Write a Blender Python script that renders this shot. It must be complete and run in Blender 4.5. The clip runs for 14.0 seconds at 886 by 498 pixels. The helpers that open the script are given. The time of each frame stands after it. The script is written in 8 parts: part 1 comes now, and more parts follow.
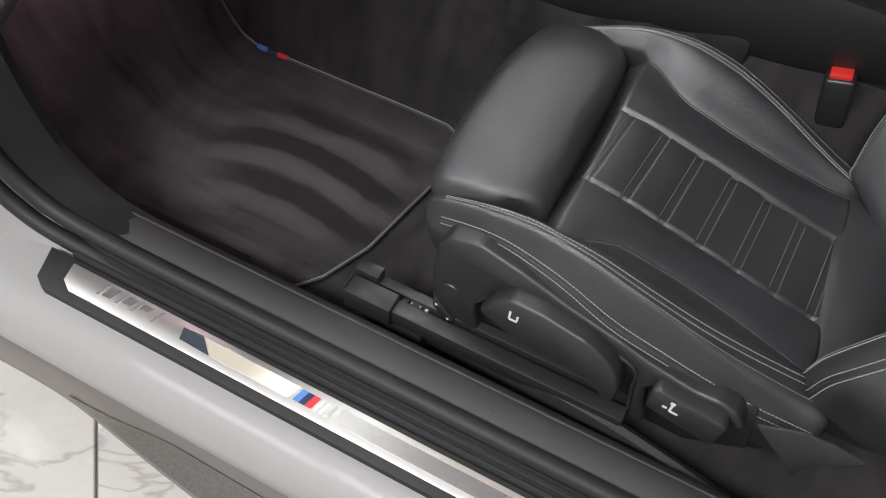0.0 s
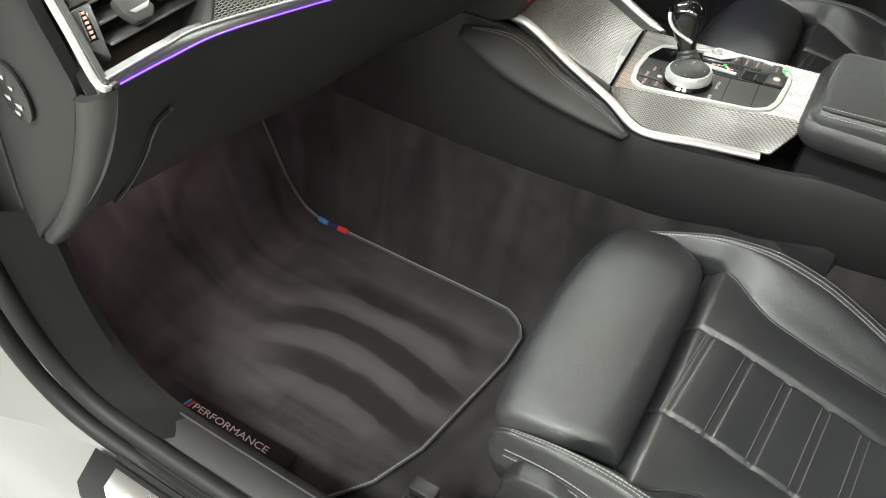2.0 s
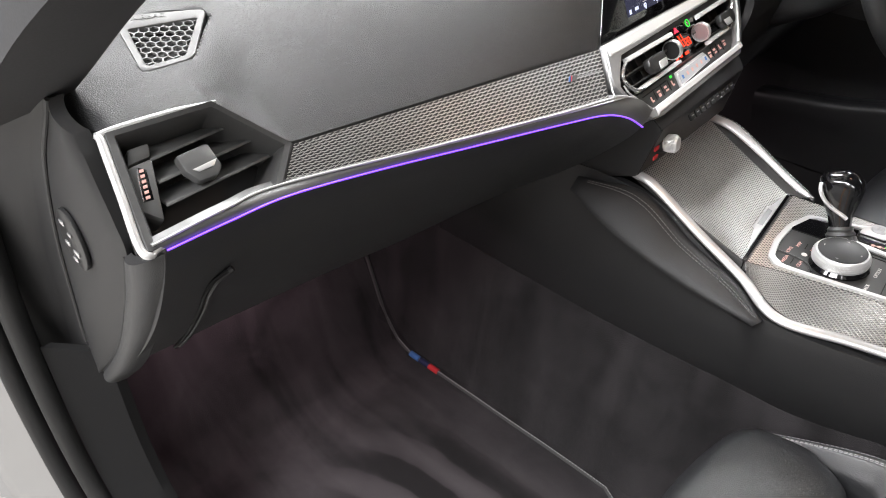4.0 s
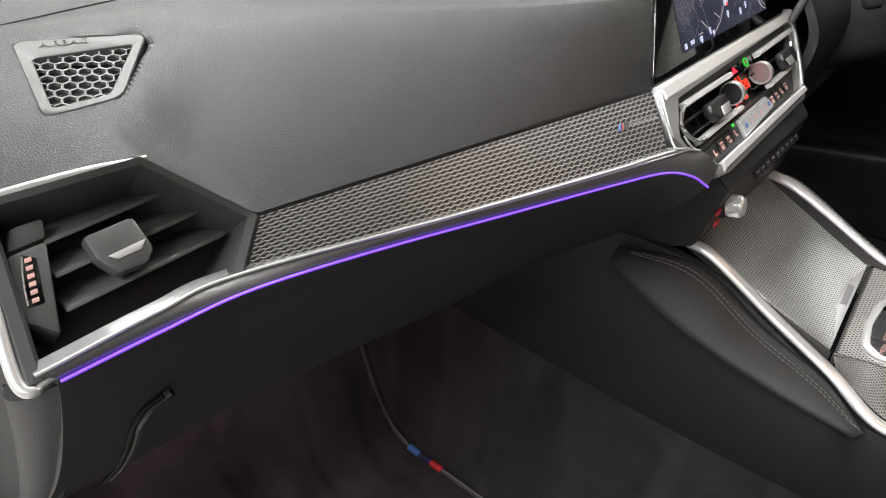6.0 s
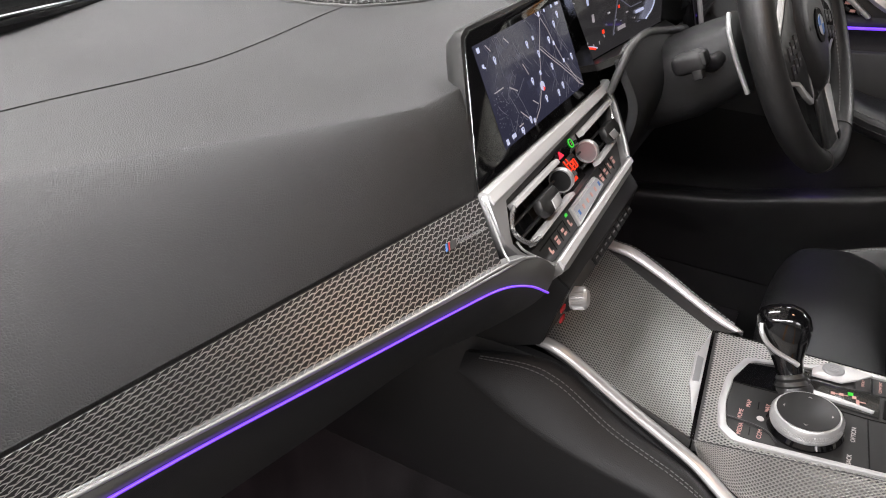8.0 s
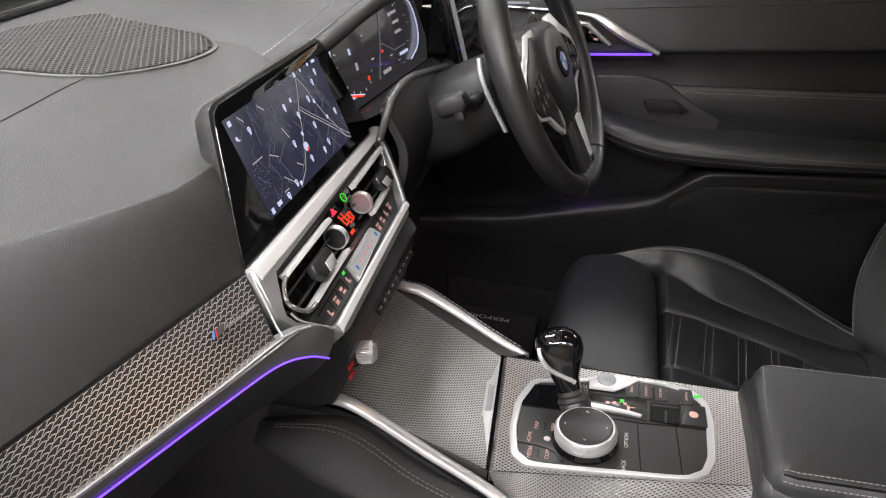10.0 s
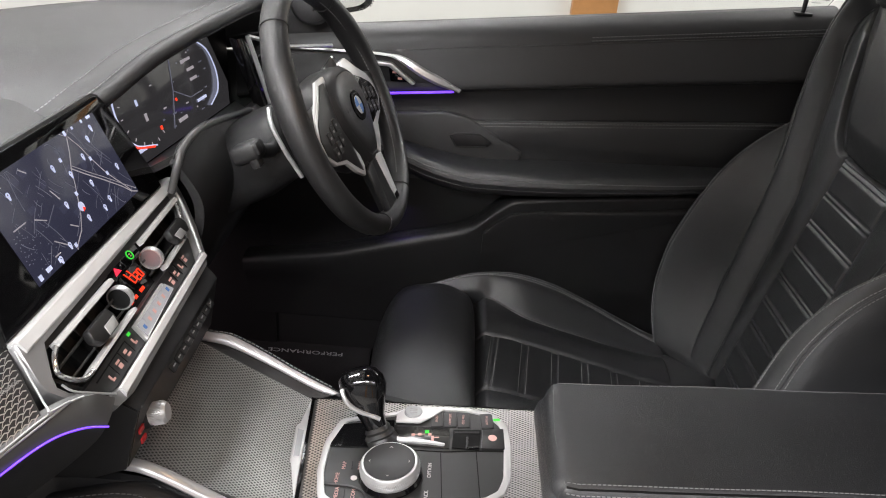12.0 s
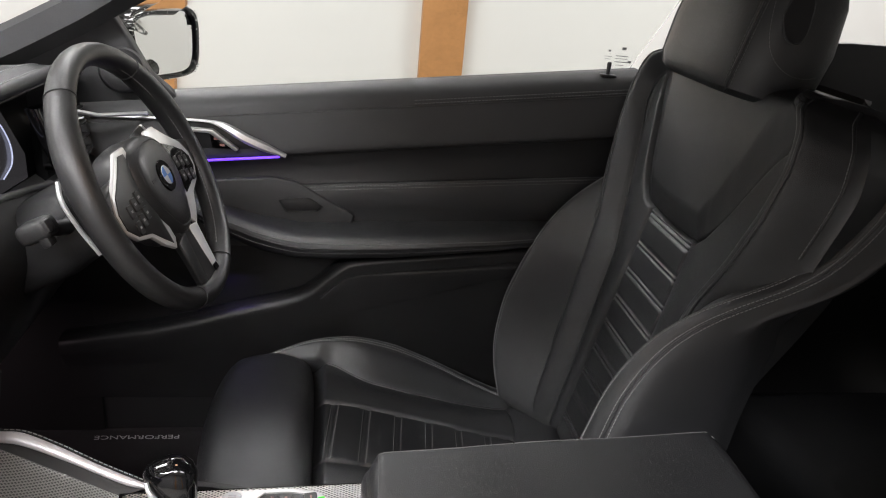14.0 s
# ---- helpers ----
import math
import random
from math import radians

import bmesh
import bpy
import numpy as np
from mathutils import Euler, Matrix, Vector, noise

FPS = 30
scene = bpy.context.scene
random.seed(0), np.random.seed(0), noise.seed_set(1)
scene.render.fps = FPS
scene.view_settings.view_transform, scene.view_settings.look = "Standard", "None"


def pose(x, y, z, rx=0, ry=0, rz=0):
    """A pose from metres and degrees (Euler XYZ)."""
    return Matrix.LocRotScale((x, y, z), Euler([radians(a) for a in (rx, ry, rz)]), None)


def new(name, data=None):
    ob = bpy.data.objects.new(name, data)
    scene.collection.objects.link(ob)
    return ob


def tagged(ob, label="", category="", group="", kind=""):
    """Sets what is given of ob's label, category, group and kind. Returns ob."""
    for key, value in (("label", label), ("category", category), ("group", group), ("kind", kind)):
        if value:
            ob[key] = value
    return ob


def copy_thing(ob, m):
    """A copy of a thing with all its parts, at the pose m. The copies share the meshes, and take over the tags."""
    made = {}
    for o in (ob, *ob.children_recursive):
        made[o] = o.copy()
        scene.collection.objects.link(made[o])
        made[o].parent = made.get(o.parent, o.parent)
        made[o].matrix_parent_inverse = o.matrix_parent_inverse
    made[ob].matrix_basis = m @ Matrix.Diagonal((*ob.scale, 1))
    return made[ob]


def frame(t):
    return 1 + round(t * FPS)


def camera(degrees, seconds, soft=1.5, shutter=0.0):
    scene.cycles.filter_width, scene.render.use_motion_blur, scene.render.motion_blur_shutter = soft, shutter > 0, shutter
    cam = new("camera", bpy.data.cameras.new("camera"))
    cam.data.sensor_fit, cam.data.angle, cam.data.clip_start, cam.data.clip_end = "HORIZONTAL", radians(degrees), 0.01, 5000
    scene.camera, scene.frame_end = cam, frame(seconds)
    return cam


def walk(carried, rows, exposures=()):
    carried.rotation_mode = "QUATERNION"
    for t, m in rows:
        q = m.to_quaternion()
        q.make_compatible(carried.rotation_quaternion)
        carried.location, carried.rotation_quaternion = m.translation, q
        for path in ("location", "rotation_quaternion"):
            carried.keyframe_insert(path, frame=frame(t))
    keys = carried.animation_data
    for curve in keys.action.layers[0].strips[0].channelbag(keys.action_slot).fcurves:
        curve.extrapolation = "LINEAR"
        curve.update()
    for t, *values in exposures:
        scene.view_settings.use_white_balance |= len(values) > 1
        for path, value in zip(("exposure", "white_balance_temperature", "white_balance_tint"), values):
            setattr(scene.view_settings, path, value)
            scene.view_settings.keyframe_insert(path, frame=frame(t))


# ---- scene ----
# Car cabin: x to the rear, y to the driver's side, z up; y = 0 on the car's centre line.
EXPOSURE = -0.30
cam = camera(61.67, 14.0, soft=1.05)
ROWS = [  # seconds, eye, turn
    (0.0, 0.6003, -1.1931, 1.3424, 36.952, -3.999, 26.991),
    (0.5, 0.5773, -1.1728, 1.3562, 38.803, -3.890, 27.046),
    (1.0, 0.5479, -1.1510, 1.3692, 40.894, -3.801, 27.143),
    (1.5, 0.5173, -1.1211, 1.3806, 42.947, -3.256, 28.194),
    (2.0, 0.5057, -1.0724, 1.3966, 44.953, -2.559, 30.849),
    (2.5, 0.5055, -1.0266, 1.4110, 46.723, -2.215, 34.131),
    (3.0, 0.4951, -0.9930, 1.4123, 48.604, -1.899, 37.850),
    (5.5, 0.3584, -0.8414, 1.3186, 55.383, -0.796, 43.054),
    (6.0, 0.3202, -0.8151, 1.3031, 56.084, -1.174, 40.874),
    (6.5, 0.2932, -0.7919, 1.3065, 56.749, -1.382, 38.380),
    (7.0, 0.2806, -0.7661, 1.3147, 57.347, -1.515, 35.671),
    (7.5, 0.2787, -0.7341, 1.3250, 58.109, -1.375, 32.454),
    (8.0, 0.2831, -0.7033, 1.3378, 58.713, -1.120, 28.597),
    (8.5, 0.2872, -0.6839, 1.3564, 59.035, -1.105, 24.513),
    (11.0, 0.3540, -0.6658, 1.4029, 60.710, -2.969, 7.782),
    (11.5, 0.3730, -0.6652, 1.4159, 61.352, -3.377, 5.216),
    (12.0, 0.3944, -0.6647, 1.4204, 62.199, -3.796, 2.446),
    (12.5, 0.4187, -0.6654, 1.4242, 63.133, -4.085, -0.385),
    (13.0, 0.4332, -0.6639, 1.4246, 64.285, -4.407, -3.151),
    (13.5, 0.4498, -0.6593, 1.4290, 65.653, -4.630, -5.544),
    (14.0, 0.4642, -0.6482, 1.4294, 67.322, -4.969, -7.831),
]
walk(cam, [(t, pose(*row)) for t, *row in ROWS], exposures=[(0.0, EXPOSURE + 0.0, 6450, 12), (1.5, EXPOSURE + 0.52, 6520, 7), (2.0, EXPOSURE + 0.66, 6700, 1), (2.5, EXPOSURE + 0.64, 6600, 6), (3.0, EXPOSURE + 0.62, 6470, 12), (5.5, EXPOSURE + 0.12, 6580, 10), (8.5, EXPOSURE - 0.16, 6620, 15), (11.0, EXPOSURE - 0.02, 6560, 13), (14.0, EXPOSURE - 0.02, 6560, 13)])

# ---- light: a closed garage with white ceiling panels ----
world = bpy.data.worlds.new("garage_air")
scene.world = world
world.use_nodes = True
world.node_tree.nodes["Background"].inputs[0].default_value = (0.9, 0.95, 1.0, 1)
world.node_tree.nodes["Background"].inputs[1].default_value = 0.05
LAMPS = [(-1.0, -2.6, 1.75), (0.3, -2.5, 1.85), (2.2, -2.4, 0.45), (-1.25, 0.15, 0.85), (-0.3, 2.2, 0.85), (2.9, 2.3, 1.15), (-3.4, -1.6, 1.0), (-3.4, 1.6, 0.5)]  # place, share of the power
LAMP_Z, LAMP_W = 3.0, 62.0
for lx, ly, share in LAMPS:
    light = bpy.data.lights.new("panel_light", "AREA")
    light.shape, light.size, light.size_y = "RECTANGLE", 1.2, 0.6
    light.energy, light.color = LAMP_W * share, (0.99, 0.995, 1.01)
    lamp = new("panel_light", light)
    lamp.location = (lx, ly, LAMP_Z - 0.03)
# warm reading light in the roof console, on while the door stands open
light = bpy.data.lights.new("reading_light", "AREA")
light.shape, light.size, light.size_y = "RECTANGLE", 0.07, 0.05
light.energy, light.color = 0.42, (1.0, 0.60, 0.34)
reading = new("reading_light", light)
reading.location = (0.375, -0.075, 1.419)


# footwell light under the passenger dash, an unseen fill added under the driver's to lift the dark, and the violet
# light in the driver's door pocket
for place, watts, tint in (((-0.33, -0.48, 0.755), 0.6, (1.0, 0.66, 0.78)), ((-0.20, 0.40, 0.735), 0.6, (1.0, 0.80, 0.86)), ((0.29, 0.665, 0.800), 0.012, (0.22, 0.08, 1.0))):
    light = bpy.data.lights.new("footwell_light", "AREA")
    light.shape, light.size, light.size_y = "RECTANGLE", 0.05, 0.03
    light.energy, light.color = watts, tint
    footlight = new("footwell_light", light)
    footlight.location = place


# ---- materials ----
def mat(name, color, rough=0.5, metal=0.0, spec=0.5, coat=0.0, sheen=0.0, grain=0.0, grain_size=400.0, kind="noise",
        vary=0.0, vary_size=8.0, bump=0.0, bump_size=600.0, rough_vary=0.0, wrinkle=0.0, emit=None, power=0.0):
    """Procedural surface: colour with fine grain and broad variation, fine relief."""
    m = bpy.data.materials.new(name)
    m.use_nodes = True
    nt = m.node_tree
    b = nt.nodes["Principled BSDF"]
    b.inputs["Base Color"].default_value = (*color, 1)
    b.inputs["Roughness"].default_value = rough
    b.inputs["Metallic"].default_value = metal
    b.inputs["Specular IOR Level"].default_value = spec
    b.inputs["Coat Weight"].default_value = coat
    b.inputs["Coat Roughness"].default_value = 0.05
    b.inputs["Sheen Weight"].default_value = sheen
    b.inputs["Sheen Roughness"].default_value = 0.4
    if emit:
        b.inputs["Emission Color"].default_value = (*emit, 1)
        b.inputs["Emission Strength"].default_value = power
    tc = nt.nodes.new("ShaderNodeTexCoord")
    link = nt.links.new

    def noise_node(size, detail=3.0):
        n = nt.nodes.new("ShaderNodeTexNoise")
        n.inputs["Scale"].default_value = size
        n.inputs["Detail"].default_value = detail
        link(tc.outputs["Object"], n.inputs["Vector"])
        return n.outputs["Fac"]

    def maths(op, a, c):
        n = nt.nodes.new("ShaderNodeMath")
        n.operation = op
        for sock, value in zip(n.inputs, (a, c)):
            if isinstance(value, (int, float)):
                sock.default_value = value
            else:
                link(value, sock)
        return n.outputs[0]

    if grain or vary:
        total = 1.0
        if grain:
            total = maths("ADD", maths("MULTIPLY", maths("SUBTRACT", noise_node(grain_size, 2), 0.5), 2 * grain), total)
        if vary:
            total = maths("ADD", maths("MULTIPLY", maths("SUBTRACT", noise_node(vary_size, 4), 0.5), 2 * vary), total)
        mix = nt.nodes.new("ShaderNodeVectorMath")
        mix.operation = "SCALE"
        mix.inputs[0].default_value = color
        link(total, mix.inputs["Scale"])
        link(mix.outputs[0], b.inputs["Base Color"])
    if rough_vary:
        link(maths("ADD", maths("MULTIPLY", maths("SUBTRACT", noise_node(vary_size * 1.7, 4), 0.5), 2 * rough_vary), rough), b.inputs["Roughness"])
    if bump:
        bn = nt.nodes.new("ShaderNodeBump")
        bn.inputs["Strength"].default_value = bump
        bn.inputs["Distance"].default_value = 0.00026 if kind == "leather" else 0.0005
        if kind == "leather":
            v = nt.nodes.new("ShaderNodeTexVoronoi")
            v.feature = "DISTANCE_TO_EDGE"
            v.inputs["Scale"].default_value = bump_size
            link(tc.outputs["Object"], v.inputs["Vector"])
            height = maths("ADD", maths("MINIMUM", maths("MULTIPLY", v.outputs["Distance"], 4.0), 1.0), maths("MULTIPLY", noise_node(bump_size * 0.15, 3), 1.2))
            if wrinkle:
                height = maths("ADD", height, maths("MULTIPLY", noise_node(13, 5), wrinkle))
        else:
            height = noise_node(bump_size, 3)
        link(height, bn.inputs["Height"])
        link(bn.outputs[0], b.inputs["Normal"])
    return m


def add_veins(m, dark, light):
    """Stone veins: thin dark lines and broad pale clouds over the base colour, differing from piece to piece."""
    nt = m.node_tree
    link = nt.links.new
    b = nt.nodes["Principled BSDF"]
    base = b.inputs["Base Color"].links[0].from_socket
    tc = nt.nodes.new("ShaderNodeTexCoord")
    info = nt.nodes.new("ShaderNodeObjectInfo")
    shift = nt.nodes.new("ShaderNodeVectorMath")
    shift.operation = "MULTIPLY_ADD"
    spread = nt.nodes.new("ShaderNodeCombineXYZ")
    for sock in spread.inputs:
        link(info.outputs["Random"], sock)
    link(spread.outputs[0], shift.inputs[0])
    shift.inputs[1].default_value = (17.0, 29.0, 11.0)
    link(tc.outputs["Object"], shift.inputs[2])
    for size, low, high, colour, mass in ((2.6, 0.0, 0.022, dark, 0.55), (1.7, 0.20, 0.08, light, 0.6)):
        n = nt.nodes.new("ShaderNodeTexNoise")
        n.inputs["Scale"].default_value = size
        n.inputs["Detail"].default_value = 6.0
        n.inputs["Distortion"].default_value = 1.6
        link(shift.outputs[0], n.inputs["Vector"])
        away = nt.nodes.new("ShaderNodeMath")
        away.operation = "SUBTRACT"
        away.inputs[1].default_value = 0.5
        link(n.outputs["Fac"], away.inputs[0])
        size_of = nt.nodes.new("ShaderNodeMath")
        size_of.operation = "ABSOLUTE"
        link(away.outputs[0], size_of.inputs[0])
        ramp = nt.nodes.new("ShaderNodeMapRange")
        ramp.inputs["From Min"].default_value, ramp.inputs["From Max"].default_value = (low, high) if low < high else (high, low)
        ramp.inputs["To Min"].default_value, ramp.inputs["To Max"].default_value = (mass, 0.0) if low < high else (0.0, mass)
        link(size_of.outputs[0], ramp.inputs["Value"])
        mix = nt.nodes.new("ShaderNodeMix")
        mix.data_type = "RGBA"
        link(ramp.outputs[0], mix.inputs[0])
        link(base, mix.inputs[6])
        mix.inputs[7].default_value = (*colour, 1)
        base = mix.outputs[2]
    link(base, b.inputs["Base Color"])


LEATHER = mat("black_leather", (0.026, 0.0267, 0.0282), 0.325, spec=0.9, kind="leather", bump=0.65, bump_size=640, vary=0.25, vary_size=11, rough_vary=0.08, wrinkle=6.0)
PAD_SKIN = mat("matt_pad_skin", (0.020, 0.020, 0.0204), 0.5, spec=0.5, kind="leather", bump=0.5, bump_size=560, vary=0.1)
GLOVE_SKIN = mat("soft_glove_box_skin", (0.032, 0.032, 0.0325), 0.48, spec=0.55, kind="leather", bump=0.5, bump_size=560, vary=0.1)
WHEEL_SKIN = mat("smooth_wheel_leather", (0.018, 0.018, 0.0182), 0.40, spec=0.6, kind="leather", bump=0.3, bump_size=700, vary=0.15, vary_size=14, rough_vary=0.05)
LEATHER_FLAT = mat("black_leather_insert", (0.022, 0.0227, 0.024), 0.34, spec=0.85, kind="leather", bump=0.45, bump_size=620, vary=0.12, rough_vary=0.08, wrinkle=9.0)
DASH = mat("grained_dash_skin", (0.0298, 0.0303, 0.0308), 0.50, spec=0.62, kind="leather", bump=0.65, bump_size=520, vary=0.1, vary_size=5, rough_vary=0.04)
SILL_PLASTIC = mat("grained_sill_plastic", (0.018, 0.0183, 0.0186), 0.58, kind="leather", bump=0.5, bump_size=520, vary=0.1, rough_vary=0.04)
DOOR_SKIN = mat("black_door_skin", (0.053, 0.053, 0.0537), 0.42, kind="leather", bump=0.5, bump_size=600, vary=0.1, vary_size=5, rough_vary=0.04)
TRIM = mat("black_trim_plastic", (0.019, 0.019, 0.0195), 0.44, bump=0.15, bump_size=900, vary=0.1, rough_vary=0.04)
TRIM_DARK = mat("deep_black_plastic", (0.015, 0.015, 0.0155), 0.52, bump=0.1, bump_size=900, vary=0.1)
SATIN_BLACK = mat("satin_black_plastic", (0.020, 0.020, 0.020), 0.34, bump=0.05, bump_size=700, vary=0.08)
GLOSS = mat("gloss_black", (0.004, 0.004, 0.0045), 0.06, coat=0.5, vary=0.05)
RUBBER = mat("black_rubber", (0.014, 0.014, 0.014), 0.6, spec=0.35, bump=0.15, bump_size=500, vary=0.15)
CARPET = mat("black_carpet", (0.068, 0.061, 0.064), 0.95, spec=0.1, sheen=0.3, grain=0.45, grain_size=900, vary=0.35, vary_size=9, bump=0.9, bump_size=1400)
THREAD = mat("grey_thread", (0.32, 0.32, 0.32), 0.7, grain=0.2, grain_size=900)
THREAD_DARK = mat("dark_grey_thread", (0.17, 0.17, 0.17), 0.7, grain=0.2, grain_size=900)
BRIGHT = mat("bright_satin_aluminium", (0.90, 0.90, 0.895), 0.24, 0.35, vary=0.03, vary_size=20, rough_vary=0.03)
SILVER = mat("satin_silver", (0.75, 0.75, 0.745), 0.33, 0.68, vary=0.05, vary_size=20, rough_vary=0.04, bump=0.03, bump_size=900)
CHROME = mat("bright_chrome", (0.80, 0.80, 0.80), 0.16, 0.85, vary=0.04)
WIRE_TRIM = mat("expanded_aluminium", (0.60, 0.588, 0.57), 0.32, 0.92, vary=0.08, vary_size=30)
WIRE = mat("woven_aluminium", (0.50, 0.49, 0.472), 0.32, 0.88, vary=0.08, vary_size=30)
PEARL = mat("pearl_silver", (0.42, 0.43, 0.44), 0.38, 0.7, vary=0.05, rough_vary=0.03)
BAND_GREY = mat("dark_satin_band", (0.20, 0.20, 0.199), 0.38, 0.6, vary=0.05)
WEAVE_BACK = mat("dull_aluminium_backing", (0.17, 0.168, 0.163), 0.42, 0.7, vary=0.05)
GREY_SATIN = mat("dark_grey_satin", (0.10, 0.10, 0.10), 0.38, 0.5, vary=0.05)
STEEL = mat("brushed_steel", (0.60, 0.592, 0.57), 0.36, 0.9, vary=0.06, vary_size=40, bump=0.06, bump_size=900)
# cream reflection on the sill plate, put into the colour
REFLECTION_CREAM = mat("cream_reflection_plate", (0.62, 0.57, 0.47), 0.20, 0.3, coat=0.3, vary=0.03, vary_size=30)
STEEL_POLISHED = mat("polished_steel", (0.66, 0.66, 0.645), 0.24, 0.9, vary=0.04)
PAINT = mat("white_car_paint", (0.235, 0.231, 0.224), 0.55, spec=0.35, coat=0.08, vary=0.03, vary_size=3)
TAUPE = mat("dark_grey_skirt_paint", (0.105, 0.096, 0.088), 0.30, coat=0.5, vary=0.06, vary_size=6, bump=0.05, bump_size=300)
CARBON = mat("carbon_fibre", (0.075, 0.069, 0.062), 0.30, coat=0.6, grain=0.5, grain_size=260)
WALL = mat("white_painted_wall", (0.76, 0.755, 0.72), 0.7, vary=0.03, vary_size=1.2, bump=0.1, bump_size=60)
# grey chosen for the unseen left wall, to cut bounce into the cabin
WALL_GREY = mat("bounce_dimming_grey_wall", (0.28, 0.28, 0.28), 0.7, vary=0.05, vary_size=1.2, bump=0.1, bump_size=60)
CEIL = mat("white_ceiling", (0.8, 0.8, 0.78), 0.8, vary=0.03, vary_size=1)
WOOD = mat("orange_pine", (0.50, 0.24, 0.085), 0.5, vary=0.25, vary_size=6, grain=0.15, grain_size=60, bump=0.1, bump_size=90)
GROUT = mat("grey_grout", (0.30, 0.29, 0.28), 0.9, vary=0.15, grain=0.15)
TILE = mat("veined_stone_tile", (0.42, 0.405, 0.38), 0.24, vary=0.22, vary_size=4, grain=0.04, grain_size=60, rough_vary=0.06)
add_veins(TILE, (0.22, 0.20, 0.18), (0.62, 0.60, 0.57))
ROOF_LIGHT = mat("grey_headlining", (0.10, 0.099, 0.098), 0.9, grain=0.1, grain_size=500, vary=0.04)
ROOF_CLOTH = mat("anthracite_roof_lining", (0.035, 0.035, 0.036), 0.9, grain=0.2, grain_size=500, vary=0.08)
PILLAR_SKIN = mat("dull_black_pillar_skin", (0.011, 0.011, 0.0112), 0.72, spec=0.15, bump=0.2, bump_size=700, vary=0.15)
SIDE_TRIM = mat("grained_seat_plastic", (0.021, 0.0213, 0.0217), 0.38, kind="leather", bump=0.25, bump_size=900, vary=0.08, rough_vary=0.03)
# near-black that puts the shade of gaps and hollows into the colour
PITCH = mat("hollow_shade_black", (0.003, 0.003, 0.003), 0.6, spec=0.2)
DARK_PILE = mat("dark_velour", (0.022, 0.021, 0.022), 0.9, spec=0.1, sheen=0.2, grain=0.4, grain_size=900, vary=0.3, vary_size=12, bump=0.6, bump_size=1400)
VENT_GREY = mat("grey_black_vent_plastic", (0.066, 0.066, 0.065), 0.40, bump=0.05, bump_size=700, vary=0.08)
SATIN_RAIL = mat("pale_satin_rail", (0.66, 0.645, 0.66), 0.36, 0.55, vary=0.05, vary_size=20, rough_vary=0.04)
SLATE = mat("slate_grey_plate", (0.060, 0.072, 0.090), 0.25, 0.3, vary=0.15, vary_size=40)
PURPLE_CORE = mat("pale_violet_core", (0.3, 0.2, 0.5), 0.4, emit=(0.42, 0.20, 1.0), power=1.1)
GRILLE_GREY = mat("grey_grille_plastic", (0.075, 0.0745, 0.073), 0.48, bump=0.1, bump_size=900, vary=0.06)
PURPLE = mat("violet_light_strip", (0.1, 0.05, 0.3), 0.4, emit=(0.17, 0.045, 1.0), power=1.9)
RED_GLOW = mat("red_readout", (0.1, 0.0, 0.0), 0.4, emit=(1.0, 0.045, 0.012), power=1.6)
GREEN_GLOW = mat("green_readout", (0.0, 0.1, 0.0), 0.4, emit=(0.06, 1.0, 0.08), power=0.8)
AMBER_ICON = mat("faint_red_icon", (0.50, 0.30, 0.27), 0.5, emit=(0.7, 0.28, 0.22), power=0.16)
MAT_LETTER = mat("pink_white_letters", (0.62, 0.52, 0.50), 0.6, grain=0.2, grain_size=900)
PALE_ICON = mat("pale_icon", (0.55, 0.52, 0.50), 0.5)
GREY_ICON = mat("grey_icon", (0.30, 0.30, 0.30), 0.5)
BLUE_TAB = mat("blue_tab", (0.06, 0.17, 0.45), 0.6, grain=0.15, grain_size=900)
NAVY_TAB = mat("navy_tab", (0.012, 0.018, 0.06), 0.6, grain=0.15, grain_size=900)
RED_TAB = mat("red_tab", (0.55, 0.025, 0.03), 0.6, grain=0.15, grain_size=900)
RED_PLASTIC = mat("red_plastic", (0.60, 0.03, 0.02), 0.35, vary=0.06)
SCREEN = mat("navy_map_screen", (0.006, 0.006, 0.012), 0.12, emit=(0.034, 0.036, 0.062), power=1.0)
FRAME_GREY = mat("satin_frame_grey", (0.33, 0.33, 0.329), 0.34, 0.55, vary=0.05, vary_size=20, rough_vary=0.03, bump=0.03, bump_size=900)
MAP_AREA = mat("map_area", (0.006, 0.006, 0.012), 0.12, emit=(0.048, 0.050, 0.085), power=1.0)
SCREEN_DARK = mat("dark_instrument_screen", (0.005, 0.005, 0.006), 0.12, emit=(0.032, 0.031, 0.033), power=1.0)
ROAD_LIT = mat("lit_map_road", (0.1, 0.1, 0.1), 0.4, emit=(0.36, 0.33, 0.36), power=1.0)
ROAD_DIM = mat("dim_map_road", (0.05, 0.05, 0.05), 0.4, emit=(0.11, 0.115, 0.16), power=1.0)
PIN_LIT = mat("lit_map_pin", (0.2, 0.2, 0.2), 0.4, emit=(0.60, 0.66, 0.95), power=1.0)
GLASS = bpy.data.materials.new("clear_glass")
GLASS.use_nodes = True
GLASS.node_tree.nodes["Principled BSDF"].inputs["Transmission Weight"].default_value = 1.0
GLASS.node_tree.nodes["Principled BSDF"].inputs["Roughness"].default_value = 0.0
GLASS.node_tree.nodes["Principled BSDF"].inputs["IOR"].default_value = 1.1
GLASS.node_tree.nodes["Principled BSDF"].inputs["Base Color"].default_value = (0.96, 0.98, 0.96, 1)
GATE_GREY = mat("grey_gear_display", (0.030, 0.030, 0.029), 0.18, coat=0.4, vary=0.06)
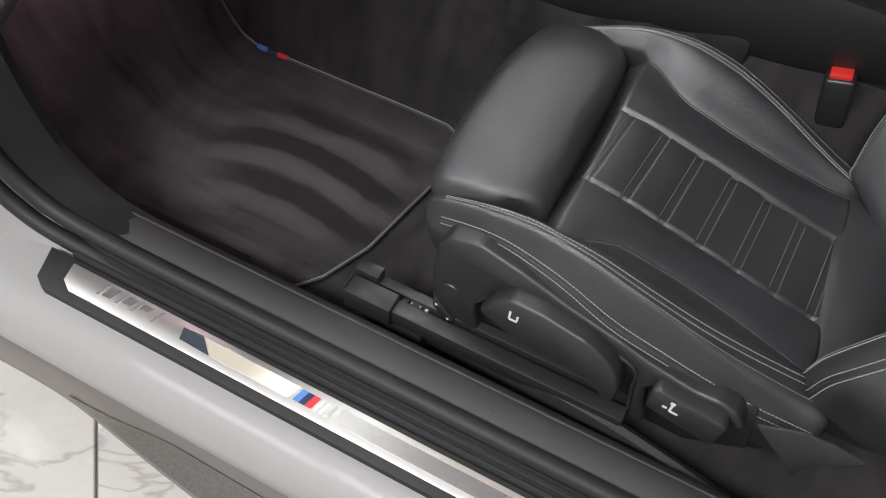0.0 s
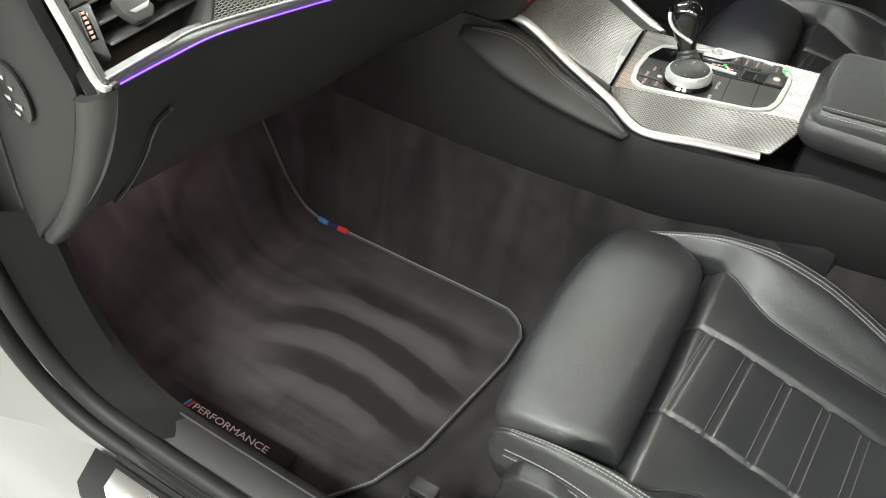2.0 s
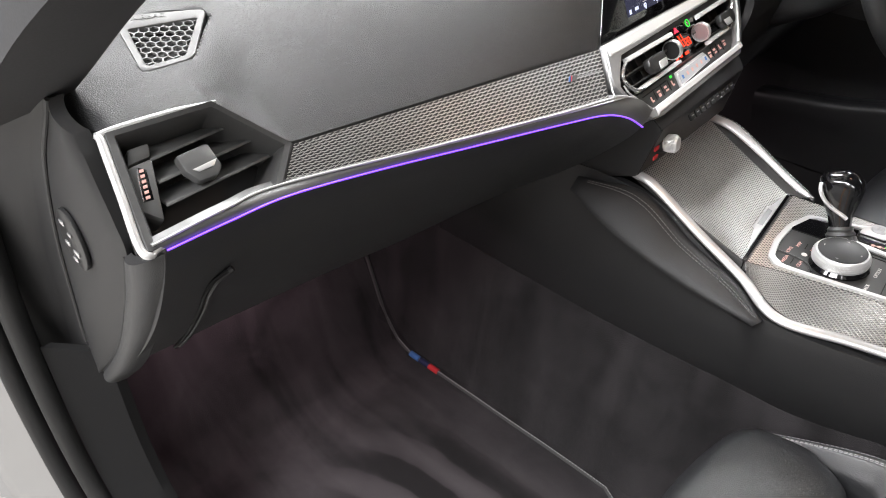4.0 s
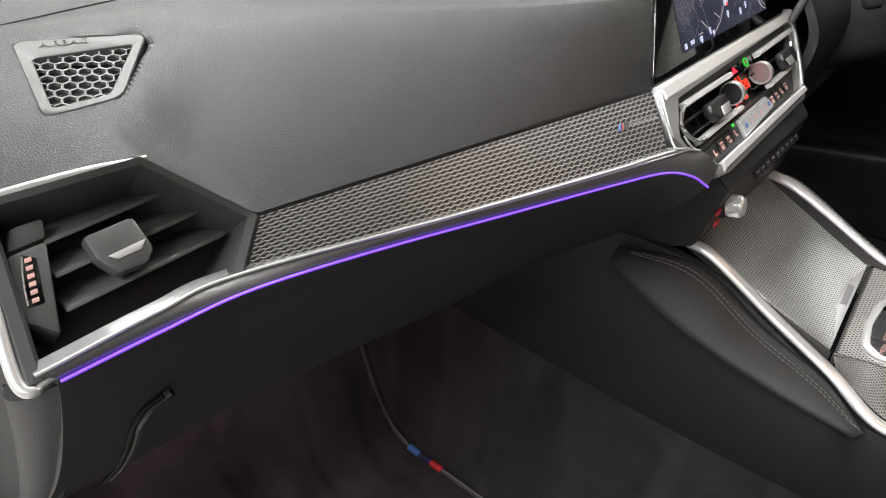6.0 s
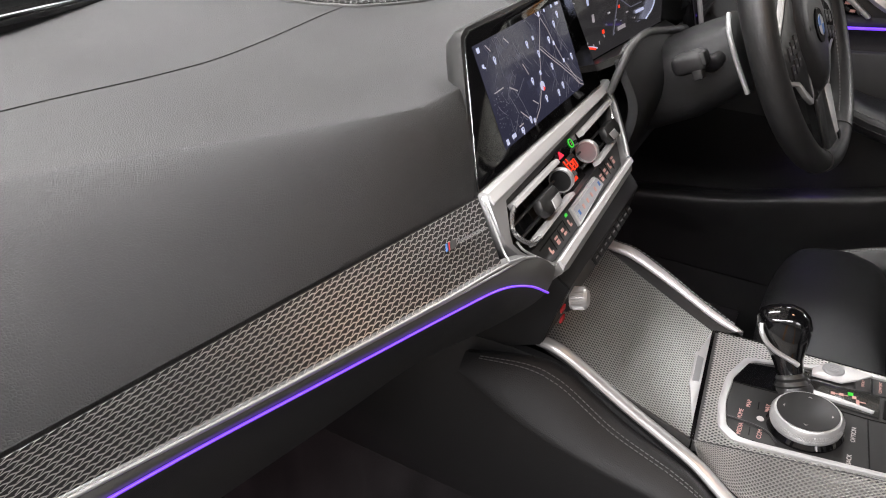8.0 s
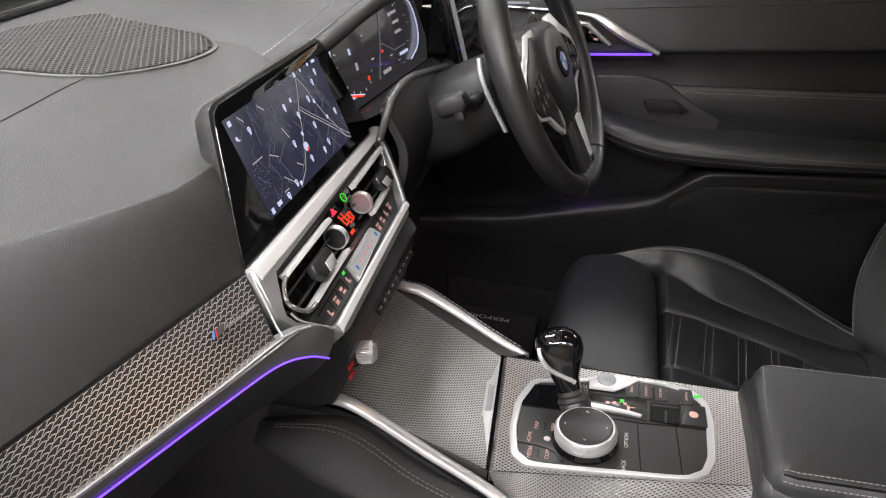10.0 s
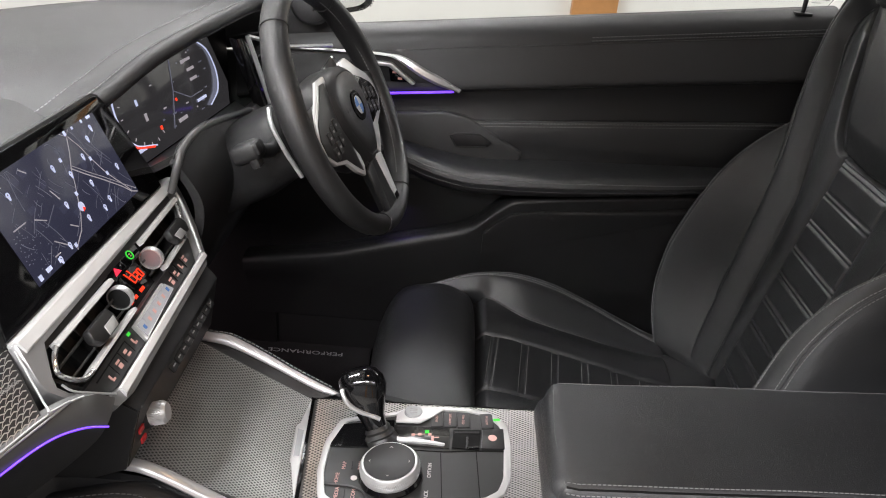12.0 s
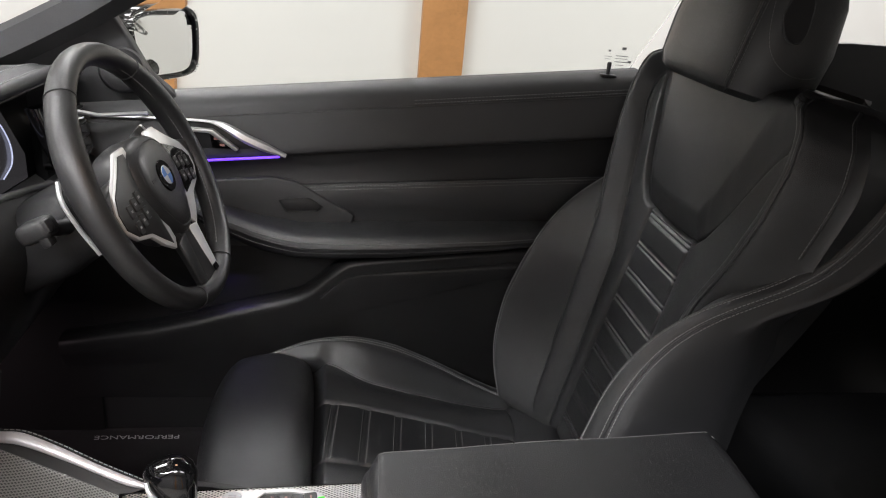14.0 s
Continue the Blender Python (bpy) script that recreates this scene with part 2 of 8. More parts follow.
PRIVACY = mat("tinted_glass", (0.012, 0.013, 0.013), 0.05, vary=0.05)
LAMP_WARM = mat("warm_lamp_lens", (0.8, 0.7, 0.6), 0.4, emit=(1.0, 0.62, 0.36), power=3.0)
MIRROR = mat("mirror_glass", (0.9, 0.9, 0.9), 0.01, 1.0)


# ---- mesh tools ----
V = Vector


def link_mesh(name, bm, material, parent=None, label="", smooth=True):
    me = bpy.data.meshes.new(name)
    bmesh.ops.recalc_face_normals(bm, faces=bm.faces)
    bm.to_mesh(me)
    bm.free()
    if smooth:
        for p in me.polygons:
            p.use_smooth = True
        me.set_sharp_from_angle(angle=radians(38))
    me.materials.append(material)
    ob = new(name, me)
    if parent:
        ob.parent = parent
        if parent.type == "EMPTY":
            ob.matrix_parent_inverse = Matrix.Translation(-parent.location)
    if label:
        ob["label"] = label
    return ob


def part(name, bm, material, parent, label="", smooth=True):
    return link_mesh(name, bm, material, parent, label, smooth)


def thing(name, label, category, at=(0, 0, 0), group="", kind=""):
    ob = new(name)
    ob.empty_display_size = 0.05
    ob.location = at
    return tagged(ob, label, category, group, kind)


def join(*bms):
    out = bms[0]
    for other in bms[1:]:
        me = bpy.data.meshes.new("tmp")
        other.to_mesh(me)
        other.free()
        out.from_mesh(me)
        bpy.data.meshes.remove(me)
    return out


def moved(bm, m):
    bmesh.ops.transform(bm, matrix=m, verts=bm.verts)
    return bm


def box(c, size, bevel=0.003, seg=2, m=None):
    bm = bmesh.new()
    bmesh.ops.create_cube(bm, size=1.0)
    bmesh.ops.scale(bm, vec=size, verts=bm.verts)
    if bevel:
        bmesh.ops.bevel(bm, geom=bm.edges[:], offset=min(bevel, min(size) * 0.45), segments=seg, profile=0.5, affect="EDGES")
    if m:
        moved(bm, m)
    bmesh.ops.translate(bm, vec=c, verts=bm.verts)
    return bm


def slab(outline, thick, bevel=0.0, seg=2):
    """A flat outline (3D points in order) with a thickness vector."""
    bm = bmesh.new()
    a = [bm.verts.new(p) for p in outline]
    b = [bm.verts.new(V(p) + V(thick)) for p in outline]
    bm.faces.new(a)
    bm.faces.new(b[::-1])
    for i in range(len(a)):
        j = (i + 1) % len(a)
        bm.faces.new((a[j], a[i], b[i], b[j]))
    bmesh.ops.recalc_face_normals(bm, faces=bm.faces)
    if bevel:
        bmesh.ops.bevel(bm, geom=bm.edges[:], offset=bevel, segments=seg, profile=0.5, affect="EDGES")
    return bm


def curve(points, n):
    """n points along a smooth line through the given ones."""
    pts = [V(p) for p in points]
    pts = [2 * pts[0] - pts[1]] + pts + [2 * pts[-1] - pts[-2]]
    out = []
    for k in range(n):
        u = k / (n - 1) * (len(pts) - 3)
        i = min(int(u), len(pts) - 4)
        t = u - i
        a, b, c, d = pts[i:i + 4]
        out.append(0.5 * (2 * b + (c - a) * t + (2 * a - 5 * b + 4 * c - d) * t * t + (3 * b - a - 3 * c + d) * t ** 3))
    return out


def loft(rings, closed=True, cap=True):
    bm = bmesh.new()
    rows = [[bm.verts.new(p) for p in r] for r in rings]
    n = len(rows[0])
    for a, b in zip(rows, rows[1:]):
        for i in range(n if closed else n - 1):
            j = (i + 1) % n
            bm.faces.new((a[i], a[j], b[j], b[i]))
    if cap and closed:
        bm.faces.new(rows[0])
        bm.faces.new(rows[-1][::-1])
    return bm


def tube(points, r, seg=8, flat=1.0, up=(0, 0, 1), n=None):
    """A round or flattened rod along points; r may change from end to end."""
    pts = curve(points, n) if n else [V(p) for p in points]
    rings = []
    for i, p in enumerate(pts):
        d = (pts[min(i + 1, len(pts) - 1)] - pts[max(i - 1, 0)]).normalized()
        s = d.cross(V(up))
        s = s.normalized() if s.length > 1e-5 else V((1, 0, 0))
        w = s.cross(d)
        rr = r if isinstance(r, (int, float)) else r[0] + (r[1] - r[0]) * i / (len(pts) - 1)
        rings.append([p + (s * math.cos(a) + w * math.sin(a) * flat) * rr for a in (2 * math.pi * k / seg for k in range(seg))])
    return loft(rings)


def sweep(points, profile, n=None, up=(0, 0, 1), scale=None):
    """A closed profile (side, up) carried along points."""
    pts = curve(points, n) if n else [V(p) for p in points]
    rings = []
    for i, p in enumerate(pts):
        d = (pts[min(i + 1, len(pts) - 1)] - pts[max(i - 1, 0)]).normalized()
        s = d.cross(V(up)).normalized()
        w = s.cross(d)
        k = scale(i / (len(pts) - 1)) if scale else 1.0
        rings.append([p + s * a * k + w * b * k for a, b in profile])
    return loft(rings)


def sheet(f, nu, nv, thick=None):
    """A surface f(u, v), u and v from 0 to 1; thick: a vector to give it a body."""
    def rows(bm, off):
        return [[bm.verts.new(V(f(i / nu, j / nv)) + off) for j in range(nv + 1)] for i in range(nu + 1)]
    bm = bmesh.new()
    top = rows(bm, V((0, 0, 0)))
    for i in range(nu):
        for j in range(nv):
            bm.faces.new((top[i][j], top[i + 1][j], top[i + 1][j + 1], top[i][j + 1]))
    if thick is not None:
        low = rows(bm, V(thick))
        for i in range(nu):
            for j in range(nv):
                bm.faces.new((low[i][j + 1], low[i + 1][j + 1], low[i + 1][j], low[i][j]))
        for i in range(nu):
            for j, s in ((0, 1), (nv, -1)):
                q = (low[i][j], low[i + 1][j], top[i + 1][j], top[i][j])
                bm.faces.new(q[::s])
        for j in range(nv):
            for i, s in ((0, -1), (nu, 1)):
                q = (low[i][j], low[i][j + 1], top[i][j + 1], top[i][j])
                bm.faces.new(q[::s])
    return bm


def hoop(profile, m, seg=40):
    """Closed profile (radius, height) turned into a hoop round the local z of m."""
    return loft([[m @ V((r * math.cos(a), r * math.sin(a), h)) for a in (2 * math.pi * k / seg for k in range(seg))] for r, h in profile + profile[:1]], cap=False)


def lathe(profile, m, seg=40):
    """Profile (radius, height) turned round the local z of m."""
    rings = [[m @ V((r * math.cos(a), r * math.sin(a), h)) for a in (2 * math.pi * k / seg for k in range(seg))] for r, h in profile]
    return loft(rings)


def stitches(points, up=(0, 0, 1), pitch=0.0065, length=0.0046, r=0.0009, lift=0.0006):
    """Single sewn stitches along a line."""
    pts = [V(p) for p in points]
    bm = bmesh.new()
    carry = 0.0
    upv = V(up).normalized()
    for a, b in zip(pts, pts[1:]):
        seg_len = (b - a).length
        if seg_len < 1e-6:
            continue
        d = (b - a) / seg_len
        s = d.cross(upv)
        if s.length < 1e-5:
            continue
        s.normalize()
        w = s.cross(d)
        x = carry
        while x < seg_len:
            p, q = a + d * x + w * lift, a + d * (x + length) + w * lift
            c = [bm.verts.new(e + s * r * i + w * r * j) for e in (p, q) for i, j in ((-1, -0.6), (1, -0.6), (0, 1))]
            for f in ((0, 1, 4, 3), (1, 2, 5, 4), (2, 0, 3, 5), (2, 1, 0), (3, 4, 5)):
                bm.faces.new([c[k] for k in f])
            x += pitch
        carry = x - seg_len
    return bm


def smooth(a, b, x):
    t = min(1.0, max(0.0, (x - a) / (b - a)))
    return t * t * (3 - 2 * t)


def lerp(a, b, t):
    return a + (b - a) * t


def mix3(a, b, t):
    return V(a).lerp(V(b), t)


def table(rows, x):
    """Linear look-up in rows of (x, value)."""
    if x <= rows[0][0]:
        return rows[0][1]
    for (x0, y0), (x1, y1) in zip(rows, rows[1:]):
        if x <= x1:
            return y0 + (y1 - y0) * (x - x0) / (x1 - x0)
    return rows[-1][1]


def quad(p00, p10, p11, p01):
    """The bilinear surface of four corners."""
    return lambda u, v: V(p00) * (1 - u) * (1 - v) + V(p10) * u * (1 - v) + V(p11) * u * v + V(p01) * (1 - u) * v


def weave(f, nu, nv, wire=0.34, height=0.0008, inside=None, squash=1.0):
    """Expanded metal over f(u, v): nv rows of zigzag wires, nu cells in each row."""
    bm = bmesh.new()
    e = 1e-3

    def at(u, v, h):
        p = V(f(u, v))
        n = (V(f(u + e, v)) - p).cross(V(f(u, v + e)) - p).normalized()
        return p + n * h
    for j in range(nv + 1):
        last = None
        for i in range(2 * nu + 1):
            u = i / (2 * nu)
            v = (j + 0.5 * squash * (1 if (i + j) % 2 else -1)) / nv
            if not (-1e-6 <= v <= 1 + 1e-6) or (inside and not inside(u, v)):
                last = None
                continue
            w = wire * 0.5 / nv
            now = [bm.verts.new(at(u, v - w, 0)), bm.verts.new(at(u, v, height)), bm.verts.new(at(u, v + w, 0))]
            if last:
                bm.faces.new((last[0], now[0], now[1], last[1]))
                bm.faces.new((last[1], now[1], now[2], last[2]))
            last = now
    return bm


def expanded(f, nu, nv, strand, web, height=0.0003):
    """Expanded metal over f(u, v): long strands along u, short slanted webs between them, offset row by row."""
    bm = bmesh.new()
    e = 1e-3

    def at(u, v, h):
        u, v = min(1.0, max(0.0, u)), min(1.0, max(0.0, v))
        p = V(f(u, v))
        n = (V(f(u + e, v)) - p).cross(V(f(u, v + e)) - p).normalized()
        return p + n * h

    def ribbon(line, wu, wv):
        last = None
        for u, v in line:
            now = [bm.verts.new(at(u + wu * s, v + wv * s, height * (1 - abs(s)))) for s in (-1, 0, 1)]
            if last:
                for a, b in ((0, 1), (1, 2)):
                    bm.faces.new((last[a], now[a], now[b], last[b]))
            last = now
    for j in range(nv + 1):
        ribbon([(i / (2 * nu), (j + 0.16 * (1 if (i + j) % 2 else -1)) / nv) for i in range(2 * nu + 1)], 0.0, strand / nv)
        for i in range(nu):
            u = (i + 0.5 * (j % 2) + 0.25) / nu
            if j < nv and u + 0.3 / nu < 1:
                ribbon([(u - 0.20 / nu, (j + 0.10) / nv), (u + 0.20 / nu, (j + 0.90) / nv)], web / nu, 0.0)
    return bm


def text_mesh(words, size, m, material, parent, name="lettering"):
    """Flat raised letters in Blender's own font, centred at the pose m."""
    data = bpy.data.curves.new(name, "FONT")
    data.body, data.size, data.extrude = words, size, size * 0.02
    data.align_x, data.align_y = "CENTER", "CENTER"
    holder = bpy.data.objects.new(name, data)
    me = bpy.data.meshes.new_from_object(holder)
    bpy.data.objects.remove(holder)
    bpy.data.curves.remove(data)
    me.transform(m)
    me.materials.clear()
    me.materials.append(material)
    ob = new(name, me)
    ob.parent = parent
    if parent.type == "EMPTY":
        ob.matrix_parent_inverse = Matrix.Translation(-parent.location)
    return ob


def soft(rows, x, w=0.03):
    """The look-up table with its corners rounded."""
    return sum(table(rows, x + w * k) * f for k, f in ((-1, 0.15), (-0.5, 0.2), (0, 0.3), (0.5, 0.2), (1, 0.15)))


# ---- the garage ----
X0, X1, Y0, Y1, ZC = -4.5, 5.0, -4.5, 3.63, 3.05
tagged(link_mesh("floor", box((0.25, -0.4, -0.06), (9.7, 8.3, 0.10), 0.0), GROUT, smooth=False), "grey grout bed under pale stone floor tiles", "floor", kind="structure")
tagged(link_mesh("wall_right", box((0.25, Y1 + 0.1, 1.5), (9.7, 0.2, 3.1), 0.0), WALL), "plain white painted garage wall with wooden posts", "wall", kind="structure")
# out of view; its grey holds back light through the open doorway
tagged(link_mesh("wall_left", box((0.25, Y0 - 0.1, 1.5), (9.7, 0.2, 3.1), 0.0), WALL_GREY), "unseen grey wall closing the garage, toned to dim bounced light", "wall", kind="structure")
tagged(link_mesh("wall_front", box((X0 - 0.1, -0.4, 1.5), (0.2, 8.1, 3.1), 0.0), WALL), "plain white painted garage wall", "wall", kind="structure")
tagged(link_mesh("wall_rear", box((X1 + 0.1, -0.4, 1.5), (0.2, 8.1, 3.1), 0.0), WALL), "plain white painted garage wall", "wall", kind="structure")
tagged(link_mesh("ceiling", box((0.25, -0.4, ZC + 0.1), (9.7, 8.3, 0.2), 0.0), CEIL), "plain white garage ceiling", "ceiling", kind="structure")
for px in (0.972, -0.60):
    tagged(link_mesh("wooden_post", box((px + 0.123, Y1 - 0.035, 1.52), (0.246, 0.07, 3.05), 0.004), WOOD),
           "orange-brown varnished wooden post against the white wall", "post", group="wooden posts on the wall")
for px in (0.6, 2.2):
    tagged(link_mesh("wooden_post", box((px, Y0 + 0.035, 1.52), (0.25, 0.07, 3.05), 0.004), WOOD),
           "orange-brown varnished wooden post against the white wall", "post", group="wooden posts on the wall")
for lx, ly, share in LAMPS:
    lampcase = thing("ceiling_lamp", "white rectangular ceiling light panel, switched on", "ceiling lamp", (lx, ly, ZC), group="ceiling light panels")
    part("casing", box((lx, ly, ZC - 0.005), (1.24, 0.64, 0.03), 0.004), CEIL, lampcase)


TILE_TURN = radians(-47.6)


def ground_tile(x, y):
    p = Matrix.Rotation(TILE_TURN, 3, "Z") @ V((x, y, 0)) + V((0.028, -1.133, 0))
    if not (X0 < p.x < X1 and Y0 < p.y < Y1):
        return
    ob = new("tile", TILE_MESH)
    ob.location = p
    ob.parent = bpy.data.objects["floor"]
    ob.rotation_euler = (0, 0, TILE_TURN + radians(90 * random.randint(0, 3)))


_bm = box((0, 0, -0.006), (0.594, 0.594, 0.012), 0.002, 1)
TILE_MESH = bpy.data.meshes.new("tile")
_bm.to_mesh(TILE_MESH)
_bm.free()
TILE_MESH.materials.append(TILE)

# ---- car body round the open passenger door ----
body = thing("car_body", "white painted coupe body with an open passenger doorway", "car body", (0.6, 0, 0.0))


def extrude_x(profile, xs):
    return loft([[V((x, y, z)) for y, z in profile] for x in xs])


cover = thing("sill_cover", "black grained plastic cover along the inside of the door sill", "sill trim", (0.5, -0.75, 0.42))
xs = [lerp(-0.13, 1.75, i / 24) for i in range(25)]
part("inner_cover", extrude_x([(-0.695, 0.28), (-0.712, 0.41), (-0.718, 0.428), (-0.730, 0.438), (-0.748, 0.441), (-0.782, 0.436), (-0.797, 0.424), (-0.797, 0.28)], xs), SILL_PLASTIC, cover)
for yk, zk in ((-0.7335, 0.4395), (-0.7800, 0.4368)):
    part("cover_bead", extrude_x([(yk + 0.003, zk - 0.004), (yk + 0.002, zk + 0.0008), (yk, zk + 0.0016), (yk - 0.002, zk + 0.0008), (yk - 0.003, zk - 0.004)], xs), SILL_PLASTIC, cover)
for k, yk in enumerate((-0.805, -0.8155, -0.826)):
    part("seal_ridge", extrude_x([(yk + 0.005, 0.40), (yk + 0.0045, 0.424 - 0.001 * k), (yk + 0.002, 0.4275 - 0.001 * k), (yk - 0.002, 0.4275 - 0.001 * k), (yk - 0.0045, 0.424 - 0.001 * k), (yk - 0.005, 0.40)], xs), RUBBER, cover)
scuff = thing("scuff_plate", "brushed steel door sill plate with three-colour badge", "sill plate", (0.3, -0.86, 0.42))


def rounded_strip(x0, x1, ya, yb, slant, z0, z1):
    return slab([(x0 + slant, ya, z0), (x1, ya, z0), (x1, yb, z0), (x0 + 0.02, yb, z0), (x0, yb + 0.012, z0)], (0, 0, z1 - z0), 0.0012, 2)


part("surround", rounded_strip(-0.150, 1.70, -0.832, -0.894, -0.02, 0.395, 0.418), RUBBER, scuff)
part("plate", rounded_strip(-0.112, 1.62, -0.8395, -0.8805, -0.008, 0.4145, 0.4195), STEEL, scuff)
# bright reflection in the steel, drawn as a cream panel
part("polished_panel", slab([(0.122, -0.847, 0.4188), (0.282, -0.848, 0.4188), (0.274, -0.869, 0.4188), (0.147, -0.869, 0.4188)], (0, 0, 0.0012)), REFLECTION_CREAM, scuff)
part("dark_panel", slab([(0.088, -0.849, 0.4188), (0.121, -0.847, 0.4188), (0.146, -0.869, 0.4188), (0.094, -0.867, 0.4188)], (0, 0, 0.0012)), SLATE, scuff)
part("etched_panel", slab([(0.348, -0.848, 0.4188), (1.2, -0.848, 0.4188), (1.2, -0.870, 0.4188), (0.346, -0.870, 0.4188)], (0, 0, 0.0010)), STEEL_POLISHED, scuff)
for k, m in enumerate((BLUE_TAB, NAVY_TAB, RED_TAB)):
    xk = 0.286 + 0.0095 * k
    part("badge_stripe", slab([(xk, -0.849, 0.4190), (xk + 0.0095, -0.849, 0.4190), (xk + 0.0045, -0.868, 0.4190), (xk - 0.005, -0.868, 0.4190)], (0, 0, 0.0016)), m, scuff, "blue, navy and red badge stripe")
for k in range(3):
    xk = 0.318 + 0.0085 * k
    part("badge_bar", slab([(xk, -0.849, 0.4190), (xk + 0.005, -0.849, 0.4190), (xk, -0.868, 0.4190), (xk - 0.005, -0.868, 0.4190)], (0, 0, 0.0014)), CHROME, scuff)
for k, xk in enumerate((-0.046, -0.013, 0.014, 0.050)):
    part("etched_bar", slab([(xk - 0.0022, -0.844, 0.4190), (xk + 0.0012, -0.844, 0.4190), (xk - 0.0055, -0.865, 0.4190), (xk - 0.0090, -0.865, 0.4190)], (0, 0, 0.0012)), CHROME, scuff)
    if k < 3:
        part("etched_patch", slab([(xk + 0.004, -0.846, 0.4188), (xk + 0.020, -0.846, 0.4188), (xk + 0.014, -0.863 + 0.004 * k, 0.4188), (xk - 0.001, -0.863 + 0.004 * k, 0.4188)], (0, 0, 0.0009)), STEEL_POLISHED, scuff)

# painted sill, skirt and carbon blade
OUT = [(-0.80, 0.26), (-0.80, 0.402), (-0.893, 0.404), (-0.910, 0.4000), (-0.929, 0.3915), (-0.946, 0.3800), (-0.957, 0.3650), (-0.963, 0.3480), (-0.958, 0.333), (-0.94, 0.26)]
part("sill_panel", extrude_x(OUT, [lerp(-0.62, 1.9, i / 30) for i in range(31)]), PAINT, body)


def blade_out(x):
    return soft([(-0.62, 0.985), (-0.05, 0.980), (0.04, 0.993), (0.20, 1.013), (0.5, 1.034), (1.9, 1.045)], x, 0.06)


def skirt(x):
    o = blade_out(x)
    return [V((x, -0.94, 0.335)), V((x, -0.961, 0.336)), V((x, -0.966, 0.331)), V((x, -o + 0.003, 0.297)), V((x, -o, 0.291)), V((x, -o + 0.004, 0.285)), V((x, -0.94, 0.285))]


def inlay(u, v):
    """Carbon face on the lower part of the blade, ending in a rounded point."""
    x = lerp(-0.046, 1.8, u ** 1.6)
    o = blade_out(x)
    top = lerp(0.04, 0.80, smooth(-0.10, 0.16, x))
    return mix3((x, -o + 0.0015, 0.2985), (x, -0.9665, 0.3325), 0.05 + top * v) + V((0, -0.0008, 0.0012))


side_skirt = thing("side_skirt", "dark grey side skirt with carbon-fibre blade under the sill", "side skirt", (0.5, -1.0, 0.3))
part("skirt_body", loft([skirt(lerp(-0.62, 1.9, i / 60)) for i in range(61)]), TAUPE, side_skirt)
part("carbon_blade", sheet(inlay, 60, 6, (0, 0.001, -0.001)), CARBON, side_skirt, "woven carbon-fibre blade")

# front door pillar: white jamb with rubber door seals
SEAL = [(0.9, -0.792, 0.432), (0.4, -0.792, 0.432), (0.05, -0.792, 0.432), (-0.10, -0.793, 0.438), (-0.19, -0.795, 0.460), (-0.250, -0.796, 0.52), (-0.280, -0.796, 0.62), (-0.290, -0.794, 0.77), (-0.275, -0.790, 0.93), (-0.230, -0.782, 1.07), (-0.13, -0.770, 1.20)]


def jamb(u, v):
    """White inner face of the door pillar from the seal outwards."""
    line = curve(SEAL[2:], 41)
    p = line[min(40, int(round(u * 40)))]
    out = V((-0.30, -0.16, -0.045)) if u > 0.25 else mix3((0, -0.12, -0.03), (-0.30, -0.16, -0.045), smooth(0, 0.25, u))
    drop = V((0.0, 0.0, -0.035 * math.sin(math.pi * v))) + V((-0.03 * smooth(0.35, 0.5, v), 0.03 * smooth(0.3, 0.45, v), 0))
    return p + V((-0.036, -0.024, -0.030)) + out * v + drop


part("door_jamb", sheet(jamb, 40, 16, (0.0, 0.02, -0.02)), PAINT, body)
for off, r in (((0, 0, 0), 0.014), ((-0.028, -0.020, -0.020), 0.013)):
    part("door_seal", tube([V(p) + V(off) for p in SEAL], r, 10, n=60, up=(0, 1, 0)), RUBBER, body, "black rubber door seal")
part("pillar_trim", sheet(lambda u, v: curve(SEAL[3:8], 31)[int(round(u * 30))] + V((0.010 + 0.048 * v, 0.010 + 0.050 * v, 0.004 - 0.012 * v)), 30, 6, (0, 0.012, 0)), PILLAR_SKIN, body)

# ---- carpeted floor pan with the tunnel, toe boards and rear floor ----
def floor_z(x, y):
    toe = table([(-1.2, 1.0), (-0.62, 0.92), (-0.46, 0.72), (-0.39, 0.50), (-0.345, 0.375), (-0.31, 0.325), (-0.27, 0.305), (0.25, 0.300), (0.45, 0.315), (1.1, 0.32), (2.1, 0.40)], x)
    a = abs(y)
    side = 0.14 * smooth(0.692, 0.735, a)
    return toe + side


def carpet_pt(u, v):
    x = lerp(-0.62, 1.9, u ** 1.25)
    if v < 0.22:
        s = v / 0.22
        side_y = lerp(0.118, 0.030, smooth(0.50, 0.72, x))
        return V((x, -lerp(side_y, 0.180, s ** 0.6) if x > 0.45 else -0.118 - 0.062 * s ** 0.6, lerp(0.63, floor_z(x, 0.2) + 0.012, s) if s < 1 else floor_z(x, 0.2)))
    s = (v - 0.22) / 0.78
    return V((x, lerp(-0.180, -0.712, s), floor_z(x, lerp(0.18, 0.712, s)) + 0.012 * (1 - smooth(0, 0.08, s))))


tagged(link_mesh("carpet_left", sheet(carpet_pt, 90, 60, (0, 0, -0.012)), CARPET), "black velour carpet in the passenger footwell", "carpet", kind="structure")
tagged(link_mesh("carpet_right", sheet(lambda u, v: V((carpet_pt(u, v).x, -carpet_pt(u, v).y, carpet_pt(u, v).z)), 90, 60, (0, 0, -0.012)), CARPET), "black velour carpet in the driver footwell", "carpet", kind="structure")


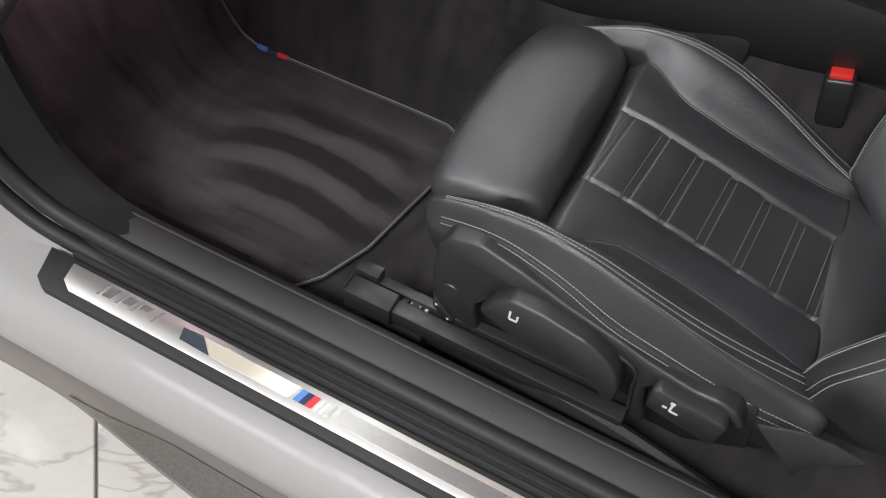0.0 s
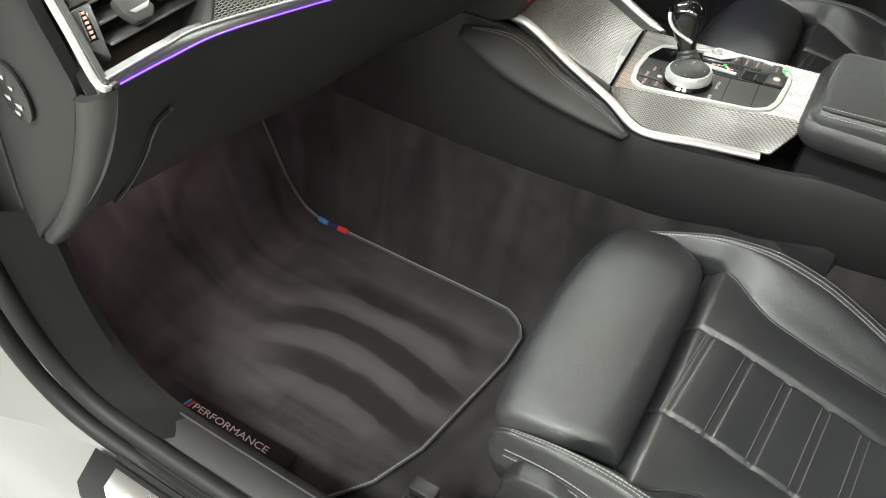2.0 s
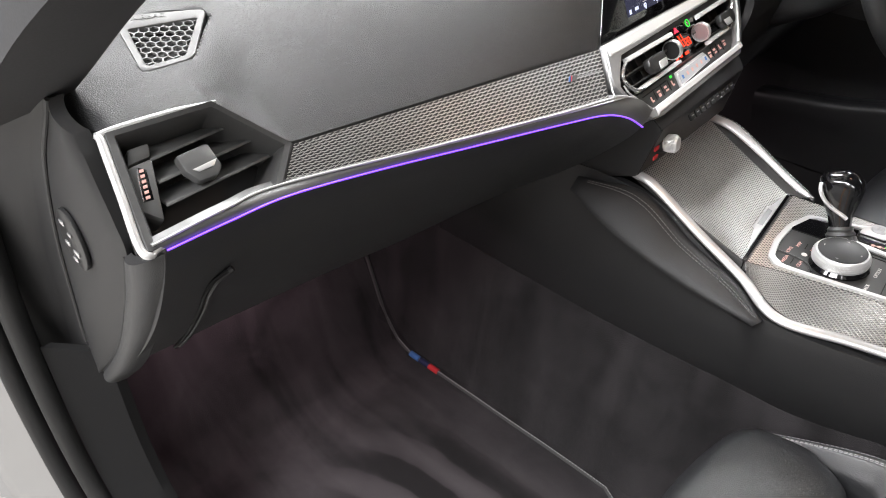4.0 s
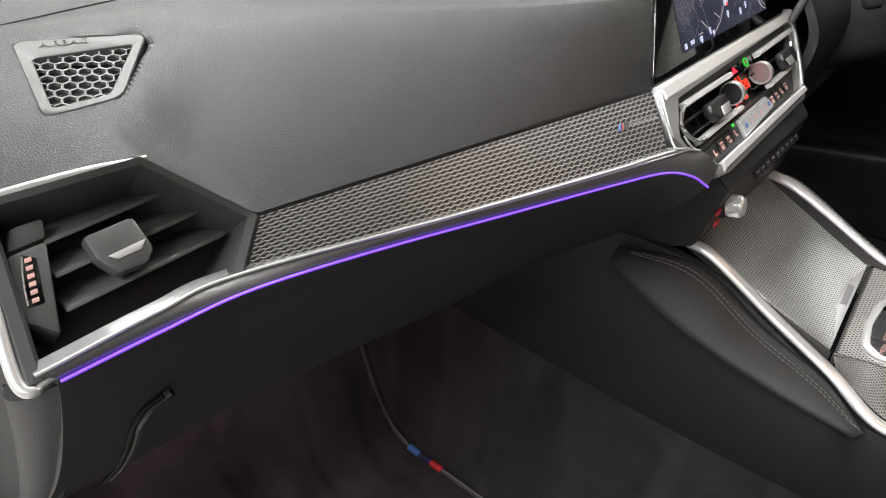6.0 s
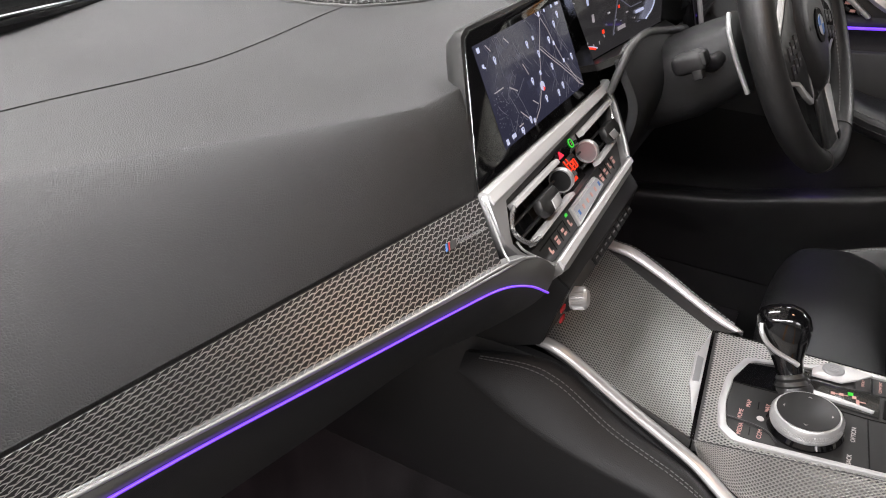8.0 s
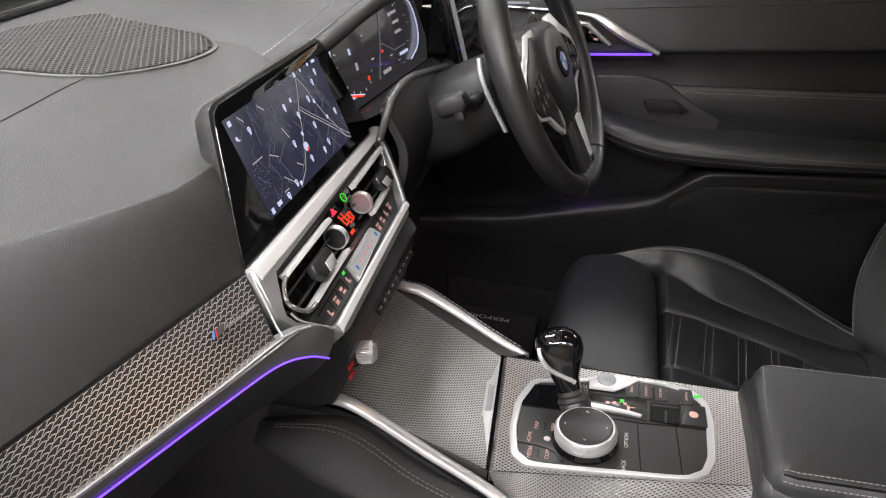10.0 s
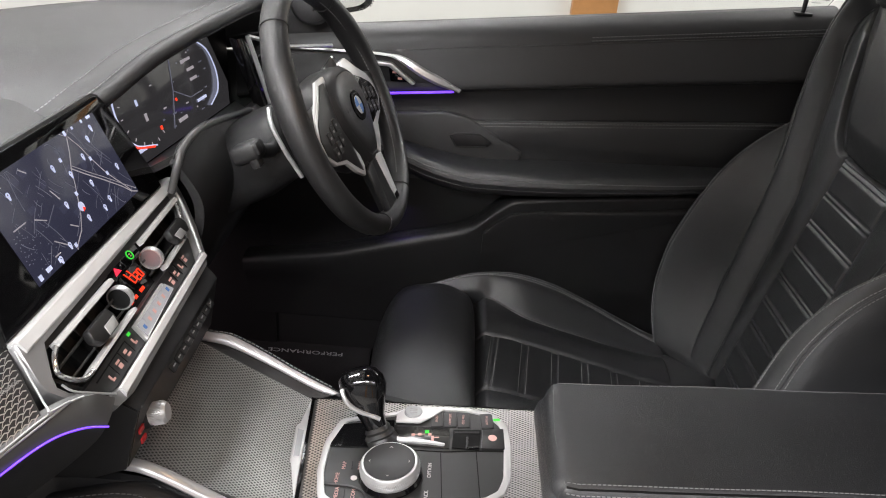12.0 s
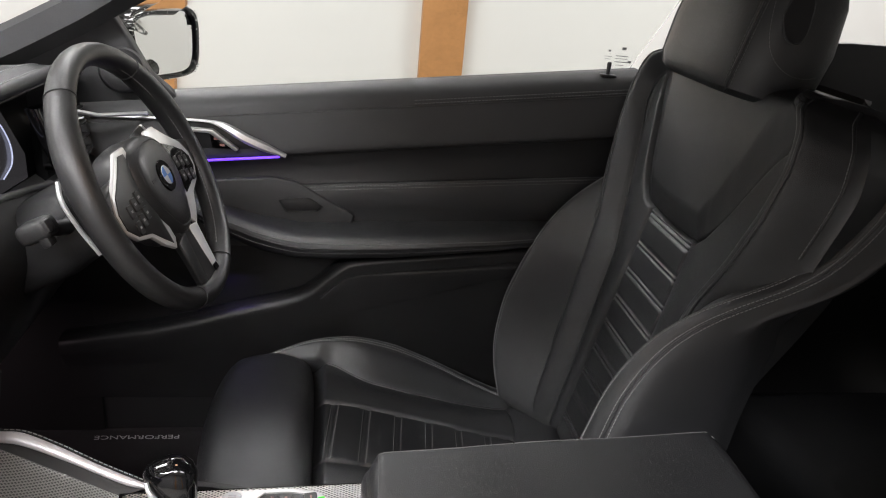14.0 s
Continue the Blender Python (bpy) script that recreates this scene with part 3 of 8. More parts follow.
# ---- dashboard ----
dash = thing("dashboard", "black grained dashboard with woven aluminium trim and violet light strip", "dashboard", (0, 0, 1.0))
TL, TR = V((-0.032, -0.582, 1.053)), V((0.037, -0.172, 1.039))      # upper edge of the metal trim
BL, BR = V((-0.012, -0.612, 1.031)), V((0.084, -0.216, 1.003))      # lower edge
VTL, VTR, VBL = V((-0.084, -0.722, 1.100)), V((-0.070, -0.632, 1.100)), V((-0.010, -0.745, 1.032))


def trim_top(y):
    return table([(-0.80, -0.125), (-0.72, -0.085), (-0.632, -0.070), (-0.582, -0.034), (-0.17, 0.035), (0.20, 0.030), (0.8, 0.0)], y), \
        table([(-0.80, 1.080), (-0.72, 1.101), (-0.632, 1.101), (-0.582, 1.054), (-0.17, 1.040), (0.8, 1.040)], y)


def crease_x(y):
    return table([(-0.80, -0.30), (-0.524, -0.171), (-0.395, -0.112), (-0.19, -0.010), (-0.12, -0.005), (0.8, -0.02)], y)


GR = [(-0.2161, -0.6322), (-0.1891, -0.5588), (-0.1730, -0.5538), (-0.1247, -0.6083), (-0.1317, -0.6556)]      # outline of the small grille
GR_OPEN = [(-0.1920, -0.6310), (-0.1735, -0.5690), (-0.1312, -0.6125), (-0.1372, -0.6475)]


def gr_depth(x, y):
    """Distance inside the grille's outline, negative outside."""
    best = 1.0
    for (xa, ya), (xb, yb) in zip(GR, GR[1:] + GR[:1]):
        dx, dy = xb - xa, yb - ya
        best = min(best, ((y - ya) * dx - (x - xa) * dy) / math.hypot(dx, dy) * -1)
    return best


def rise(x, y):
    """The dash top swells towards the middle of the car."""
    return 0.015 * smooth(-0.22, 0.0, y) * smooth(-0.04, -0.13, x)


def pad(u, v):
    """Dash skin from the trim edge (v 0) over the crease to the windscreen (v 1)."""
    y = lerp(-0.736, 0.16, u)
    xt, zt = trim_top(y)
    xc = min(crease_x(y), xt - 0.035)
    zc = 1.118 + 0.014 * smooth(-0.2, -0.5, y)
    end = smooth(-0.705, -0.736, y)
    if v < 0.45:
        s = v / 0.45
        x = lerp(xt, xc, s)
        z = zt + (zc - zt) * (0.36 * s + 0.64 * (1 - (1 - s) ** 1.7))
    else:
        s = (v - 0.45) / 0.55
        x = lerp(xc, -0.56, s)
        z = zc + 0.010 * math.sin(math.pi * s) - 0.02 * s * s
    inside = gr_depth(x, y)
    z = lerp(z - 0.022 * end * end + rise(x, y), float(GZ[0] + GZ[1] * x + GZ[2] * y) + 0.0012, smooth(-0.045, -0.002, inside))
    return V((x, y, z - 0.016 * smooth(0.001, 0.006, inside)))


def pad_z(x, y):
    """Height of the dash skin over a place of the plan."""
    xt, zt = trim_top(y)
    xc = min(crease_x(y), xt - 0.035)
    zc = 1.118 + 0.014 * smooth(-0.2, -0.5, y)
    if x > xc:
        s = (xt - x) / (xt - xc)
        return zt + (zc - zt) * (0.36 * s + 0.64 * (1 - max(0.0, 1 - s) ** 1.7))
    s = (xc - x) / (xc + 0.56)
    return zc + 0.010 * math.sin(math.pi * min(1, s)) - 0.02 * s * s + rise(x, y)


GZ = np.linalg.lstsq(np.array([(1.0, x, y) for x, y in GR]), np.array([pad_z(x, y) for x, y in GR]), rcond=None)[0]      # plane of the small grille
part("upper_pad", sheet(pad, 230, 130, (0, 0, -0.006)), DASH, dash, "grained black dash skin")
seam_pts = []
for k in range(61):
    y = lerp(-0.66, 0.10, k / 60)
    x = soft([(-0.66, -0.245), (-0.45, -0.237), (-0.35, -0.231), (-0.28, -0.224), (-0.20, -0.216), (-0.10, -0.204), (0.10, -0.190)], y, 0.02)
    x -= 0.012
    seam_pts.append(V((x, y, pad_z(x, y) + 0.0002)))
part("pad_seam", tube(seam_pts, 0.0008, 6), TRIM_DARK, dash)

# metal trim: dark backing, expanded metal, thin bright edges
trim_f = quad(BL, BR, TR, TL)
N_TRIM = ((BR - BL).cross(TL - BL)).normalized()
part("trim_backing", sheet(lambda u, v: trim_f(u, v) - N_TRIM * 0.003, 20, 6, -N_TRIM * 0.01), TRIM_DARK, dash)


part("metal_weave", expanded(lambda u, v: trim_f(0.006 + 0.985 * u, 0.015 + 0.96 * v), 56, 14, 0.112, 0.060, 0.00007), WIRE_TRIM, dash, "expanded aluminium trim")
part("trim_edge", tube([BL + V((-0.001, -0.002, -0.001)), BR + V((0, -0.008, 0)), BR + V((0.001, 0.004, 0.004)), mix3(BR, TR, 0.2) + V((0, 0.006, 0)), TR + V((0.001, 0.002, 0))], 0.0010, 8, n=40), SILVER, dash)
badge = part("trim_badge", slab([trim_f(0.862, 0.53) + N_TRIM * 0.0016, trim_f(0.880, 0.53) + N_TRIM * 0.0016, trim_f(0.885, 0.63) + N_TRIM * 0.0016, trim_f(0.867, 0.63) + N_TRIM * 0.0016], N_TRIM * 0.001), GREY_SATIN, dash)
for k, m in enumerate((BLUE_TAB, NAVY_TAB, RED_TAB)):
    uk = 0.848 + 0.0036 * k
    part("badge_stripe", slab([trim_f(uk, 0.53) + N_TRIM * 0.002, trim_f(uk + 0.0036, 0.53) + N_TRIM * 0.002, trim_f(uk + 0.0076, 0.63) + N_TRIM * 0.002, trim_f(uk + 0.004, 0.63) + N_TRIM * 0.002], N_TRIM * 0.001), m, dash)
tx = (trim_f(0.96, 0.58) - trim_f(0.88, 0.58)).normalized()
ty = N_TRIM.cross(tx).normalized()
text_mesh("Performance", 0.0072, Matrix.Translation(trim_f(0.934, 0.575) + N_TRIM * 0.0022) @ Matrix((tx, ty, N_TRIM)).transposed().to_4x4(), GREY_ICON, dash)

# satin band and violet strip below the trim
STRIP = [V((-0.0088, -0.729, 1.0298)), V((-0.006, -0.672, 1.0295)), V((-0.0026, -0.611, 1.0271)), V((0.0135, -0.517, 1.0174)), V((0.039, -0.413, 1.0079)), V((0.071, -0.287, 0.9970)), V((0.0868, -0.229, 0.9907)), V((0.100, -0.198, 0.9800)), V((0.109, -0.174, 0.9622))]
strip_line = curve(STRIP, 61)
upper_line = curve([VBL + V((0.000, 0.006, 0.006)), V((-0.010, -0.67, 1.0385)), BL + V((0, 0, 0.002)), mix3(BL, BR, 0.4), mix3(BL, BR, 0.8), BR + V((0, 0.006, 0)), V((0.098, -0.170, 0.992)), V((0.106, -0.148, 0.972))], 61)


def band(u, v):
    a, b = upper_line[int(round(u * 60))], strip_line[int(round(u * 60))]
    return mix3(a, b, v) + V((0.0015, 0, 0.001)) * math.sin(math.pi * v)


part("satin_band", sheet(band, 60, 6, (-0.01, 0, 0)), BAND_GREY, dash, "dark satin grey band")
part("light_strip", tube([p + V((0.001, 0, -0.001)) for p in strip_line], 0.0010, 8), PURPLE, dash, "glowing violet light strip")
part("strip_core", tube([p + V((0.0019, -0.0003, -0.0002)) for p in strip_line], 0.00032, 6), PURPLE_CORE, dash, "bright core of the light strip")
part("band_edge", tube([p + V((0.0015, 0, 0.001)) for p in upper_line[:50]], 0.0012, 8), SILVER, dash)


# glove box and lower dash
def lower(u, v):
    p = strip_line[int(round(u * 60))]
    y = p.y
    low = V((-0.165, lerp(y, lerp(-0.745, -0.15, u), 0.8), table([(-0.76, 0.795), (-0.6, 0.770), (-0.3, 0.735), (-0.1, 0.72)], y)))
    if v < 0.08:
        return p + V((-0.006, 0, -0.010)) * (v / 0.08)
    s = (v - 0.08) / 0.92
    if s < 0.72:
        s /= 0.72
        q = mix3(p + V((-0.006, 0, -0.010)), low, s)
        return q + V((0.022, 0, 0.0)) * math.sin(math.pi * s) ** 0.8
    s = (s - 0.72) / 0.28
    return low + V((-0.42 * s, 0, 0.03 * s - 0.012 * math.sin(math.pi * min(1, 4 * s)) ))


part("glove_box", sheet(lower, 60, 40, (-0.012, 0, 0.0)), GLOVE_SKIN, dash, "dark soft glove box face")
lip_line = [V((-0.030, -0.667, 0.960)), V((-0.037, -0.679, 0.951)), V((-0.046, -0.685, 0.934)), V((-0.060, -0.685, 0.910)), V((-0.081, -0.684, 0.879)), V((-0.119, -0.681, 0.830)), V((-0.150, -0.684, 0.792))]
# shadow along the lip's outer side, laid on as a black tube
part("glove_box_groove", tube([p + V((0.0, -0.003, 0.0)) for p in lip_line], 0.0022, 8, n=40), PITCH, dash)
part("glove_box_lip", tube([p + V((0.001, 0.002, 0.0)) for p in lip_line], 0.0032, 8, n=40), TRIM, dash, "raised glove box lip")


END_A = [(-0.112, 1.128), (-0.132, 1.100), (-0.165, 1.056), (-0.195, 0.995), (-0.219, 0.927), (-0.237, 0.846), (-0.249, 0.775), (-0.240, 0.732)]
END_B = [(-0.090, 1.104), (-0.080, 1.068), (-0.068, 1.033), (-0.062, 1.000), (-0.088, 0.942), (-0.141, 0.850), (-0.195, 0.780), (-0.232, 0.738)]
ROLL = [(-0.014, 1.022), (-0.022, 0.995), (-0.036, 0.965), (-0.072, 0.900), (-0.137, 0.808), (-0.206, 0.733)]
JAMB = [(-0.150, 1.118), (-0.172, 1.083), (-0.216, 1.018), (-0.257, 0.946), (-0.281, 0.881), (-0.298, 0.803), (-0.327, 0.697), (-0.317, 0.650)]


def flat_line(points, y):
    return curve([V((x, y, z)) for x, z in points], 41)


def end_cap(u, v):
    """Slightly bulged outer end of the dash beside the vent."""
    a, b = flat_line(END_A, -0.742), flat_line(END_B, -0.740)
    return mix3(a[int(round(u * 40))], b[int(round(u * 40))], v) - V((0, 0.006 * math.sin(math.pi * v) ** 0.7, 0))


def end_roll(u, v):
    """Soft roll that joins the end cap to the glove box."""
    a, b = flat_line(END_B[3:], -0.742), flat_line(ROLL, -0.728)
    return mix3(a[int(round(u * 40))], b[int(round(u * 40))], v) + V((0.006, -0.012, 0)) * math.sin(math.pi * min(1.0, v * 1.05)) ** 0.7


def end_strip(u, v):
    """Trim strip between the end cap and the door seal."""
    a, b = flat_line(END_A, -0.744), flat_line(JAMB, -0.752)
    k = int(round(u * 40))
    return mix3(a[k], b[k], v) if v < 0.6 else mix3(mix3(a[k], b[k], 0.6), b[k] + V((-0.030, -0.030, -0.01)), (v - 0.6) / 0.4)


part("dash_end", sheet(end_cap, 40, 12, (0, 0.012, 0)), TRIM_DARK, dash)
part("end_roll", sheet(end_roll, 40, 12, (-0.006, 0.010, 0)), GLOVE_SKIN, dash)
part("end_strip", sheet(end_strip, 40, 10, (0, 0.012, 0)), TRIM_DARK, dash)
part("end_seam", tube(flat_line(END_A, -0.7435), 0.0022, 8), TRIM, dash)
part("end_seam", tube(flat_line(END_B[3:], -0.7425), 0.0013, 6), TRIM_DARK, dash)
side = V((-0.148, -0.7475, 0.978))
part("speaker_badge", slab([side + V((0.022 * math.cos(a), -0.004, 0.034 * math.sin(a))) for a in (2 * math.pi * k / 20 for k in range(20))], (0, 0.004, 0), 0.001), SATIN_BLACK, dash)
for k, (dx, dz, w) in enumerate(((-0.006, 0.018, 0.005), (0.003, 0.008, 0.004), (-0.008, -0.006, 0.005), (0.005, -0.012, 0.006), (-0.002, -0.022, 0.005))):
    part("badge_spot", box(side + V((dx, -0.005, dz)), (w * 1.6, 0.002, w), 0.0008), CHROME, dash)

# side vent
vc = (VTL + VTR + TL + BL + VBL) / 5
v_in = ((VTL - VBL).cross(BL - VBL)).normalized()
if v_in.x > 0:
    v_in = -v_in
v_out = -v_in
vent = thing("side_air_vent", "black five-sided air vent with satin silver edge and slats", "air vent", vc)
hexa = [VTL, VTR, TL, BL, VBL]


def inset(points, k, depth):
    c = sum(points, V((0, 0, 0))) / len(points)
    return [p + (c - p) * k + v_in * depth for p in points]


def densify(points, m=10):
    return [mix3(points[i], points[(i + 1) % len(points)], j / m) for i in range(len(points)) for j in range(m)]


part("vent_frame", loft([densify(inset(hexa, k, d)) for k, d in ((-0.01, 0.012), (-0.01, 0.0), (0.02, -0.003), (0.10, -0.002), (0.14, 0.004), (0.17, 0.020), (0.22, 0.045))], cap=False), VENT_GREY, vent, "dark grey vent frame")
part("vent_throat", slab(inset(hexa, 0.08, 0.045), v_in * 0.004), TRIM_DARK, vent)
part("silver_edge", sweep([VTR + V((0.001, 0.004, -0.001)), mix3(VTR, VTL, 0.55) + V((0, 0, 0.001)), VTL + V((0, -0.001, 0)), mix3(VTL, VBL, 0.06) + V((0.001, -0.003, 0)), mix3(VTL, VBL, 0.5) + V((0.001, -0.003, 0)), mix3(VTL, VBL, 0.92) + V((0, -0.003, 0)), VBL + V((0.002, 0.003, -0.001)), mix3(VBL, BL, 0.12), mix3(VBL, BL, 0.6), BL],
     [(0.0029 * math.cos(a), 0.0026 * math.sin(a)) for a in (2 * math.pi * k / 10 for k in range(10))], n=90, up=v_out, scale=lambda t: 0.45 + 0.60 * smooth(0.0, 0.07, t) + 0.2 * smooth(0.26, 0.34, t) - 0.55 * smooth(0.62, 0.75, t)), SILVER, vent, "satin silver edge")
ex = (BL - VBL).normalized()
ey = (VTL - VBL).normalized()


def vent_at(a, b, h=0.0):
    """A place in the vent: along its lower edge, up its slanted side, outwards."""
    return VBL + (BL - VBL) * a + (VTL - VBL) * b + v_out * h


def vent_poly(points, h0, h1, bevel=0.001):
    return slab([vent_at(a, b, h0) for a, b in points], v_out * (h1 - h0), bevel)


for b, a1, a2 in ((0.700, 0.80, 0.74), (0.505, 0.945, 0.84), (0.309, 1.03, 0.94)):
    part("slat", slab([vent_at(0.24, b, -0.008), vent_at(a1, b + 0.01, -0.008), vent_at(a2, b + 0.19, -0.034), vent_at(0.24, b + 0.19, -0.034)], -ey * 0.0030, 0.0008), VENT_GREY, vent)
slider = part("slider", vent_poly([(0.366, 0.607), (0.600, 0.608), (0.648, 0.385), (0.598, 0.318), (0.464, 0.330), (0.393, 0.459)], -0.008, 0.0035, 0.003), VENT_GREY, vent)
part("slider_insert", vent_poly([(0.439, 0.446), (0.620, 0.452), (0.586, 0.403), (0.480, 0.405)], 0.0033, 0.0044, 0.0005), SILVER, slider)
part("wheel_housing", vent_poly([(0.058, 0.34), (0.190, 0.18), (0.247, 0.690), (0.082, 0.688)], -0.036, -0.004, 0.003), VENT_GREY, vent)
part("housing_cap", vent_poly([(0.086, 0.700), (0.250, 0.702), (0.266, 0.822), (0.120, 0.832)], -0.036, -0.0055, 0.003), VENT_GREY, vent)
wheel = part("thumb_wheel", vent_poly([(0.096, 0.385), (0.166, 0.372), (0.186, 0.615), (0.130, 0.665)], -0.0045, -0.0034, 0.0004), GLOSS, vent)
for k in range(6):
    a, b = 0.152 - 0.0035 * k, 0.620 - 0.043 * k
    part("wheel_mark", vent_poly([(a - 0.015, b - 0.011), (a + 0.013, b - 0.013), (a + 0.015, b + 0.011), (a - 0.013, b + 0.013)], -0.0034, -0.0026, 0.0002), AMBER_ICON, wheel)
part("wheel_edge", tube([vent_at(a, b, -0.0030) for a, b in ((0.133, 0.650), (0.117, 0.560), (0.106, 0.470), (0.101, 0.392))], 0.0006, 6, n=20), CHROME, wheel)

# demister grille with honeycomb on the dash
grille = thing("honeycomb_grille", "black honeycomb speaker grille in the dash top", "grille", (-0.15, -0.62, 1.13))


def on_pad(x, y, h=0.0):
    return V((x, y, pad_z(x, y) + h))


def on_plate(x, y, h=0.0):
    """A place on the flat plate of the small grille."""
    return V((x, y, float(GZ[0] + GZ[1] * x + GZ[2] * y) + 0.0015 + h))


def rounded(poly, r, m=4):
    """Plan outline with rounded corners."""
    out = []
    for i, b in enumerate(poly):
        a, c = V((*poly[i - 1], 0)), V((*poly[(i + 1) % len(poly)], 0))
        b = V((*b, 0))
        p, q = b + (a - b).normalized() * r, b + (c - b).normalized() * r
        for t in [k / m for k in range(m + 1)]:
            e = p.lerp(b, t).lerp(b.lerp(q, t), t)
            out.append((e.x, e.y))
    return out


def gr_outer(k, h):
    cx, cy = sum(p[0] for p in GR) / 5, sum(p[1] for p in GR) / 5
    return densify([on_plate(x + (cx - x) * k, y + (cy - y) * k, h) for x, y in rounded(GR[:1] + [(-0.1800, -0.5550)] + GR[3:], 0.009)], 2)


def gr_inner(h, k=0.0):
    cx, cy = sum(p[0] for p in GR_OPEN) / 4, sum(p[1] for p in GR_OPEN) / 4
    return densify([on_plate(x + (cx - x) * k, y + (cy - y) * k, h) for x, y in rounded(GR_OPEN, 0.004)], 2)


part("grille_frame", loft([gr_outer(-0.01, -0.012), gr_outer(-0.01, -0.0012), gr_outer(0.0, 0.0), gr_outer(0.01, 0.0005), gr_inner(0.0006, -0.03), gr_inner(0.0, 0.0), gr_inner(-0.010, 0.0)], cap=False), GRILLE_GREY, grille)
part("grille_joint", loft([gr_outer(-0.030, -0.0030), gr_outer(-0.012, -0.0012), gr_outer(-0.006, -0.0012)], cap=False), PITCH, grille)
part("grille_well", loft([gr_inner(-0.009, -0.02), gr_inner(-0.009, 0.5), gr_inner(-0.009, 0.97)]), PITCH, grille)


def in_poly(x, y, poly):
    hit = False
    for (xa, ya), (xb, yb) in zip(poly, poly[1:] + poly[:1]):
        if (ya > y) != (yb > y) and x < (xb - xa) * (y - ya) / (yb - ya) + xa:
            hit = not hit
    return hit


def honeycomb(poly, size, wall, surf, h):
    """Hexagon walls of a grille over a plan outline."""
    bm = bmesh.new()
    xs, ys = [p[0] for p in poly], [p[1] for p in poly]
    row, y = 0, min(ys)
    while y < max(ys):
        x = min(xs) + (size * 0.866 if row % 2 else 0)
        while x < max(xs):
            if in_poly(x, y, poly):
                rings = []
                for r, hh in ((size * 1.01, h), (size - wall, h), (size - wall, h - 0.002)):
                    rings.append([bm.verts.new(surf(x + r * math.sin(a), y + r * math.cos(a), hh)) for a in (math.pi / 3 * k for k in range(6))])
                for ra, rb in zip(rings, rings[1:]):
                    for k in range(6):
                        bm.faces.new((ra[k], ra[(k + 1) % 6], rb[(k + 1) % 6], rb[k]))
            x += size * 1.732
        y += size * 1.5
        row += 1
    return bm


tagged(part("honeycomb", honeycomb([(lerp(x, -0.158, -0.06), lerp(y, -0.613, -0.06)) for x, y in GR_OPEN], 0.0051, 0.0008, on_plate, -0.0012), GRILLE_GREY, grille), kind="stuff")
# centre speaker grille near the windscreen
centre_grille = thing("speaker_grille", "black perforated oval speaker grille on the dash top", "grille", (-0.27, 0.1, 1.12))
OC_X, OC_Y = -0.29, 0.09
OV = [(-0.181, -0.048), (-0.146, -0.005), (-0.123, 0.050), (-0.126, 0.110), (-0.183, 0.169), (-0.252, 0.222), (-0.310, 0.248), (-0.400, 0.220), (-0.455, 0.110), (-0.435, -0.020), (-0.356, -0.059), (-0.296, -0.061), (-0.229, -0.061)]
ov = [(p.x, p.y) for p in curve([V((*p, 0)) for p in OV + OV[:1]], 61)[:-1]]
ov = [(lerp(x, OC_X, 0.05) - 0.010, lerp(y, OC_Y, 0.06) + 0.026) for x, y in ov]
OC = (-0.29, 0.09)
part("grille_rim", loft([[on_pad(lerp(x, OC[0], k), lerp(y, OC[1], k), h) for x, y in ov] for k, h in ((-0.015, -0.004), (-0.008, 0.0022), (0.006, 0.0030), (0.026, 0.0022), (0.030, -0.002))], cap=False), GRILLE_GREY, centre_grille)
part("grille_well", loft([[on_pad(lerp(x, OC[0], k), lerp(y, OC[1], k), 0.0006) for x, y in ov] for k in (0.02, 0.5, 0.97)]), PITCH, centre_grille)
part("perforation", honeycomb([(lerp(x, OC[0], 0.05), lerp(y, OC[1], 0.05)) for x, y in ov], 0.0043, 0.0010, on_pad, 0.0027), GRILLE_GREY, centre_grille)
gd = (on_plate(*GR[1]) - on_plate(*GR[0])).normalized()
gn = V((-GZ[1], -GZ[2], 1.0)).normalized()
gu = gn.cross(gd).normalized()
tc0 = mix3(on_plate(*GR[0], 0.0012), on_plate(*GR[1], 0.0012), 0.40) - gu * 0.0095
text_mesh("AIRBAG", 0.0090, Matrix.Translation(tc0) @ Matrix((gd, gu, gn)).transposed().to_4x4(), GRILLE_GREY, grille)

# ---- centre stack ----
BP, BN = V((0.0358, 0.0151, 1.0372)), V((0.763, 0.0255, 0.6459)).normalized()
BY = V((-0.0253, 0.9996, -0.0095)).normalized()
BE = BY.cross(BN).normalized()
if BE.z > 0:
    BE = -BE


def stack(a, b, h=0.0):
    """A place on the stack's face: across, down, outwards."""
    return BP + BY * a + BE * b + BN * h


STACK_M = Matrix((BY, -BE, BN)).transposed().to_4x4()
bezel = thing("centre_stack", "satin silver framed centre stack with vents and climate controls", "centre stack", stack(0, 0.05))
outer = [(-0.189, 0.000), (0.187, 0.000), (0.189, 0.010), (0.176, 0.032), (0.150, 0.064), (0.119, 0.0935), (0.106, 0.102), (-0.140, 0.108), (-0.166, 0.103), (-0.198, 0.062), (-0.206, 0.045), (-0.204, 0.034)]
inner = [(-0.163, 0.017), (0.164, 0.0115), (0.168, 0.018), (0.156, 0.036), (0.134, 0.062), (0.111, 0.085), (0.100, 0.090), (-0.138, 0.095), (-0.160, 0.091), (-0.188, 0.060), (-0.192, 0.049), (-0.187, 0.041)]


def ring_of(poly, h, m=6, k=0.0):
    pts = [stack(a * (1 - k), 0.05 + (b - 0.05) * (1 - k), h) for a, b in poly]
    return densify(pts, m)


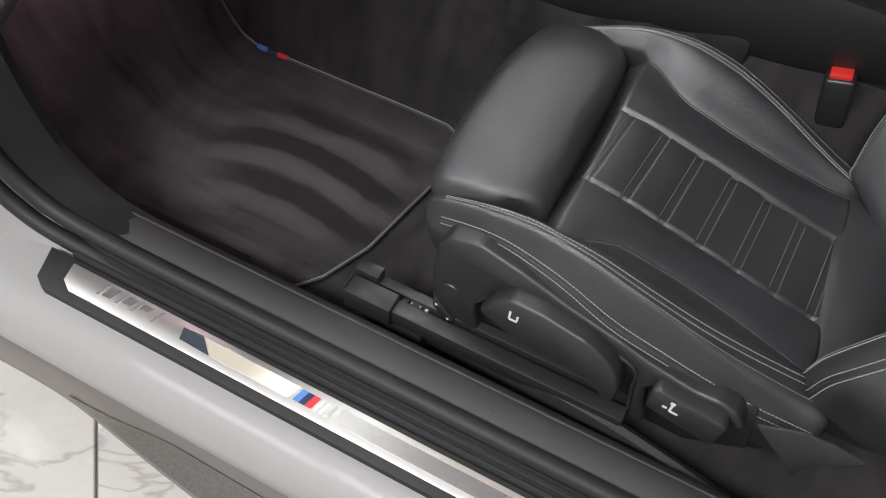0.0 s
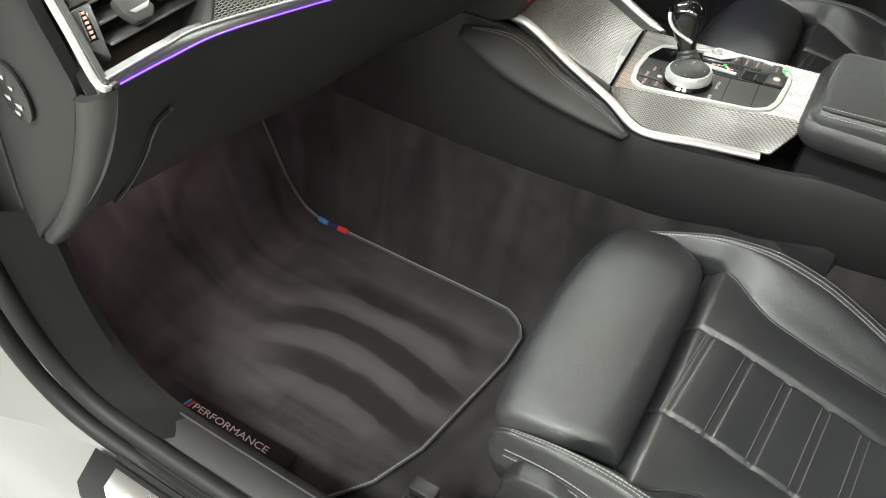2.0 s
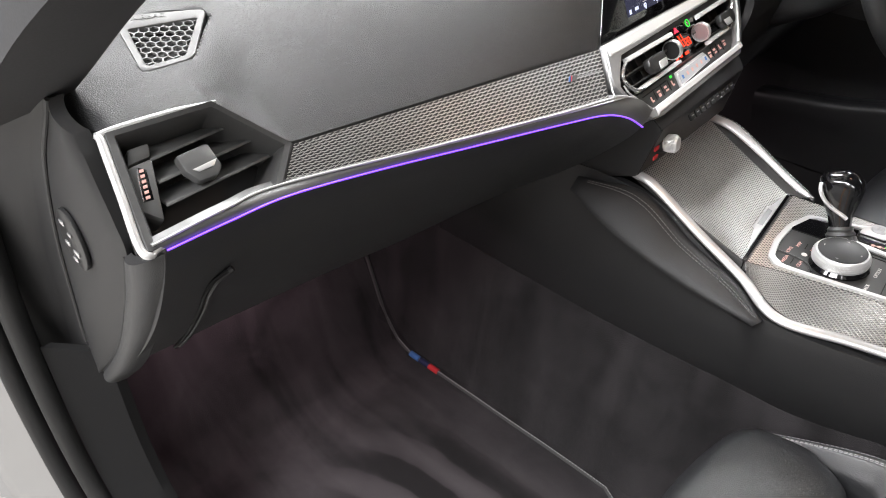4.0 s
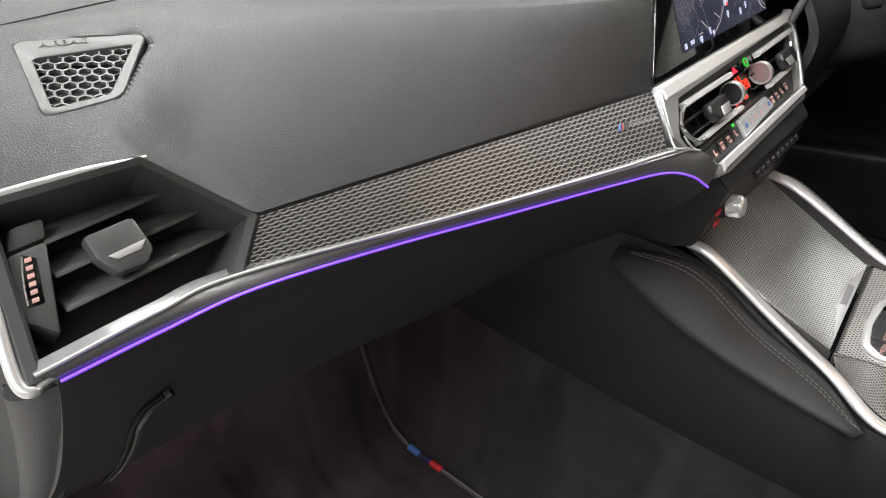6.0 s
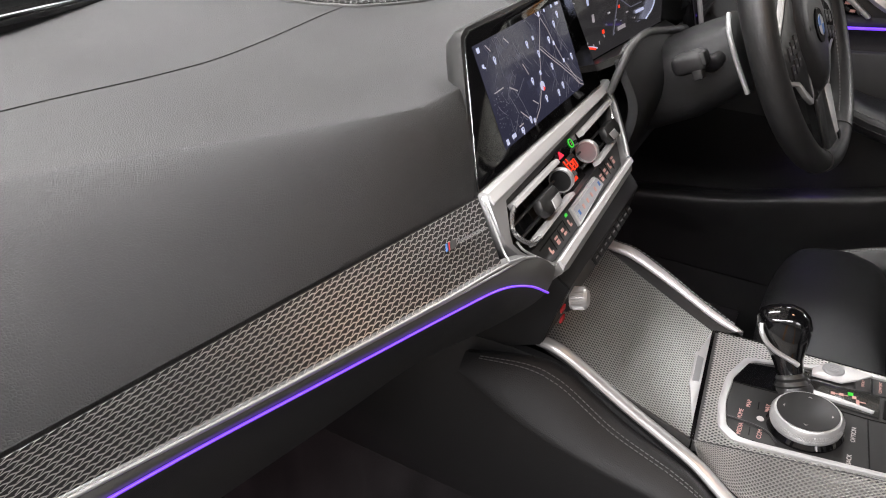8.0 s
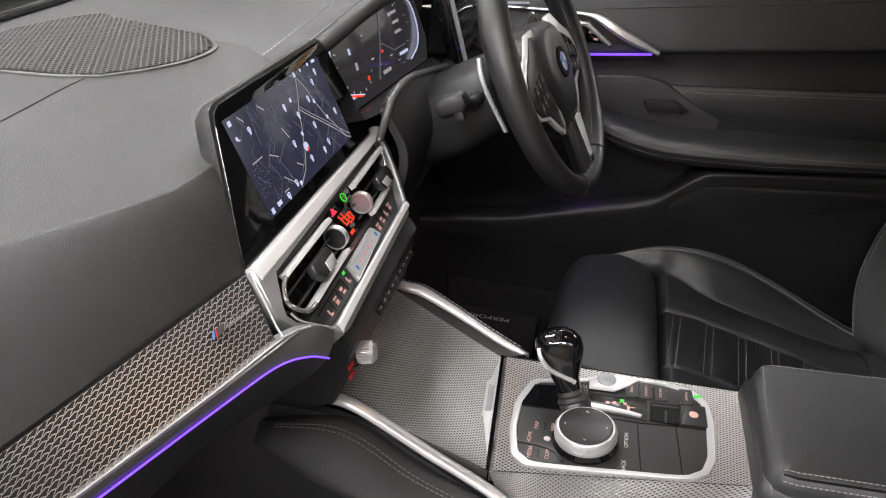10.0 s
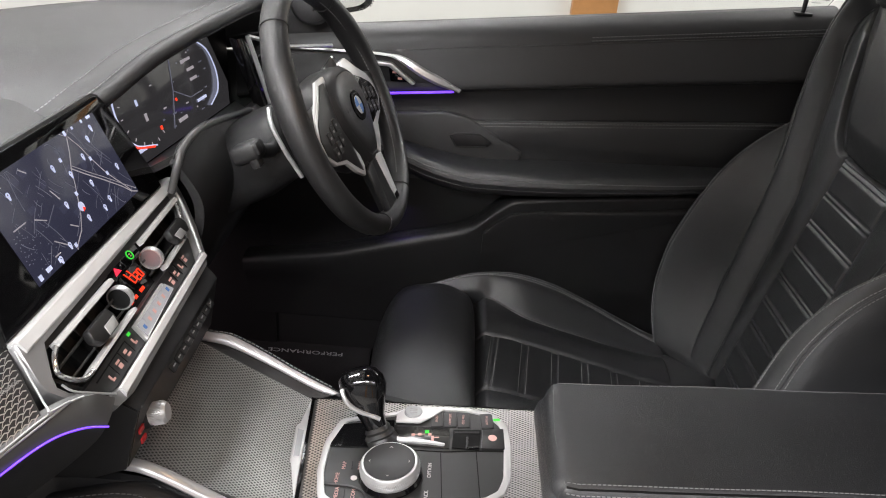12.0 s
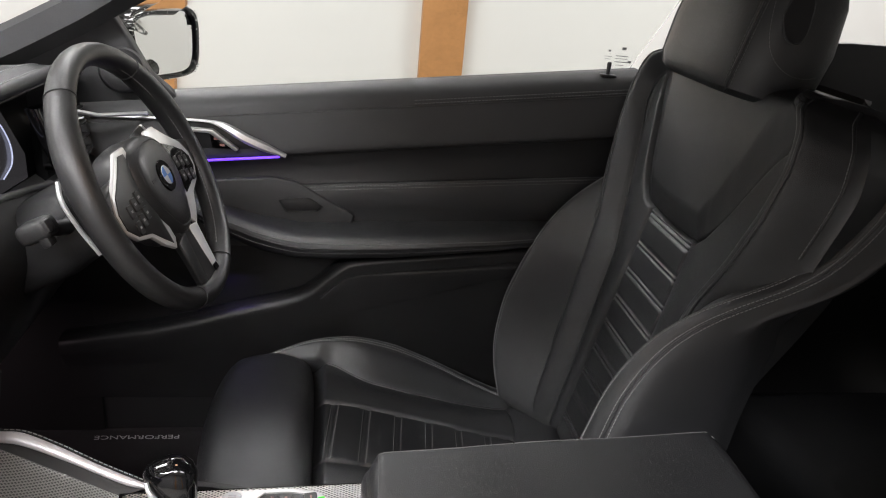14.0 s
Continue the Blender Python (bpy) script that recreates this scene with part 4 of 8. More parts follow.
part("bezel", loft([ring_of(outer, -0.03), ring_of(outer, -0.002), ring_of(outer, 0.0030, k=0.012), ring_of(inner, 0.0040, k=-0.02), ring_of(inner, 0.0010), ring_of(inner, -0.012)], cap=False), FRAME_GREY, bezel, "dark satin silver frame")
part("face", slab([stack(a, b, -0.034) for a, b in inner], -BN * 0.01), TRIM_DARK, bezel, "black recess behind the vents")


def stack_plate(points, h, thick, material, name, bevel=0.0006, label="", parent=None):
    """A plate on the stack with its face at the height h."""
    return part(name, slab([stack(a, b, h) for a, b in points], -BN * thick, bevel), material, parent or bezel, label)


def stack_bar(a0, b0, a1, b1, w, h, thick, material, name, label="", parent=None):
    """A slim rounded bar between two places of the stack."""
    p, q = stack(a0, b0, h), stack(a1, b1, h)
    d = (q - p).normalized()
    c = BN.cross(d)
    prof = [(-0.5, -1), (-0.5, -0.25), (-0.3, 0), (0.3, 0), (0.5, -0.25), (0.5, -1)]
    return part(name, loft([[e + c * (w * x) + BN * (thick * y) for x, y in prof] for e in (p, mix3(p, q, 0.5), q)]), material, parent or bezel, label)


stack_plate([(-0.160, 0.0165), (0.162, 0.0120), (0.160, 0.0205), (-0.164, 0.0235)], -0.004, 0.028, SATIN_BLACK, "upper_panel")
stack_plate([(-0.033, 0.0208), (0.040, 0.0205), (0.036, 0.0330), (-0.030, 0.0335)], -0.004, 0.028, GLOSS, "switch_panel")
stack_plate([(-0.036, 0.0335), (0.034, 0.0330), (0.032, 0.0700), (-0.036, 0.0715)], -0.0155, 0.016, GLOSS, "display", label="recessed black climate display")
stack_plate([(-0.174, 0.0710), (0.128, 0.0650), (0.101, 0.0895), (-0.138, 0.0945), (-0.160, 0.0905)], -0.004, 0.028, SATIN_BLACK, "button_panel")
for s in (-1, 1):
    d = 0.0005 * s
    for b, h in ((0.041, -0.010), (0.057, -0.014)):
        part("vent_slat", slab([stack(0.040 * s, b, h), stack((0.165 if b < 0.05 else 0.160) * s, b, h), stack((0.160 if b < 0.05 else 0.154) * s, b + 0.005, h - 0.020), stack(0.040 * s, b + 0.005, h - 0.020)], BE * 0.0024, 0.0006), VENT_GREY, bezel)
    for k in range(4):
        part("vent_vane", slab([stack((0.070 + 0.026 * k) * s, 0.026, -0.026), stack((0.0725 + 0.026 * k) * s, 0.026, -0.026), stack((0.0725 + 0.026 * k) * s, 0.066, -0.026), stack((0.070 + 0.026 * k) * s, 0.066, -0.026)], -BN * 0.008), SATIN_BLACK, bezel)
    stack_bar(0.0425 * s, 0.0265 - 0.002 * (s > 0), 0.1580 * s, 0.0258 - 0.003 * (s > 0), 0.0062, 0.0052, 0.009, BRIGHT, "vent_bar", "bright silver vent bar")
    part("vent_hook", tube([stack(x * s, y, h) for x, y, h in ((0.158, 0.0265, 0.002), (0.170, 0.0325, 0.001), (0.1785, 0.0435, 0.0), (0.171, 0.058, 0.0), (0.161, 0.0645, 0.001), (0.150, 0.0655, 0.0015))] if s < 0 else [stack(x, y, h) for x, y, h in ((0.154, 0.0225, 0.002), (0.151, 0.030, 0.002), (0.137, 0.044, 0.001), (0.127, 0.053, 0.001), (0.118, 0.0585, 0.001), (0.108, 0.0610, 0.001))], 0.0024, 8, n=30), CHROME, bezel, "curved silver vent end")
    stack_bar(0.046 * s, 0.0635, (0.158 if s < 0 else 0.112) * s, 0.0655 if s < 0 else 0.0615, 0.0050, 0.0020, 0.010, BRIGHT, "vent_bar", "bright silver vent bar")
    tab = part("vent_tab", slab([stack(x * s, y, -0.001) for x, y in ((0.086, 0.0375), (0.126, 0.0375), (0.130, 0.0480), (0.122, 0.0580), (0.090, 0.0580), (0.083, 0.0480))], BN * 0.0105, 0.0026), SATIN_BLACK, bezel, "black vent slider")
    part("tab_insert", slab([stack(x * s if s < 0 else x * s, y, 0.0092) for x, y in ((0.088, 0.0470), (0.108, 0.0470), (0.111, 0.0565), (0.092, 0.0565))], BN * 0.0014, 0.0005), SILVER, tab, "satin silver insert")
    roller = Matrix.Translation(stack(0.0435 * s, 0.0455, -0.004)) @ STACK_M @ Matrix.Rotation(radians(90), 4, "Y")
    # twin rollers: the left one's shaded face is put into a black colour
    knob = part("dial_knob", lathe([(0.0, 0.0022), (0.0098, 0.0022), (0.0106, 0.0022), (0.0107, 0.0023), (0.0111, 0.0034), (0.0112, 0.0035), (0.0120, 0.0035), (0.0120, -0.0035), (0.0112, -0.0035), (0.0111, -0.0034), (0.0107, -0.0023), (0.0106, -0.0022), (0.0098, -0.0022), (0.0, -0.0022)], roller, 40), (PEARL if s > 0 else SATIN_BLACK), bezel, "thumb roller of the vent")
    part("knob_ring", hoop([(0.0114, 0.0035), (0.0115, 0.0037), (0.0129, 0.0037), (0.0131, 0.0035), (0.0132, 0.0032), (0.0132, -0.0032), (0.0131, -0.0035), (0.0129, -0.0037), (0.0115, -0.0037), (0.0114, -0.0035)], roller, 40), SILVER, knob, "knurled silver rim")


def digit(a, b, w, h, segs, material):
    """A seven-segment figure."""
    t = w * 0.26
    bms = []
    for k in segs:
        ca, cb, sa, sb = {"t": (0, 0, w, t), "m": (0, h / 2, w, t), "b": (0, h, w, t), "l": (-w / 2, h / 4, t, h / 2), "r": (w / 2, h / 4, t, h / 2), "e": (-w / 2, 3 * h / 4, t, h / 2), "f": (w / 2, 3 * h / 4, t, h / 2)}[k]
        bms.append(box(stack(a + ca, b + cb, -0.0150), (sa, sb, 0.0006), 0.0, 1, STACK_M))
    part("red_figure", join(*bms), material, bezel, "glowing red figure")


for a0, b0 in ((-0.0250, 0.0465), (0.0170, 0.0430)):
    digit(a0, b0, 0.0052, 0.0095, "tmber", RED_GLOW)
    digit(a0 + 0.0078, b0, 0.0052, 0.0095, "tblref", RED_GLOW)
part("red_figure", tube([stack(0.001, 0.0330, -0.0150), stack(0.0095, 0.0330, -0.0150), stack(0.0115, 0.0420, -0.0150), stack(0.0035, 0.0420, -0.0150), stack(0.001, 0.0330, -0.0150)], 0.0008, 6), RED_GLOW, bezel, "glowing red figure")
part("red_figure", tube([stack(0.0115, 0.0420, -0.0150), stack(0.0125, 0.0500, -0.0150), stack(0.0055, 0.0510, -0.0150), stack(0.0035, 0.0420, -0.0150)], 0.0008, 6), RED_GLOW, bezel, "glowing red figure")
for a, w in ((-0.023, 0.006), (-0.011, 0.006), (0.006, 0.010)):
    part("red_mark", box(stack(a, 0.0605, -0.0150), (w, 0.0036, 0.0006), 0.0, 1, STACK_M), RED_GLOW, bezel)
part("hazard_button", slab([stack(-0.0245, 0.0290, -0.0036), stack(-0.0115, 0.0290, -0.0036), stack(-0.0180, 0.0215, -0.0036)], BN * 0.001), mat("red_hazard", (0.5, 0.02, 0.04), 0.4, emit=(1.0, 0.03, 0.08), power=0.9), bezel, "red hazard warning triangle")
part("green_ring", hoop([(0.0043, 0.0), (0.0055, 0.0), (0.0055, 0.0008), (0.0043, 0.0008)], Matrix.Translation(stack(0.0185, 0.0250, -0.0038)) @ STACK_M, 24), GREEN_GLOW, bezel)
for dx, dz in ((0.0, -0.001), (0.0006, 0.0015)):
    part("green_mark", box(stack(0.0185 + dx, 0.0250 + dz, -0.0034), (0.0028, 0.0012, 0.0005), 0, 1, STACK_M), AMBER_ICON, bezel)
climate = stack_plate([(-0.066, 0.0722), (0.018, 0.0700), (0.027, 0.0850), (-0.068, 0.0925)], -0.0005, 0.005, SILVER, "climate_panel", 0.0008, "silver framed climate button strip")
PALE_KEY = mat("pale_key", (0.40, 0.41, 0.43), 0.4, vary=0.06, vary_size=60)
for k in range(6):
    a0, a1 = -0.0625 + 0.0138 * k, -0.0495 + 0.0138 * k
    key = stack_plate([(a0, 0.0748 - 0.0003 * k), (a1, 0.0744 - 0.0003 * k), (a1 + 0.001 + 0.001 * k, 0.0893 - 0.0010 * k), (a0 + 0.001 * k - 0.001, 0.0899 - 0.0010 * k)], 0.0002, 0.0008, PALE_KEY, "climate_key", 0.0)
    part("key_mark", box(stack((a0 + a1) / 2 + 0.0006 * k, 0.0822 - 0.0006 * k, 0.0004), (0.0042, 0.0050, 0.0004), 0, 1, STACK_M), (BLUE_TAB if k in (0, 5) else AMBER_ICON), key)


def button_icon(a, b, k):
    """Seat, screen and word marks of the climate keys, as small plain shapes."""
    if k % 3 == 0:
        bits = ((-0.0012, -0.0016, 0.0024, 0.0050), (0.0008, 0.0022, 0.0050, 0.0022))
    elif k % 3 == 1:
        bits = ((0, -0.0030, 0.0075, 0.0022), (0, 0.0018, 0.0060, 0.0044))
    else:
        bits = ((-0.0010, -0.0022, 0.0060, 0.0030), (0.0010, 0.0025, 0.0066, 0.0024))
    return join(*[box(stack(a + da, b + db, -0.0036), (wa, wb, 0.0006), 0, 1, STACK_M) for da, db, wa, wb in bits])


for k, (a, b) in enumerate(((-0.1365, 0.0850), (-0.1165, 0.0835), (-0.0975, 0.0830), (-0.0785, 0.0825), (0.0385, 0.0795), (0.0550, 0.0785), (0.0715, 0.0778), (0.0880, 0.0765))):
    part("button_icon", button_icon(a, b, k), AMBER_ICON, bezel)
for a in (-0.1265, -0.1070, -0.0880, 0.0468, 0.0632, 0.0798):
    part("button_gap", box(stack(a, 0.0815 if a < 0 else 0.0775, -0.0040), (0.0008, 0.0150, 0.0010), 0, 1, STACK_M), PITCH, bezel)
part("green_lamp", box(stack(-0.0776, 0.0735, -0.0030), (0.0060, 0.0034, 0.001), 0.0005, 1, STACK_M), GREEN_GLOW, bezel)
stack_plate([(-0.153, 0.0750), (-0.090, 0.0738), (-0.090, 0.0752), (-0.154, 0.0765)], -0.0036, 0.001, PITCH, "panel_slot", 0.0)


# housing below the frame down to the tray
def under(u, v):
    a = lerp(-0.150, 0.112, u)
    top = stack(a, 0.106 - 0.004 * u, -0.004)
    edge = stack(lerp(-0.144, 0.108, u), 0.124, -0.004)
    low = V((0.093, lerp(-0.122, 0.135, u), 0.862))
    if v < 0.3:
        return mix3(top, edge, v / 0.3) + V((0.004, 0, -0.004)) * math.sin(math.pi * v / 0.3)
    return mix3(edge, low, (v - 0.3) / 0.7)


part("lower_housing", sheet(under, 24, 20, (-0.02, 0, 0)), TRIM_DARK, bezel)


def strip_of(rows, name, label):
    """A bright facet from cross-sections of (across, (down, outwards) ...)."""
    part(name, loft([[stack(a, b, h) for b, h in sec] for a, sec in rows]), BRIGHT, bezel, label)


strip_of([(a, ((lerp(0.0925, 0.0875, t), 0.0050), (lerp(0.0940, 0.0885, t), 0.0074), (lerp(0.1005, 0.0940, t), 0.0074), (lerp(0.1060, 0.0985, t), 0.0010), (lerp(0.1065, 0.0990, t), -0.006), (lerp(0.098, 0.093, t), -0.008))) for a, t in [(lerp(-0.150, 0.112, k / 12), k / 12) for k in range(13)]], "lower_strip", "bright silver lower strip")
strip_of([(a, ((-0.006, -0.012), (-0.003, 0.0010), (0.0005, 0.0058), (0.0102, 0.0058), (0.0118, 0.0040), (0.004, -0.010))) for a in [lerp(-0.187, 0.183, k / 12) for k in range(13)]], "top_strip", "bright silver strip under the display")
part("side_edge", tube([stack(a, b, 0.0046) for a, b in ((0.164, 0.014), (0.166, 0.020), (0.156, 0.036), (0.134, 0.062), (0.111, 0.086))], 0.0020, 8, n=30), SILVER, bezel, "bright inner edge of the frame")
part("side_edge", tube([stack(a, b, 0.0046) for a, b in ((-0.190, 0.050), (-0.187, 0.061), (-0.172, 0.078), (-0.157, 0.0935))], 0.0011, 8, n=20), SILVER, bezel)
for s, ya, yb in ((-1, -0.150, -0.122), (1, 0.112, 0.135)):
    part("housing_side", slab([stack(ya, 0.10, -0.006), stack(ya * 0.95, 0.124, -0.005), V((0.092, yb, 0.862)), V((-0.05, yb, 0.80)), V((-0.06, ya * 1.05, 1.02)), stack(ya * 1.1, 0.03, -0.03)], (0, 0.004 * s, 0)), TRIM_DARK, bezel)
for k in range(9):
    u = 0.36 + 0.062 * k
    p = under(u, 0.44)
    key = part("drive_key", box(p + V((0.002, 0, 0)), (0.014, 0.013, 0.004), 0.001, 1, STACK_M), SATIN_BLACK, bezel)
    part("key_mark", box(p + V((0.0042, 0, 0.001)), (0.006, 0.0014, 0.0008), 0, 1, STACK_M), GREY_ICON, key)
KNOB_M = Matrix.Translation((0.104, -0.0905, 0.903)) @ Matrix.Rotation(radians(8), 4, "Z") @ Matrix.Rotation(radians(78), 4, "Y")
part("knob_seat", lathe([(0.0, 0.004), (0.0125, 0.004), (0.0145, 0.0), (0.0145, -0.012), (0.0, -0.012)], KNOB_M, 28), TRIM_DARK, bezel)
volume = part("small_knob", lathe([(0.0, 0.0215), (0.0088, 0.0215), (0.0108, 0.0190), (0.0114, 0.004), (0.0, 0.004)], KNOB_M, 32), SILVER, bezel, "small satin silver rotary knob")
bm = bmesh.new()
for k in range(44):
    a = 2 * math.pi * k / 44
    vs = [bm.verts.new(KNOB_M @ V((0.0114 * math.cos(a + t), 0.0114 * math.sin(a + t), h))) for t, h in ((-0.035, 0.006), (0.035, 0.006), (0.035, 0.0185), (-0.035, 0.0185))]
    top = [bm.verts.new(KNOB_M @ V((0.0121 * math.cos(a), 0.0121 * math.sin(a), h))) for h in (0.007, 0.0175)]
    for f in ((vs[0], vs[1], top[0]), (vs[1], vs[2], top[1], top[0]), (vs[2], vs[3], top[1]), (vs[3], vs[0], top[0], top[1])):
        bm.faces.new(f)
part("knurling", bm, SILVER, volume)
for k in range(2):
    part("key_mark", box(V((0.1075, -0.1135 + 0.002 * k, 0.905 - 0.014 * k)), (0.002, 0.010, 0.0055), 0, 1), RED_TAB, bezel)

# ---- centre display ----
SO, SN = V((0.031, 0.003, 1.056)), V((0.915, 0.0, 0.403)).normalized()
SY = V((0, 1, 0))
SU = SN.cross(SY).normalized()
if SU.z < 0:
    SU = -SU
SM = Matrix((SY, SU, SN)).transposed().to_4x4()


def scr(a, b, h=0.0):
    return SO + SY * a + SU * b + SN * h


screen = thing("centre_display", "glossy black central display showing a dark navigation map", "display", scr(0, -0.01))
glass_out = [(-0.176, -0.015), (-0.172, -0.004), (-0.120, 0.098), (-0.113, 0.109), (-0.102, 0.1135), (0.128, 0.1135), (0.139, 0.109), (0.144, 0.098), (0.161, 0.004), (0.161, -0.015)]
part("display_glass", slab([scr(a, b, 0.0) for a, b in glass_out], -SN * 0.008, 0.001), GLOSS, screen, "glossy black display glass")
part("display_housing", loft([[scr(a * k, 0.046 + (b - 0.046) * k2, h) for a, b in glass_out] for k, k2, h in ((1.0, 1.0, -0.002), (1.022, 1.045, -0.003), (1.024, 1.05, -0.014), (0.98, 0.98, -0.024))]), SATIN_BLACK, screen)
MAPW, MAPH = 0.1095, 0.0995
map_picture = part("map_picture", slab([scr(-MAPW, 0.000, 0.0004), scr(MAPW, 0.000, 0.0004), scr(MAPW, MAPH, 0.0004), scr(-MAPW, MAPH, 0.0004)], SN * 0.0002), SCREEN, screen, "dark blue navigation map picture")


def on_map(u, v, h=0.0009):
    return scr(lerp(-MAPW, MAPW, u), MAPH * v, h)


def road(points, w, material, name="map_road", h=0.0009):
    bm = bmesh.new()
    pts = [on_map(u, v, h) for u, v in points]
    prev = None
    for i, p in enumerate(pts):
        d = (pts[min(i + 1, len(pts) - 1)] - pts[max(i - 1, 0)]).normalized()
        s = SN.cross(d).normalized() * w * 0.5
        cur = (bm.verts.new(p + s), bm.verts.new(p - s))
        if prev:
            bm.faces.new((prev[0], cur[0], cur[1], prev[1]))
        prev = cur
    part(name, bm, material, map_picture, smooth=False)


MAIN_W = 0.0013
road([(0.70, 0.93), (0.66, 0.80), (0.60, 0.645), (0.565, 0.51), (0.525, 0.38), (0.48, 0.24), (0.425, 0.12), (0.34, 0.03), (0.33, 0.0)], MAIN_W, ROAD_LIT)
road([(0.71, 0.93), (0.75, 0.79), (0.78, 0.62), (0.83, 0.40), (0.90, 0.20), (0.95, 0.05)], MAIN_W, ROAD_LIT)
road([(0.60, 0.66), (0.68, 0.52), (0.78, 0.36), (0.89, 0.17), (0.94, 0.06), (0.99, 0.01)], MAIN_W, ROAD_LIT)
road([(0.62, 0.67), (0.70, 0.53), (0.80, 0.37), (0.91, 0.18), (0.99, 0.05)], 0.0008, ROAD_LIT)
road([(0.66, 1.0), (0.70, 0.94), (0.74, 0.99)], 0.0007, ROAD_LIT)
rnd = random.Random(4)
for k in range(70):
    u, v = rnd.uniform(0.04, 0.96), rnd.uniform(0.05, 0.95)
    ang = rnd.choice((0.5, 0.62, 2.1, 2.2, 1.4)) + rnd.uniform(-0.15, 0.15)
    ln = rnd.uniform(0.03, 0.14)
    bend = rnd.uniform(-0.03, 0.03)
    road([(max(0.01, min(0.99, u + t * ln * math.cos(ang) + bend * (0.25 - t * t))), max(0.02, min(0.98, v + t * 2.4 * ln * math.sin(ang)))) for t in (-0.5, -0.25, 0.0, 0.25, 0.5)], rnd.choice((0.0004, 0.0006, 0.0008)), ROAD_DIM)


def map_pin(u, v):
    """A drop-shaped place mark with a dark dot."""
    pts = []
    for k in range(14):
        a = 2 * math.pi * k / 14
        pts.append((0.0026 * math.sin(a), 0.0028 * math.cos(a) * (1.9 if math.cos(a) < -0.85 else 1)))
    c = (lerp(-MAPW, MAPW, u), MAPH * v)
    pin = part("map_pin", slab([scr(c[0] + x, c[1] + y, 0.0011) for x, y in pts], SN * 0.0002), PIN_LIT, map_picture, smooth=False)
    part("pin_dot", box(scr(c[0], c[1] + 0.0003, 0.0014), (0.0012, 0.0013, 0.0002), 0, 1, SM), SCREEN, pin)


for u, v in ((0.145, 0.80), (0.486, 0.77), (0.577, 0.62), (0.730, 0.69), (0.84, 0.81), (0.91, 0.885), (0.94, 0.39), (0.68, 0.425), (0.74, 0.175), (0.67, 0.135), (0.43, 0.415), (0.52, 0.17), (0.30, 0.095), (0.20, 0.053)):
    map_pin(u, v)
for u, v in ((0.835, 0.39), (0.775, 0.62), (0.565, 0.785), (0.535, 0.43), (0.335, 0.05)):
    part("road_shield", box(on_map(u, v, 0.0011), (0.0040, 0.0042, 0.0003), 0, 1, SM), PIN_LIT, map_picture)
part("position_ring", lathe([(0.0036, 0.0), (0.0050, 0.0), (0.0050, 0.0003), (0.0036, 0.0003)], Matrix.Translation(on_map(0.515, 0.30, 0.0012)) @ SM, 24), PIN_LIT, map_picture)
part("position_arrow", slab([on_map(0.520, 0.265, 0.0013) + SY * dx + SU * dy for dx, dy in ((-0.002, -0.002), (0.0035, -0.0005), (0.0, 0.003))], SN * 0.0003), RED_GLOW, map_picture, smooth=False)
for u, v, w, h in ((0.035, 0.945, 0.0055, 0.0050), (0.035, 0.795, 0.0035, 0.0035), (0.047, 0.772, 0.0030, 0.0012), (0.035, 0.05, 0.0050, 0.0055), (0.105, 0.06, 0.0085, 0.0042), (0.19, 0.05, 0.0030, 0.0048), (0.70, 0.975, 0.0040, 0.0050), (0.775, 0.98, 0.0030, 0.0030), (0.87, 0.985, 0.0035, 0.0035), (0.94, 0.985, 0.0085, 0.0030)):
    part("screen_mark", box(on_map(u, v, 0.0010), (w, h, 0.0003), 0, 1, SM), PIN_LIT, map_picture)
for u, v, w, tilt in ((0.10, 0.52, 0.020, 0.0), (0.23, 0.45, 0.016, -0.5), (0.40, 0.55, 0.014, -1.1), (0.20, 0.10, 0.010, 0.0), (0.30, 0.90, 0.010, -0.7), (0.12, 0.92, 0.010, -0.8), (0.40, 0.20, 0.012, -0.6), (0.26, 0.16, 0.018, -0.7)):
    part("map_name_bar", box(on_map(u, v, 0.0010), (w, 0.0011, 0.0003), 0, 1, SM @ Matrix.Rotation(tilt, 4, "Z")), ROAD_LIT, map_picture)
rnd = random.Random(12)
for k in range(60):
    u, v = rnd.uniform(0.02, 0.24), rnd.uniform(0.10, 0.50)
    part("map_speck", box(on_map(u, v), (0.0012, 0.0007, 0.0002), 0, 1, SM), ROAD_DIM, map_picture)
for k in range(14):
    u, v = rnd.uniform(0.1, 0.9), rnd.uniform(0.1, 0.9)
    part("map_area", slab([on_map(u + dx, v + dy, 0.0006) for dx, dy in ((0, 0), (rnd.uniform(0.03, 0.07), 0.02), (rnd.uniform(0.03, 0.06), rnd.uniform(0.06, 0.12)), (-0.01, rnd.uniform(0.05, 0.10)))], SN * 0.0001), MAP_AREA, map_picture, smooth=False)


# ---- centre console ----
console = thing("centre_console", "black centre console with woven aluminium panels and silver rails", "centre console", (0.35, 0, 0.3))
A0, A1 = V((0.098, -0.108, 0.852)), V((0.088, 0.112, 0.852))       # tray, front
B0, B1 = V((0.254, -0.112, 0.797)), V((0.237, 0.082, 0.797))       # tray, rear (slide line)


def tray(u, v):
    p = quad(A0, B0, B1, A1)(u, v)
    return p - V((0, 0, 0.012)) * math.sin(math.pi * max(0.0, u)) ** 0.7 * math.sin(math.pi * min(1.0, max(0.0, v))) ** 0.6


